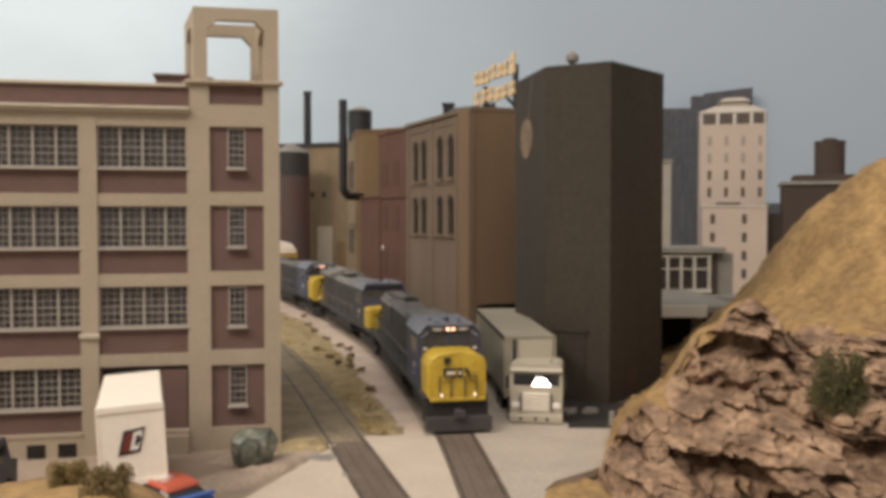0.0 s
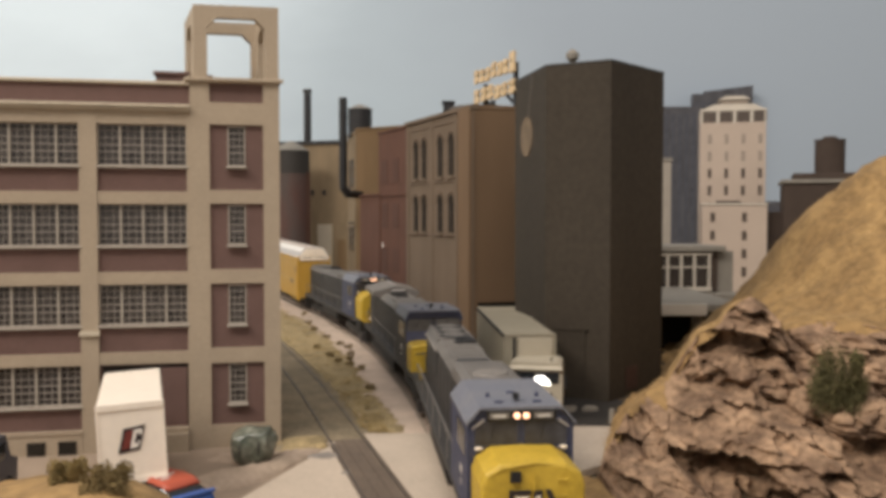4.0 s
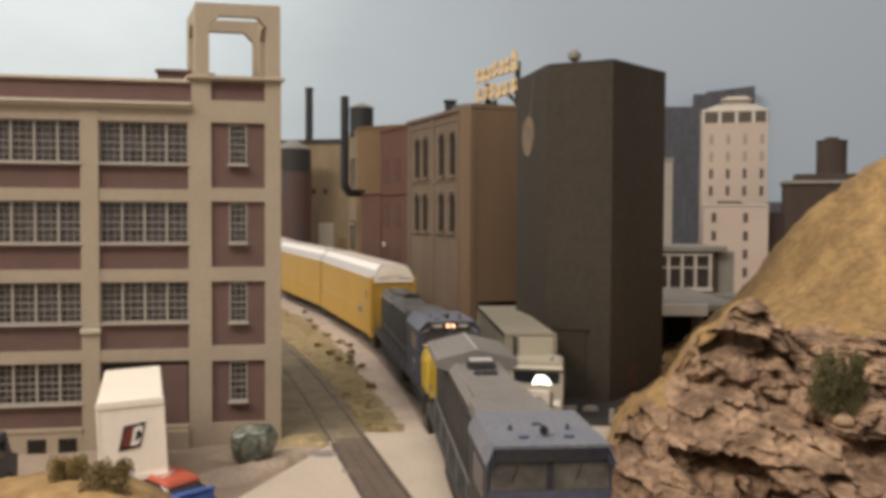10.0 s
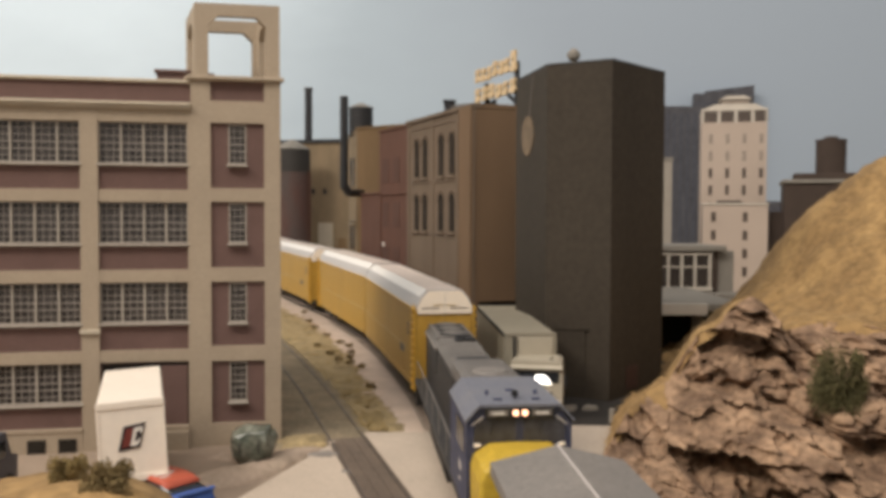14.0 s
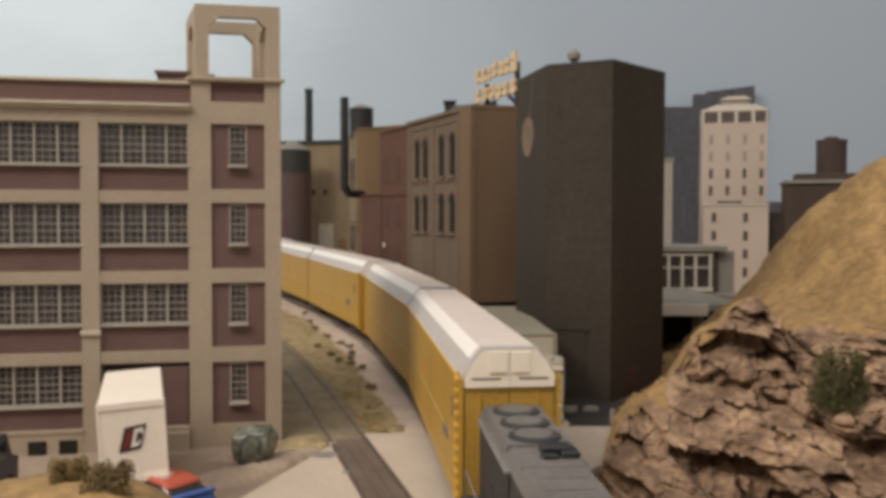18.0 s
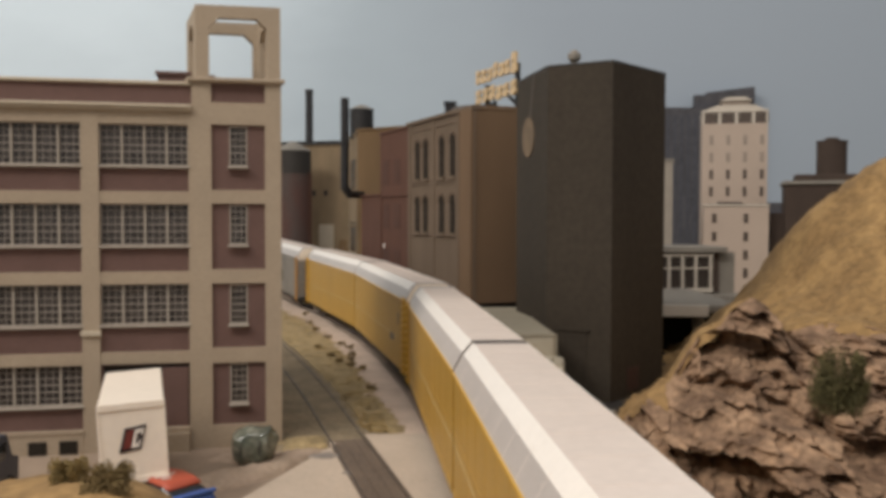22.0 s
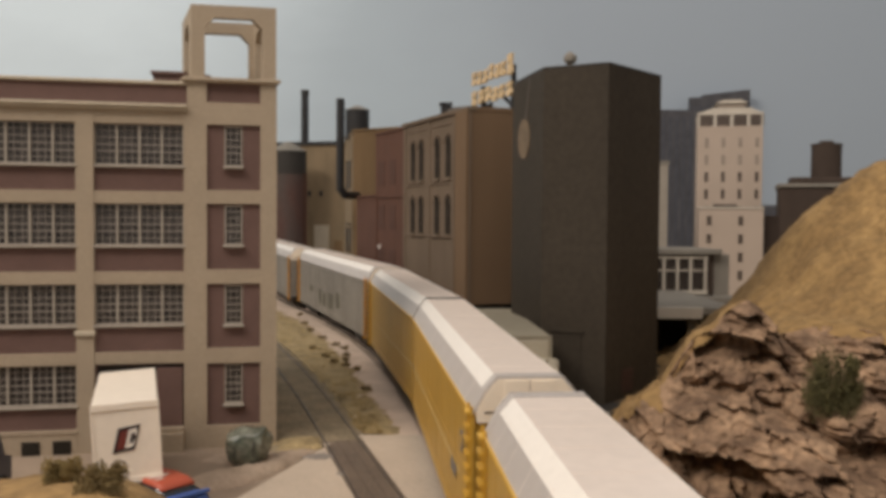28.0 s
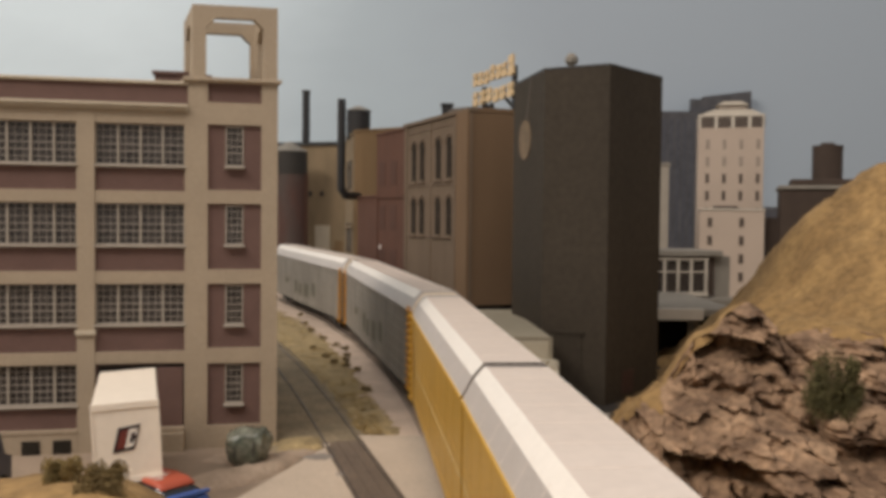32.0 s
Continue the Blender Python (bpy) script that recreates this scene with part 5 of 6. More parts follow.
def make_white_trailer():
    # its doors face the viewer, its nose stands in the factory's dock
    x0, y0, x1, y1 = -10.47, 30.6, -12.70, 37.4
    g = gz(31)
    ang = heading_deg(x1 - x0, y1 - y0) - 90
    tr = thing("white_trailer", pose(x0, y0, g + 0.03, 0, -3.0, ang), "white box trailer with a slanted red and black emblem", "trailer")
    L = 6.9
    h0, h1 = 1.25, 3.86
    part("box_body", B((-1.09, 1.09, 0, L, h0, h1), bevel=0.05), M_TRUCKW, tr)
    part("rear_frame", B((-1.11, 1.11, -0.05, 0.0, h1 - 0.22, h1 + 0.02), (-1.11, -1.02, -0.03, 0.0, h0, h1 - 0.22), (1.02, 1.11, -0.03, 0.0, h0, h1 - 0.22), (-1.11, 1.11, -0.06, 0.0, h0 - 0.15, h0 + 0.06), (-0.12, 0.12, -0.04, 0.0, h0 + 0.06, h0 + 0.28), bevel=0.012), M_TRUCKW, tr)
    def slant(x0, x1, z0, z1):
        """A patch of the emblem, in its own slanted axes."""
        f = lambda x, z: (0.0 + 0.42 * x + 0.11 * z, 2.62 + 0.42 * z + 0.05 * x)
        return [f(x0, z0), f(x1, z0), f(x1, z1), f(x0, z1)]
    em = part("emblem", P(slant(-0.85, 0.85, -1, 1), -0.035, -0.012, "y"), M_LOGOBLK, tr, "slanted black emblem with red and white bars")
    part("emblem_stripe", P(slant(-0.62, 0.0, -0.74, 0.74), -0.05, -0.035, "y"), M_LOGORED, em)
    for q in ((0.02, 0.28, -0.75, 0.75), (0.28, 0.66, -0.75, -0.42), (0.28, 0.70, 0.42, 0.75), (0.58, 0.74, 0.2, 0.42), (0.55, 0.70, -0.42, -0.22)):
        part("emblem_bar", P(slant(*q), -0.05, -0.035, "y"), M_LOGOWHT, em)
    for y in (0.8, 1.9):
        for x in (-1.0, 1.0):
            wheel(tr, x, y)
    part("axle_frame", B((-0.8, 0.8, 0.3, 2.6, 0.7, h0)), M_UNDER, tr)
    part("bumper_bar", B((-1.1, 1.1, -0.05, 0.06, 0.55, 0.7), (-0.7, -0.6, -0.04, 0.06, 0.7, h0 - 0.15), (0.6, 0.7, -0.04, 0.06, 0.7, h0 - 0.15)), M_UNDER, tr)
    for x in (-0.85, 0.85):
        part("landing_leg", B((x - 0.08, x + 0.08, 6.0, 6.2, 0.0, h0)), M_UNDER, tr)


def make_semi():
    # cab-over tractor facing the viewer, long box behind it reaching into the mill's dock
    x0, y0, x1, y1 = 4.42, 42.75, 3.45, 55.2
    g = gz(45)
    ang = heading_deg(x1 - x0, y1 - y0) - 90
    tk = thing("semi_truck", pose(x0, y0, g, GRADE * 57, 0, ang), "dusty cream cab-over truck with a long grey box trailer", "truck")
    cab = part("cab", P([(-1.22, 0.45), (1.22, 0.45), (1.25, 2.1), (1.2, 3.02), (1.05, 3.12), (-1.05, 3.12), (-1.2, 3.02), (-1.25, 2.1)], 0.0, 1.9, "y"), M_TRUCKC, tk, "dusty cream flat-fronted cab", turn=(0, 0, -14))
    part("windscreen", B((-1.08, -0.03, -0.03, 0.02, 2.10, 2.64), (0.03, 1.08, -0.03, 0.02, 2.10, 2.64)), M_GLASS, cab)
    part("visor", P([(-0.16, 2.78), (0.05, 2.98), (0.05, 2.70)], -1.22, 1.22, "x"), M_TRUCKC, cab)
    # glowing plates before the screen imitate a white lamp reflected in it
    glare = bmesh.new()
    for shape in ([(-0.22, 2.06), (0.10, 2.06), (0.14, 2.44), (0.02, 2.46)], [(0.17, 2.06), (0.72, 2.06), (0.46, 2.40), (0.20, 2.50)]):
        prism(glare, shape, -0.06, -0.032, "y")
    part("screen_glare", glare, G_GLARE, cab, "glowing white shapes for the glare on the windscreen")
    part("grille", B((-0.62, 0.62, -0.05, 0.0, 0.85, 1.75), bevel=0.02), M_TRUCKW, cab)
    for i in range(5):
        part("grille_bar", B((-0.58, 0.58, -0.07, -0.05, 0.95 + i * 0.16, 1.0 + i * 0.16)), M_CHROME, cab)
    for x in (-0.95, 0.95):
        part("headlight", B((x - 0.2, x + 0.2, -0.06, 0.0, 1.0, 1.28), bevel=0.03), M_LOGOWHT, cab)
        part("grab_rail", T((x * 0.78, -0.08, 0.8), (x * 0.78, -0.08, 1.7), 0.035, n=6), M_BLACK, cab)
        part("mirror", B((x * 1.45 - 0.08, x * 1.45 + 0.08, 0.05, 0.1, 1.9, 2.5)), M_BLACK, cab)
    part("bumper", B((-1.28, 1.28, -0.22, 0.1, 0.32, 0.72), bevel=0.05), M_TRUCKC, cab)
    for x in (-0.7, 0.0, 0.55):
        part("fog_lamp", T((x, -0.24, 0.52), (x, -0.2, 0.52), 0.08, n=10), M_BLACK, cab)
    part("roof_horn", T((0.7, 0.3, 3.18), (0.7, 0.8, 3.18), 0.08, 0.05, 8), M_CHROME, cab)
    part("fairing_shadow", B((-1.0, 1.0, 1.9, 2.3, 1.0, 2.9)), M_UNDER, tk)
    box_ = part("trailer_box", B((-1.27, 1.27, 1.7, 13.6, 1.15, 4.2), bevel=0.05), M_TRUCKG, tk, "long dusty grey trailer box")
    part("corner_post", B((-1.3, -1.2, 1.66, 1.8, 1.15, 4.2), (1.2, 1.3, 1.66, 1.8, 1.15, 4.2), (-1.3, 1.3, 1.66, 1.8, 4.08, 4.22)), M_TRUCKG, box_)
    part("front_panel", B((-0.62, 1.12, 1.62, 1.7, 2.2, 4.02), bevel=0.03), M_TRUCKC, box_)
    part("exhaust_stack", T((-0.80, 1.55, 1.2), (-0.80, 1.55, 4.05), 0.07, n=10), M_BLACK, tk)
    part("side_rail", B((-1.31, -1.27, 1.7, 13.6, 1.15, 1.35), (-1.31, -1.27, 1.7, 13.6, 4.0, 4.2)), M_UNDER, box_)
    part("frame", B((-0.5, 0.5, 0.4, 13.4, 0.75, 1.15)), M_UNDER, tk)
    for y in (0.9, 3.6, 4.7, 11.0, 12.1):
        for x in (-1.05, 1.05):
            wheel(tk, x, y, 0.5, 0.32)


def make_cars():
    car = thing("racing_car", pose(-9.82, 31.3, gz(31.3), 0, 0, 50) @ Matrix.Scale(0.88, 4), "blue saloon car with a red and white painted roof", "car")
    def shell(rows, material, name, parent, label=""):
        """A smooth skin over cross-sections (y, half width low, half width high, z low, z high)."""
        bm = bmesh.new()
        rings = []
        for y, w0, w1, z0, z1 in rows:
            prof = [(-w0, z0), (-w0, z0 + (z1 - z0) * 0.55), (-w1, z0 + (z1 - z0) * 0.9), (-w1 * 0.8, z1), (w1 * 0.8, z1), (w1, z0 + (z1 - z0) * 0.9), (w0, z0 + (z1 - z0) * 0.55), (w0, z0)]
            rings.append([bm.verts.new((x, y, z)) for x, z in prof])
        for p, q in zip(rings, rings[1:]):
            for i in range(7):
                bm.faces.new((p[i], p[i + 1], q[i + 1], q[i]))
        bm.faces.new(rings[0])
        bm.faces.new(rings[-1])
        return part(name, bm, material, parent, label, smooth=True)
    body = shell([(-2.4, 0.80, 0.72, 0.35, 0.86), (-2.2, 0.92, 0.84, 0.28, 0.98), (-1.2, 0.95, 0.88, 0.25, 1.0), (0.9, 0.95, 0.88, 0.25, 0.98), (1.7, 0.93, 0.82, 0.27, 0.88), (2.2, 0.84, 0.70, 0.30, 0.74), (2.38, 0.7, 0.6, 0.36, 0.62)], M_CARBLUE, "body", car)
    shell([(-1.75, 0.80, 0.70, 0.95, 1.0), (-1.0, 0.80, 0.64, 0.95, 1.34), (0.3, 0.80, 0.64, 0.95, 1.36), (1.15, 0.80, 0.72, 0.95, 0.99)], M_GLASS, "cabin", car)
    shell([(-1.5, 0.74, 0.66, 1.16, 1.30), (-1.1, 0.76, 0.70, 1.24, 1.41), (-0.3, 0.78, 0.72, 1.28, 1.46), (0.5, 0.76, 0.70, 1.24, 1.41), (0.9, 0.74, 0.66, 1.12, 1.24)], M_CARRED, "roof_panel", car, "red painted roof")
    for x, y, w, ln, tz in ((-0.34, -0.25, 0.07, 0.6, 4.0), (-0.30, -0.55, 0.05, 0.75, -6.0), (-0.42, -0.85, 0.045, 0.4, 5.0), (0.12, -0.40, 0.04, 0.35, -9.0), (-0.36, 0.1, 0.09, 0.6, 3.0)):
        part("roof_streak", B((-ln / 2, ln / 2, -w, w, 0.0, 0.03), bevel=0.01), M_LOGOWHT, car, at=(x, y, 1.455 - 0.055 * (y + 0.3) ** 2), turn=(-6 * (y + 0.3), 0, tz))
    part("bonnet_stripe", B((-0.25, 0.25, 1.2, 1.7, 0.90, 0.945), bevel=0.01), M_CARRED, body)
    part("bonnet_panel", B((-0.62, 0.58, 1.12, 1.42, 0.90, 0.965), bevel=0.02), M_LOGOWHT, body)
    part("spoiler", B((-0.82, 0.82, -2.42, -2.22, 1.0, 1.12), bevel=0.03), M_CARBLUE, body)
    for q in (-0.5, 0.5):
        part("headlight", T((q, 2.36, 0.52), (q, 2.40, 0.52), 0.12, n=10), M_LOGOWHT, body)
    for y in (-1.5, 1.45):
        for x in (-0.88, 0.88):
            wheel(car, x, y, 0.34, 0.22)
    van = thing("dark_van", pose(-16.75, 31.2, gz(31.2), 0, 0, 6), "dark navy delivery van by the factory", "van")
    part("body", P([(-2.4, 0.35), (2.4, 0.35), (2.45, 1.2), (1.8, 1.4), (1.3, 2.3), (-2.4, 2.35)], -1.0, 1.0, "x"), M_NAVY, van)
    part("windscreen", P([(1.86, 1.42), (1.42, 2.2), (1.46, 2.22), (1.9, 1.44)], -0.85, 0.85, "x"), M_GLASS, van)
    part("side_window", B((0.98, 1.02, 0.2, 1.2, 1.45, 2.05)), M_GLASS, van)
    for y in (-1.5, 1.5):
        for x in (-0.95, 0.95):
            wheel(van, x, y, 0.36, 0.24)
    # lumpy green wrapped load by the factory corner
    ld = thing("wrapped_load", pose(-7.70, 36.5, gz(36.5) + 0.02), "dark green glossy wrapped bundle on the yard", "bundle")
    bm = bmesh.new()
    bmesh.ops.create_icosphere(bm, subdivisions=4, radius=1)
    for v in bm.verts:
        p = v.co.copy()
        f = 1 + 0.13 * noise.noise(p * 2.1) + 0.06 * noise.noise(p * 5.3)
        q = Vector((math.copysign(abs(p.x) ** 0.7, p.x) * 0.92, math.copysign(abs(p.y) ** 0.75, p.y) * 0.75, math.copysign(abs(p.z) ** 0.65, p.z) * 0.82)) * f
        tp = 0.80 + 0.20 * min(1.0, max(0.0, q.z + 0.8))
        v.co = Vector((q.x * tp, q.y * tp, max(q.z + 0.78, 0.0)))
    part("wrap", bm, M_GREENGL, ld, smooth=True)
    for x in (-0.4, 0.35):
        bm = bmesh.new()
        for i in range(14):
            a0, a1 = math.pi * i / 14, math.pi * (i + 1) / 14
            tube(bm, (x, -0.82 * math.cos(a0), 0.7 + 0.95 * math.sin(a0) - 0.1), (x, -0.82 * math.cos(a1), 0.7 + 0.95 * math.sin(a1) - 0.1), 0.035, n=5)
        part("strap", bm, M_DARKTRIM, ld)


make_white_trailer()
make_semi()
make_cars()


# ---- the train ----
def truck(parent, y, axles, half=0.95):
    """A bogie under a car; returned so that it can swivel."""
    span = max(axles) - min(axles)
    t = part("bogie", B((-1.12, -0.98, -span / 2 - 0.5, span / 2 + 0.5, 0.35, 0.85), (0.98, 1.12, -span / 2 - 0.5, span / 2 + 0.5, 0.35, 0.85),
                        (-0.98, 0.98, -0.4, 0.4, 0.45, 0.95)), M_UNDER, parent, at=(0, y, 0))
    for a in axles:
        bm = T((-0.79, a, 0.48), (-0.66, a, 0.48), 0.48, n=16)
        tube(bm, (0.66, a, 0.48), (0.79, a, 0.48), 0.48, n=16)
        tube(bm, (-0.79, a, 0.48), (0.79, a, 0.48), 0.09, n=8)
        part("wheelset", bm, M_RAIL, t)
    return t


def make_loco(kind):
    """A six-axle diesel with a wide nose; y runs to the front, the rail top is z = 0."""
    lab = {"fan": "dark blue-grey diesel locomotive with yellow wide nose and roof fans",
           "wing": "dark blue-grey diesel locomotive with flared radiator wings"}[kind]
    lo = thing("diesel_locomotive", None, lab, "locomotive", "locomotives on the train")
    F = 10.55
    hood = M_LROOFF if kind == "fan" else M_LROOF
    part("deck", B((-1.5, 1.5, -F - 0.25, F - 0.2, 1.35, 1.62), bevel=0.03), M_LOCO, lo)
    part("fuel_tank", P([(-1.35, 0.55), (1.35, 0.55), (1.45, 0.9), (1.45, 1.35), (-1.45, 1.35), (-1.45, 0.9)], -3.0, 2.6, "y"), M_UNDER, lo)
    # nose
    ny0, ny1 = (8.55, F) if kind == "fan" else (7.34, 8.75)
    nose = bmesh.new()
    nt = 3.62 if kind == "fan" else 3.10

    half = [(1.36, 1.55), (1.39, nt - 0.62), (1.28, nt - 0.30), (0.86, nt - 0.03)]
    front = [(0, 1.55)] + half + [(0, nt)] + [(-x, z) for x, z in half[::-1]]
    if kind == "wing":
        half = [(1.43, 1.55), (1.45, nt - 0.24), (1.36, nt - 0.09), (0.9, nt - 0.03)]
        front = [(0, 1.55)] + half + [(0, nt)] + [(-x, z) for x, z in half[::-1]]
    prism(nose, front, ny0, ny1, "y")
    tips = [v for v in nose.verts if abs(v.co.x) < 0.01 and v.co.y > ny1 - 0.01]
    bmesh.ops.connect_verts(nose, verts=tips)
    for v in tips:
        v.co.y += 0.10
    rim = [e for e in nose.edges if all(v.co.y > ny1 - 0.01 for v in e.verts) and not all(abs(v.co.x) < 0.01 for v in e.verts)]
    bmesh.ops.bevel(nose, geom=rim, offset=0.12, segments=3, affect="EDGES", profile=0.5)
    part("nose", nose, M_NOSE, lo, "bright yellow wide nose")
    part("nose_light", B((0.34, 0.62, ny1 - 0.01, ny1 + 0.09, nt - 0.50, nt - 0.22)), M_BLACK, lo)
    # road mark on the nose: dark bars, not lettered
    if kind == "fan":
        ym = ny1 + 0.115
        mark = part("nose_mark", B((0.08, 0.66, ym - 0.08, ym, 2.80, 2.92), (0.08, 0.66, ym - 0.08, ym, 2.48, 2.60), (0.54, 0.66, ym - 0.08, ym, 2.60, 2.80)), M_LOGOBLK, lo, "dark oblong road mark")
        part("mark_block", B((-0.22, 0.02, ym - 0.04, ym + 0.004, 2.48, 2.92)), M_LOGOBLK, mark)
        part("mark_core", B((-0.15, -0.05, ym - 0.02, ym + 0.008, 2.62, 2.78), (0.14, 0.5, ym - 0.02, ym + 0.008, 2.64, 2.76)), M_CAREND, mark)
        part("mark_slash", P([(-0.66, 2.48), (-0.50, 2.48), (-0.28, 2.92), (-0.44, 2.92)], ym - 0.09, ym + 0.003, "y"), M_LOGOBLK, mark)
        part("nose_door_edge", B((-0.03, 0.03, ny1 + 0.06, ny1 + 0.112, 1.6, nt - 0.25)), M_NOSE, lo)
        for x, z in ((-0.75, nt - 0.42), (-0.75, nt - 0.85), (-0.95, 2.1), (0.9, 2.2)):
            part("nose_grab", T((x - 0.14, ny1 + 0.10, z), (x + 0.14, ny1 + 0.10, z), 0.022, n=5), M_NOSE, lo)
    else:
        part("nose_mark", B((0.42, 0.72, ny1 + 0.03, ny1 + 0.09, 1.62, 2.42), (-0.5, -0.2, ny1 + 0.03, ny1 + 0.09, 1.62, 2.42)), M_MARK, lo, "dull olive marking")
        part("nose_door", B((0.80, 1.28, ny1 - 0.02, ny1 + 0.05, 1.62, nt - 0.40), bevel=0.02), M_NOSE, lo)
        part("nose_vent", B((0.62, 1.22, ny1 + 0.02, ny1 + 0.08, nt - 0.52, nt - 0.44)), M_MARK, lo)
        part("nose_rail", T((0.36, ny1 + 0.12, nt - 0.2), (0.36, ny1 + 0.12, 1.66), 0.035, n=5), M_MARK, lo)
    # cab
    cy0, cy1 = (4.9, 8.75) if kind == "fan" else (4.1, 7.35)
    rx = 1.13 if kind == "fan" else 1.34
    cab = part("cab", P([(-1.5, 1.62), (1.5, 1.62), (1.5, 4.15), (rx - 0.01, 4.60), (-rx + 0.01, 4.60), (-1.5, 4.15)], cy0, cy1, "y"), M_LBLUE if kind == "fan" else M_LOCO, lo, "dark blue cab" if kind == "fan" else "dark blue-grey cab")
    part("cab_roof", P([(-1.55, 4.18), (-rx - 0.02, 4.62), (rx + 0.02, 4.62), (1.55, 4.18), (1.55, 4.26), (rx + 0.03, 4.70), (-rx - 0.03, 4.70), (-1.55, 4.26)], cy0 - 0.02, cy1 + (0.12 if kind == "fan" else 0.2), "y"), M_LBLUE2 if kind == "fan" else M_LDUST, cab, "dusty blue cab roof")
    wz, wt = (3.60, 4.30) if kind == "fan" else (3.58, 4.22)
    if kind == "wing":
        part("cab_front", B((-1.48, 1.48, cy1, cy1 + 0.01, 1.7, wz - 0.01)), M_LBLUEM, cab, "dusty blue cab front")
    wx = 1.3 if kind == "fan" else 1.42
    for x0, x1 in ((-wx, -0.10), (0.10, wx)):
        ws = part("windscreen", P([(x0, wz), (x1, wz), (x1, wt), (x0, wt)], cy1 - 0.01, cy1 + 0.02, "y"), M_SCREEN if kind == "fan" else M_SCREENP, cab)
        part("gasket", B((x0 - 0.03, x1 + 0.03, cy1, cy1 + 0.035, wt, wt + 0.04), (x0 - 0.03, x0, cy1, cy1 + 0.035, wz, wt), (x1, x1 + 0.03, cy1, cy1 + 0.035, wz, wt)), M_LBLUE, ws)
        part("wiper", T(((x0 + x1) / 2, cy1 + 0.03, wt - 0.02), ((x0 + x1) / 2 + 0.15, cy1 + 0.03, wz + 0.2), 0.012, n=5), M_BLACK, ws)
    for x in (-1.515, 1.515):
        part("side_window", B((min(x, x * 0.985), max(x, x * 0.985), cy1 - 2.3, cy1 - 0.5, 3.15, 3.95)), M_SCREEN, cab)
    lamp_y = cy1 + 0.13
    if kind == "fan":
        part("number_box", B((-0.98, 0.98, cy1 - 0.3, cy1 + 0.12, 4.31, 4.60), bevel=0.03), M_DARKTRIM, cab)
        for x in (-0.13, 0.13):
            part("headlight", T((x, lamp_y - 0.02, 4.46), (x, lamp_y + 0.02, 4.46), 0.085, n=14), G_HEAD, cab, "glowing warm headlight")
        for x in (-0.62, 0.62):
            part("number_board", B((x - 0.27, x + 0.27, lamp_y - 0.02, lamp_y + 0.01, 4.38, 4.54)), M_LROOF, cab)
            part("board_bar", B((x - 0.18, x + 0.18, lamp_y + 0.01, lamp_y + 0.02, 4.43, 4.48)), M_LOGOWHT, cab)
        for s in (-1, 1):
            part("marker_strip", P([(s * 1.05, 4.30), (s * 1.36, 4.08), (s * 1.37, 4.12), (s * 1.05, 4.36)], cy1 + 0.0, cy1 + 0.04, "y"), M_CARSIDE, cab)
            part("nose_step_light", B((s * 1.2 - 0.1, s * 1.2 + 0.1, cy1 + 0.02, cy1 + 0.12, 3.5, 3.58), bevel=0.02), M_CAREND, cab)
    else:
        # deep dark brow over the screens
        part("roof_brow", P([(cy1 + 0.0, 4.30), (cy1 + 0.08, 4.27), (cy1 + 0.22, 4.60), (cy1 + 0.0, 4.60)], -1.34, 1.34, "x"), M_LBLUE, cab, "dark blue brow")
        for s in (-1, 1):
            part("brow_corner", P([(s * 1.34, 4.28), (s * 1.34, 4.60), (s * 1.52, 4.20), (s * 1.52, 4.05)], cy1, cy1 + 0.16, "y"), M_LBLUE, cab)
        part("number_board", B((-0.55, 0.55, ny1 - 0.02, ny1 + 0.02, 2.70, 2.92)), M_LROOF, lo)
        part("front_porch", B((-1.4, 1.4, ny1, F, 1.55, 1.66)), M_LOCO, lo)
    # dusty lamps, vents and lift lugs on the roof; bars of lettering under the cab windows
    for x, y in ((-0.55, -0.45), (0.55, -0.45), (0.0, -1.7)):
        part("roof_lug", B((x - 0.12, x + 0.12, cy1 + y - 0.05, cy1 + y + 0.05, 4.69, 4.76), bevel=0.015), M_LBLUE, cab)
    for q in (-1.502, 1.502):
        part("letter_bar", B((min(q, q * 1.004), max(q, q * 1.004), cy1 - 1.7, cy1 - 1.1, 2.45, 2.7), (min(q, q * 1.004), max(q, q * 1.004), cy1 - 1.6, cy1 - 1.3, 2.1, 2.25)), M_CARSIDE, cab)
    part("horn", T((0.0, cy1 - 0.75, 4.70), (0.0, cy1 - 0.75, 4.88), 0.05, n=8), M_BLACK, cab)
    part("horn_bell", T((0.0, cy1 - 0.95, 4.87), (0.05, cy1 - 0.5, 4.87), 0.04, 0.11, 8), M_BLACK, cab)
    for x in (-0.7, 0.75):
        part("antenna", T((x, cy1 - 1.25, 4.68), (x, cy1 - 1.25, 4.83), 0.07, 0.04, 8), M_LBLUE, cab)
    # long hood
    hw = 0.93 if kind == "fan" else 1.06
    part("long_hood", P([(-hw, 1.62), (hw, 1.62), (hw, 3.95), (hw - 0.22, 4.22), (-hw + 0.22, 4.22), (-hw, 3.95)], -10.85, 5.9, "y"), M_LOCO, lo)
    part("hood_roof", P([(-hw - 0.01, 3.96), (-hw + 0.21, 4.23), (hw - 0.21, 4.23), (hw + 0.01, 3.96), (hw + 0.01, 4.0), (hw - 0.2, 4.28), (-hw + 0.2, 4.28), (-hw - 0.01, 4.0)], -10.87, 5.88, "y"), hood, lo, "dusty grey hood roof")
    for y in [(-9.2 + 1.35 * i) for i in range(11)]:
        for s in (-1, 1):
            part("hood_door", B((min(s * hw, s * (hw + 0.025)), max(s * hw, s * (hw + 0.025)), y, y + 1.22, 1.85, 3.65)), M_LOCO, lo)
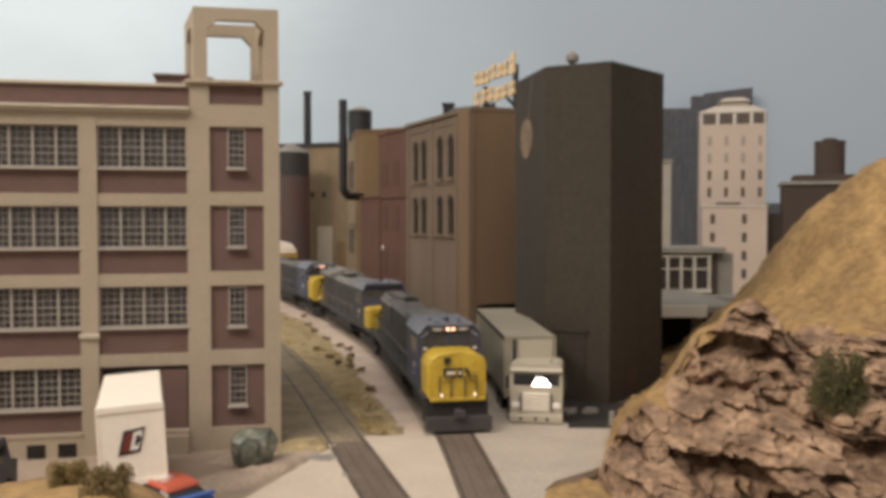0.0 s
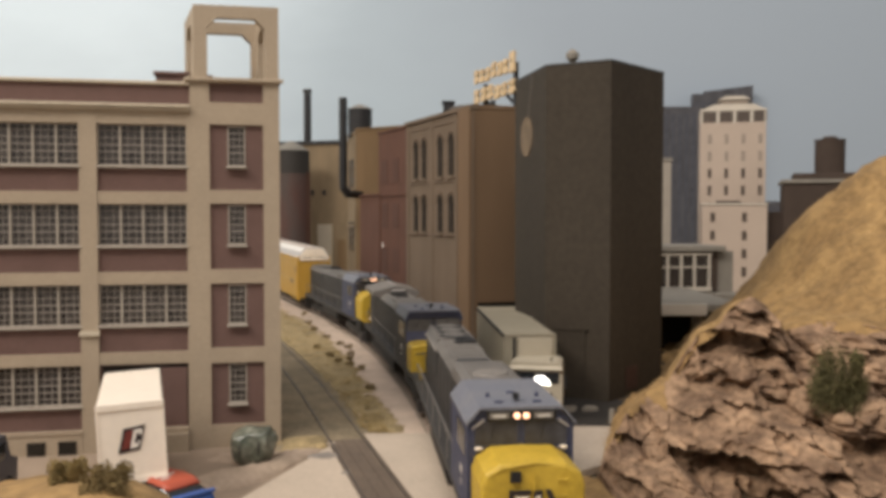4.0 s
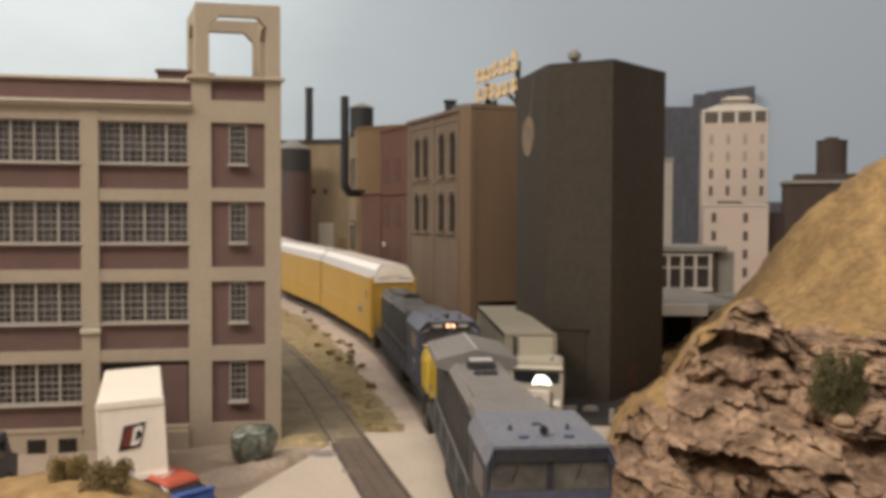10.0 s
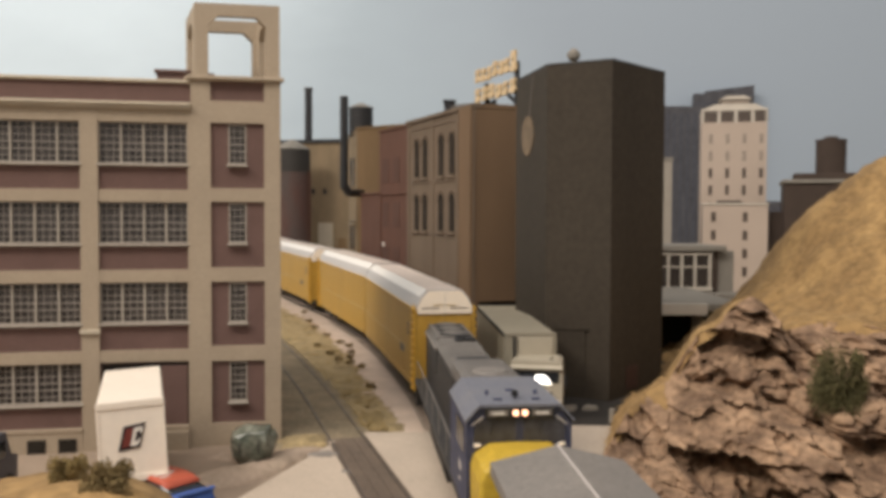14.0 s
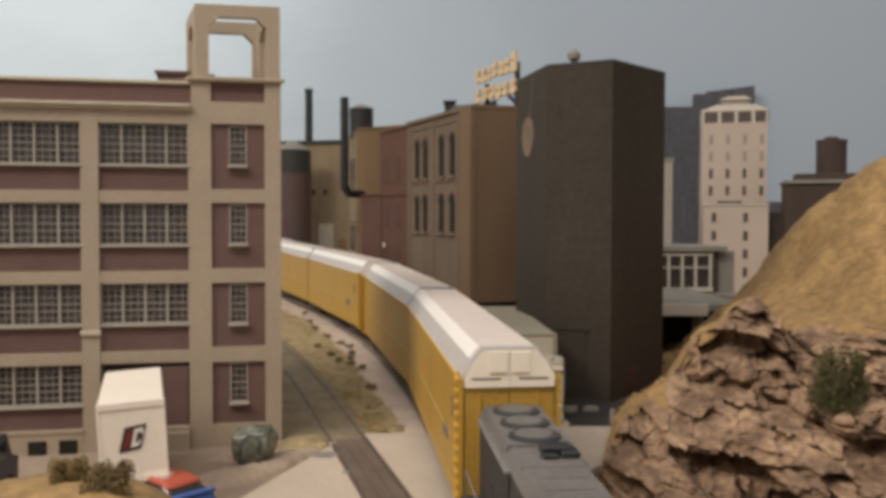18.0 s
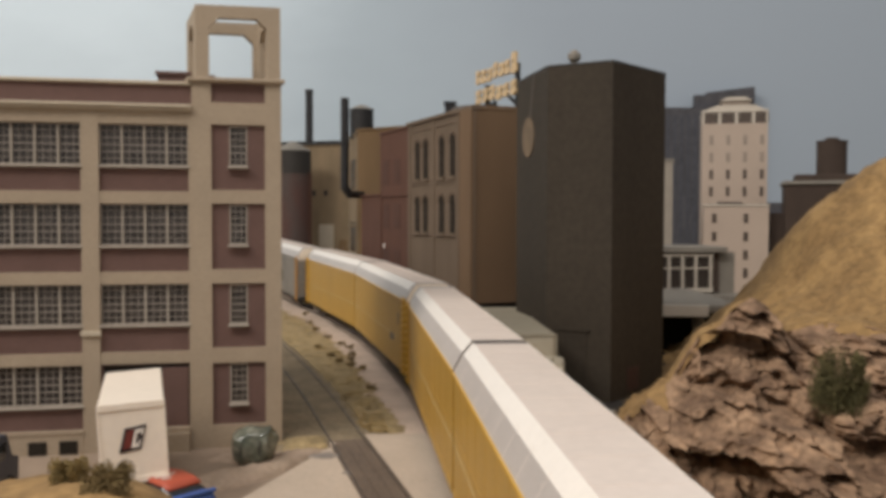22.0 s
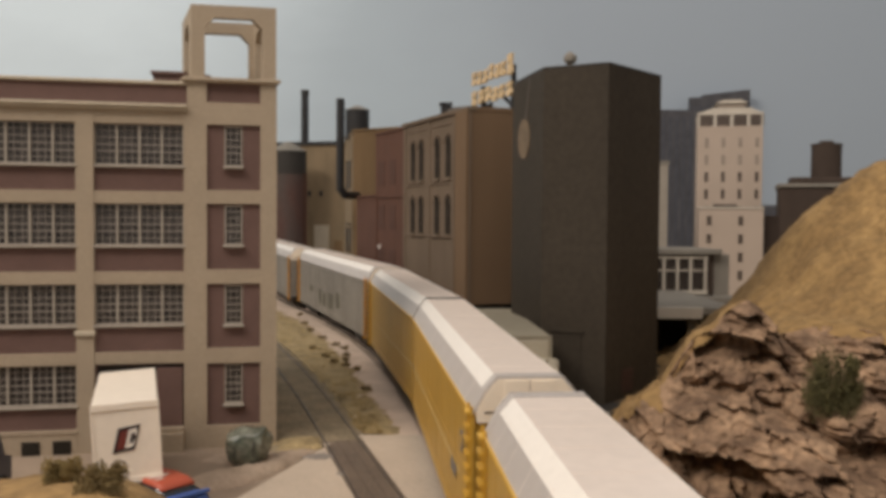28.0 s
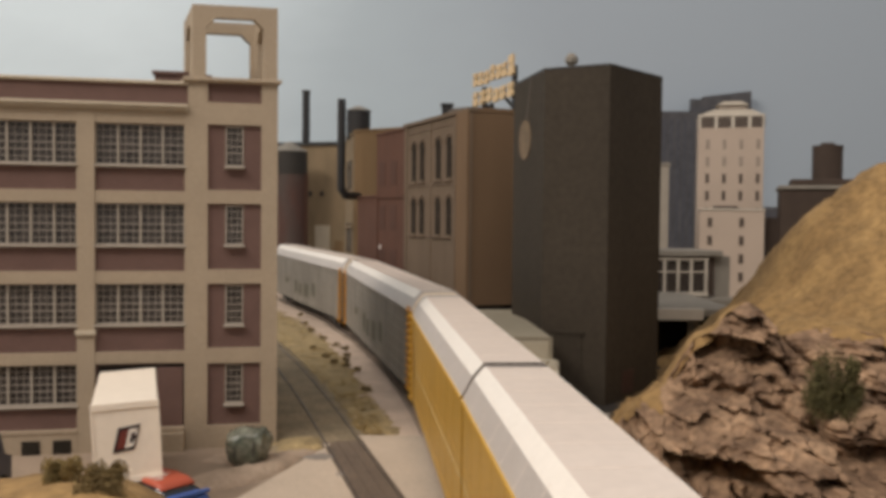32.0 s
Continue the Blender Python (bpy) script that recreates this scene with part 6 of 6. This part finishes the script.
    if kind == "fan":
        for y in (-9.85, -8.45, -7.05):
            # dark disc under an off-centre grille paints the shadow crescent of each fan
            f = part("radiator_fan", T((0, y, 4.30), (0, y, 4.41), 0.70, 0.66, 24), M_LROOFD, lo, "round roof fan, dark for its shaded edge")
            part("fan_grille", T((0, y - 0.10, 4.40), (0, y - 0.10, 4.43), 0.52, 0.48, 20), M_LROOFF, f, "paler fan grille set off centre")
        part("dynamic_brake", P([(-1.05, 4.1), (1.05, 4.1), (1.0, 4.45), (0.75, 4.58), (-0.75, 4.58), (-1.0, 4.45)], 0.9, 4.6, "y"), hood, lo)
        part("brake_fan", T((0, 3.4, 4.57), (0, 3.4, 4.66), 0.62, 0.55, 24), M_LROOF, lo, "pale dusty brake fan")
        part("roof_panel", B((-0.62, 0.62, -1.0, 0.3, 4.26, 4.36), bevel=0.03), M_LROOFD, lo)
        ex = part("exhaust", B((-0.62, 0.12, -5.95, -5.45, 4.26, 4.52), bevel=0.06), M_BLACK, lo, "sooty black exhaust stack")
        part("exhaust_lip", B((-0.78, -0.3, -5.75, -5.2, 4.28, 4.44), (-0.25, 0.2, -5.4, -5.15, 4.28, 4.40), bevel=0.05), M_BLACK, ex)
        for k in range(4):
            part("roof_hatch", B((-0.55, 0.55, -4.4 + k * 0.85, -3.75 + k * 0.85, 4.275, 4.305), bevel=0.01), hood, lo)
        for q in (-1, 1):
            part("radiator_lip", B((min(q * hw, q * (hw + 0.14)), max(q * hw, q * (hw + 0.14)), -10.3, -5.2, 3.92, 4.02), bevel=0.02), M_LROOF, lo, "dusty radiator lip")
        part("fan_deck", P([(-hw + 0.06, 4.2), (hw - 0.06, 4.2), (hw - 0.12, 4.34), (-hw + 0.12, 4.34)], -10.6, -6.3, "y"), hood, lo)
        part("radiator_side", B((-hw - 0.06, -hw, -9.7, -5.2, 2.9, 3.9), (hw, hw + 0.06, -9.7, -5.2, 2.9, 3.9)), M_LROOFD, lo)
        for y in (-4.6, -1.8):
            part("roof_line", B((-0.8, 0.8, y, y + 0.06, 4.27, 4.295)), hood, lo)
    else:
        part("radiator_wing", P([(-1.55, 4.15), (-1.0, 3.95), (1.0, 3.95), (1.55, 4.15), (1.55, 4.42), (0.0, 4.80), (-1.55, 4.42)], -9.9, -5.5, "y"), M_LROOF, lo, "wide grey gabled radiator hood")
        part("wing_seam", B((-0.03, 0.03, -9.92, -5.48, 4.78, 4.815)), M_CARSIDE, lo)
        part("exhaust", B((-0.5, 0.5, -4.9, -4.2, 4.26, 4.56), bevel=0.05), M_LROOFD, lo)
        part("exhaust_top", B((-0.42, 0.42, -4.8, -4.3, 4.55, 4.62), bevel=0.02), M_CARSIDE, lo, "pale exhaust cap")
        for x in (-0.28, 0.0, 0.28):
            part("silencer", B((x - 0.12, x + 0.12, -3.5, -3.1, 4.26, 4.42), bevel=0.03), M_LROOFD, lo)
        part("roof_box", B((-0.9, 0.9, -1.4, 0.9, 4.2, 4.42), bevel=0.05), M_LROOF, lo)
        part("brake_box", B((-1.12, 1.12, 0.95, 4.1, 3.9, 4.42), bevel=0.06), M_LROOF, lo)
    # front end: anticlimber, pilot, coupler, rails and lights
    part("anticlimber", B((-1.3, 1.3, F, F + 0.22, 1.42, 1.6), bevel=0.03), M_NOSE, lo)
    part("pilot", P([(-1.45, 0.25), (1.45, 0.25), (1.45, 1.35), (-1.45, 1.35)], F - 0.25, F, "y"), M_UNDER, lo)
    part("plough", P([(-1.5, 0.12), (1.5, 0.12), (1.5, 0.72), (-1.5, 0.72)], F - 0.05, F + 0.55, "y"), M_PILOT, lo, "weathered dark snow plough")
    part("coupler", B((-0.16, 0.16, F, F + 0.72, 0.74, 1.05), (-0.24, 0.24, F + 0.5, F + 0.76, 0.74, 1.08), bevel=0.03), M_PILOT, lo)
    part("rear_coupler", B((-0.16, 0.16, -F - 0.6, -F + 0.3, 0.72, 1.05), bevel=0.03), M_UNDER, lo)
    part("rear_pilot", B((-1.45, 1.45, -F - 0.3, -F, 0.3, 1.35)), M_UNDER, lo)
    for x in (-0.78, 0.78):
        part("ditch_light", T((x, F + 0.2, 1.72), (x, F + 0.32, 1.72), 0.075, n=12), G_DITCH, lo, "lit ditch light")
    for x in (-0.85, -0.32, 0.32, 0.85):
        part("front_stanchion", T((x, F + 0.18, 1.6), (x, F + 0.18, 2.55), 0.06, n=6), M_STAN, lo)
    for x0, x1 in ((-0.85, -0.32), (0.32, 0.85)):
        part("front_handrail", T((x0, F + 0.18, 2.53), (x1, F + 0.18, 2.53), 0.04, n=6), M_STAN, lo)
    for s in (-1, 1):
        part("handrail", T((s * 1.44, -9.9, 2.6), (s * 1.44, 5.7, 2.6), 0.025, n=6), M_LROOF, lo)
        for y in [(-9.9 + 2.6 * i) for i in range(7)]:
            part("stanchion", T((s * 1.44, y, 1.6), (s * 1.44, y, 2.6), 0.025, n=6), M_LROOF, lo)
        part("step_well", B((min(s * 1.2, s * 1.5), max(s * 1.2, s * 1.5), F - 0.9, F - 0.25, 0.45, 1.4)), M_UNDER, lo)
        part("front_rail", T((s * 1.3, F + 0.05, 1.6), (s * 1.3, F + 0.05, 2.5), 0.03, n=6), M_NOSE, lo)
    tr = [truck(lo, 6.6, (-2.0, 0, 2.0)), truck(lo, -6.6, (-2.0, 0, 2.0))]
    return lo, tr


def rack_section(h, w=1.37):
    return [(-1.49, h - 0.95), (-1.17, h - 0.36), (-0.86, h), (0.86, h), (1.17, h - 0.36), (1.49, h - 0.95)]


def make_rack(length, side, end, trim, label, nose_front, nose_rear, bog):
    """One body of an enclosed car carrier. nose_front / nose_rear: whether that end has doors and ladders."""
    h = 5.90
    hl = length / 2
    c = thing("car_carrier", None, label, "railway wagon", "car carriers on the train")
    sec = rack_section(h)
    outer = sec
    inner = [(x * 0.97, z - 0.06) for x, z in sec]
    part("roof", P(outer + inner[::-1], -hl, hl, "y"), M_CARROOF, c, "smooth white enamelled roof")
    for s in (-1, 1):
        # strip laid over the slope to carry its painted highlight
        part("roof_chamfer", P([(s * 0.862, h + 0.004), (s * 1.172, h - 0.356), (s * 1.182, h - 0.350), (s * 0.868, h + 0.012)], -hl + 0.02, hl - 0.02, "y"), M_CHAMFER, c, "white sloping roof strip, highlight painted in")
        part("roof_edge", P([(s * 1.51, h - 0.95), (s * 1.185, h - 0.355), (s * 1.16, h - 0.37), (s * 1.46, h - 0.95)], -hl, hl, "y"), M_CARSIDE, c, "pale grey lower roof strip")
        sd = part("side_screen", B((min(s * 1.42, s * 1.47), max(s * 1.42, s * 1.47), -hl, hl, 1.2, h - 0.95)), side, c)
        part("top_rail", B((min(s * 1.42, s * 1.55), max(s * 1.42, s * 1.55), -hl, hl, h - 0.99, h - 0.91)), trim if side is M_YELLOW else M_CARSIDE, c)
        part("sill", B((min(s * 1.35, s * 1.5), max(s * 1.35, s * 1.5), -hl, hl, 0.95, 1.22)), side, c)
        n = int(round(length / 1.85))
        for i in range(n + 1):
            y = -hl + 0.04 + (length - 0.08) * i / n
            part("side_post", B((min(s * 1.47, s * 1.477), max(s * 1.47, s * 1.477), y - 0.03, y + 0.03, 1.22, h - 0.99)), side, sd)
        part("mid_rail", B((min(s * 1.47, s * 1.479), max(s * 1.47, s * 1.479), -hl, hl, 3.05, 3.09)), side, sd)
    over = [(-1.50, h - 0.93), (-1.18, h - 0.345), (-0.865, h + 0.007), (0.865, h + 0.007), (1.18, h - 0.345), (1.50, h - 0.93)]
    under = [(x * 0.985, z - 0.03) for x, z in over]
    seam = None
    for i in range(1, int(length / 1.5)):
        y = -hl + length * i / int(length / 1.5)
        if seam is None:
            seam = part("roof_seam", P(over + under[::-1], -0.014, 0.014, "y"), M_CARROOF, c, at=(0, y, 0)).data
        else:
            same("roof_seam", seam, c, at=(0, y, 0))
    part("floor_frame", B((-1.3, 1.3, -hl, hl, 0.8, 1.1)), M_UNDER, c)
    # darker lettering bars on the flank
    for s in (-1, 1):
        if side is M_GREYCAR:
            for z in (1.75, 2.35, 2.95, 3.55, 4.15, 4.7):
                part("side_rib", B((min(s * 1.47, s * 1.50), max(s * 1.47, s * 1.50), -hl, hl, z, z + 0.06)), side, sd)
            for y, w, z0, z1 in ((3.4, 1.1, 2.0, 3.2), (0.6, 1.5, 1.7, 2.9), (-1.6, 0.9, 1.6, 2.7), (-3.4, 1.0, 1.7, 2.9), (-7.5, 1.4, 2.4, 2.9)):
                part("marking_bar", B((min(s * 1.5, s * 1.506), max(s * 1.5, s * 1.506), y, y + w, z0, z1)), M_MARK, c)
        else:
            y0, y1 = (-hl, hl - 2.6) if nose_front else (-hl + 2.6, hl)
            part("flank_stripe", B((min(s * 1.47, s * 1.481), max(s * 1.47, s * 1.481), y0, y1, 2.62, 2.69)), M_STRIPE, c, "thin faded cream line")
        if nose_front and side is not M_GREYCAR:
            part("emblem", T((s * 1.49, hl - 2.0, 3.75), (s * 1.51, hl - 2.0, 3.75), 0.33, n=16), M_LROOF, c, "small round grey emblem")
            part("emblem", T((s * 1.49, hl - 2.0, 3.75), (s * 1.515, hl - 2.0, 3.75), 0.2, n=16), M_YELLOW, c)
            part("data_bar", B((min(s * 1.5, s * 1.506), max(s * 1.5, s * 1.506), hl - 4.4, hl - 3.2, 2.3, 2.7)), M_LROOF, c)
    for e, yes in ((1, nose_front), (-1, nose_rear)):
        y = e * hl
        if yes:
            pts = [(-1.39, 4.74), (1.39, 4.74)] + [(1.39, h - 0.82), (1.15, h - 0.38), (0.84, h - 0.03), (-0.84, h - 0.03), (-1.15, h - 0.38), (-1.39, h - 0.82)]
            ep = part("end_panel", P(pts, min(y + e * 0.05, y - e * 0.12), max(y + e * 0.05, y - e * 0.12), "y"), M_CAREND, c, "cream upper end panel")
            part("hatch", B((-0.62, -0.06, min(y, y + e * 0.075), max(y, y + e * 0.075), 5.20, 5.83), (0.06, 0.68, min(y, y + e * 0.075), max(y, y + e * 0.075), 5.20, 5.83), bevel=0.008), M_CAREND, ep)
            part("slot", B((-1.18, -0.28, min(y, y + e * 0.065), max(y, y + e * 0.065), 4.98, 5.03), (0.28, 1.18, min(y, y + e * 0.065), max(y, y + e * 0.065), 4.98, 5.03)), M_RUSTY, ep)
            part("hatch_rail", B((-0.60, -0.08, min(y, y + e * 0.085), max(y, y + e * 0.085), 5.15, 5.185), (0.08, 0.60, min(y, y + e * 0.085), max(y, y + e * 0.085), 5.15, 5.185)), M_STRIPE, ep)
            part("door_seam", B((-0.012, 0.012, min(y, y + e * 0.054), max(y, y + e * 0.054), 4.75, h - 0.06)), M_CARSIDE, ep)
            for x0, x1 in ((-1.39, -0.012), (0.012, 1.39)):
                part("end_door", B((x0, x1, min(y - e * 0.14, y - e * 0.06), max(y - e * 0.14, y - e * 0.06), 1.0, 4.73)), end, c)
            for x in (-0.9, 0.9):
                part("door_rod", T((x, y - e * 0.03, 1.1), (x, y - e * 0.03, 4.8), 0.035, n=6), end, c)
            cap = [(-1.505, h - 0.93), (-1.185, h - 0.34), (-0.87, h + 0.02), (0.87, h + 0.02), (1.185, h - 0.34), (1.505, h - 0.93)]
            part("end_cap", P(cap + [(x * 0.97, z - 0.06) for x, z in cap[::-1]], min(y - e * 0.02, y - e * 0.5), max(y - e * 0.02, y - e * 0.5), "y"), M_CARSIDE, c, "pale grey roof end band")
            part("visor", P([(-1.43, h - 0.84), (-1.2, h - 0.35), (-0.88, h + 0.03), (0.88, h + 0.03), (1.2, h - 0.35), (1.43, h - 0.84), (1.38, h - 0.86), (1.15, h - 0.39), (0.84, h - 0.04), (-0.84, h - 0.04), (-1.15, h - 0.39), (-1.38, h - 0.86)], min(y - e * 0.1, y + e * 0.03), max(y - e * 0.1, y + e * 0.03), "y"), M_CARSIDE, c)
            for s in (-1, 1):
                for d in (0.02, 0.52):
                    part("ladder_post", B((min(s * 1.49, s * 1.56), max(s * 1.49, s * 1.56), min(y - e * d, y - e * (d + 0.06)), max(y - e * d, y - e * (d + 0.06)), 0.8, 5.15)), trim, c)
                for i in range(12):
                    z = 0.95 + i * 0.36
                    part("rung", B((min(s * 1.45, s * 1.66), max(s * 1.45, s * 1.66), min(y - e * 0.56, y - e * 0.02), max(y - e * 0.56, y - e * 0.02), z, z + 0.09)), trim, c)
            part("coupler", B((-0.15, 0.15, min(y, y + e * 1.2), max(y, y + e * 1.2), 0.7, 1.0)), M_UNDER, c)
        else:
            pts = [(-1.42, 1.0), (1.42, 1.0)] + [(1.40, h - 1.05), (1.12, h - 0.42), (0.82, h - 0.08), (-0.82, h - 0.08), (-1.12, h - 0.42), (-1.40, h - 1.05)]
            part("gangway_bellows", P(pts, min(y - e * 0.1, y - e * 0.3), max(y - e * 0.1, y - e * 0.3), "y"), M_BLACK, c, "black rubber gangway frame")
            part("roof_gasket", P([(x * 1.006, z + 0.012) for x, z in sec] + inner[::-1], min(y, y - e * 0.13), max(y, y - e * 0.13), "y"), M_BLACK, c, "black rubber strip at the joint")
    tr = [truck(c, b, (-0.9, 0.9)) for b in bog]
    return c, tr


# the train's run: it slows a little as it comes round the bend
RUN_T = (0, 3, 6, 9, 13, 17, 19, 21, 23, 25, 28, 30, 32)
RUN_S = (-85.07, -71.66, -58.25, -44.86, -27.07, -9.13, -0.10, 8.95, 18.00, 26.99, 40.32, 49.18, 57.99)
def run(t):
    """How far the train has come, evened out over a second and a half."""
    return float(np.mean([np.interp(t + d, RUN_T, RUN_S) + 4.47 * min(0.0, t + d) + 4.406 * max(0.0, t + d - 32) for d in (-0.75, -0.375, 0.0, 0.375, 0.75)]))


def ride(s):
    x, y, th = line_at(s)
    return Vector((x, y, rail_z(y))), th


def car_pose(s0, s1):
    """Pose of a body whose front pivot is at s0 and whose rear pivot is at s1, and the turn of each bogie under it."""
    a, tha = ride(s0)
    b, thb = ride(s1)
    d = (a - b)
    rz = math.atan2(d.y, d.x) - math.pi / 2
    rx = math.atan2(d.z, math.hypot(d.x, d.y))
    return (a + b) / 2, math.degrees(rx), math.degrees(rz), math.pi + tha - rz, math.pi + thb - rz


def key_vehicle(ob, bogies, front_pivot, span, mid_offset, times):
    rows, swings = [], [[] for _ in bogies]
    for t in times:
        s = run(t) + front_pivot
        p, rx, rz, ta, tb = car_pose(s, s - span)
        m = pose(p.x, p.y, p.z, rx, 0, rz) @ Matrix.Translation((0, mid_offset, 0))
        rows.append((t, down(m)))
        for k, (bg, tt) in enumerate(zip(bogies, (ta, tb))):
            ang = math.degrees(math.atan2(math.sin(tt), math.cos(tt)))
            swings[k].append((t, down(pose(0, bg[1], 0, 0, 0, ang))))
    walk(ob, rows)
    for (bg, _), sw in zip(bogies, swings):
        walk(bg, sw)


def make_train():
    """Couples the vehicles; distances are from the front of the first car carrier."""
    out = []
    for kind, front in (("fan", 67.38), ("wing", 45.93), ("fan", 22.56)):
        lo, tr = make_loco(kind)
        out.append((lo, [(tr[0], 6.6), (tr[1], -6.6)], front - 11.15 + 6.6, 13.2, 0.0))
    front = 0.0
    ylab = "yellow articulated car carrier half with a white roof"
    for _ in range(2):
        L = 19.47
        a, tr = make_rack(L, M_YELLOW, M_YELLOW, M_YEDGE, ylab, True, False, (6.3, -9.73))
        out.append((a, [(tr[0], 6.3), (tr[1], -9.73)], front - L / 2 + 6.3, 16.03, (9.73 - 6.3) / 2))
        M = 18.95
        b, tr = make_rack(M, M_YELLOW, M_YELLOW, M_YEDGE, ylab, False, True, (-6.3,))
        out.append((b, [(tr[0], -6.3)], front - L - 0.38, 15.775, -(9.475 - 6.3) / 2))
        front -= L + M + 0.38 + 1.98
    for i in range(2):
        L = 26.4
        c, tr = make_rack(L, M_GREYCAR, M_GREYCAR, M_ORANGE, "grey aluminium car carrier with orange end ladders and dark markings", True, True, (9.3, -9.3))
        out.append((c, [(tr[0], 9.3), (tr[1], -9.3)], front - L / 2 + 9.3, 18.6, 0.0))
        front -= L + 1.5
    return out


TRAIN = make_train()


def motions():
    times = [i * 0.8 for i in range(41)]
    for ob, bogies, pivot, span, mid in TRAIN:
        if len(bogies) == 1:
            # rear half of an articulated car: its only bogie is at the back
            rows, sw = [], []
            for t in times:
                s = run(t) + pivot
                p, rx, rz, ta, tb = car_pose(s, s - span)
                rows.append((t, down(pose(p.x, p.y, p.z, rx, 0, rz) @ Matrix.Translation((0, mid, 0)))))
                ang = math.degrees(math.atan2(math.sin(tb), math.cos(tb)))
                sw.append((t, down(pose(0, bogies[0][1], 0, 0, 0, ang))))
            walk(ob, rows)
            walk(bogies[0][0], sw)
        else:
            key_vehicle(ob, bogies, pivot, span, mid, times)


motions()
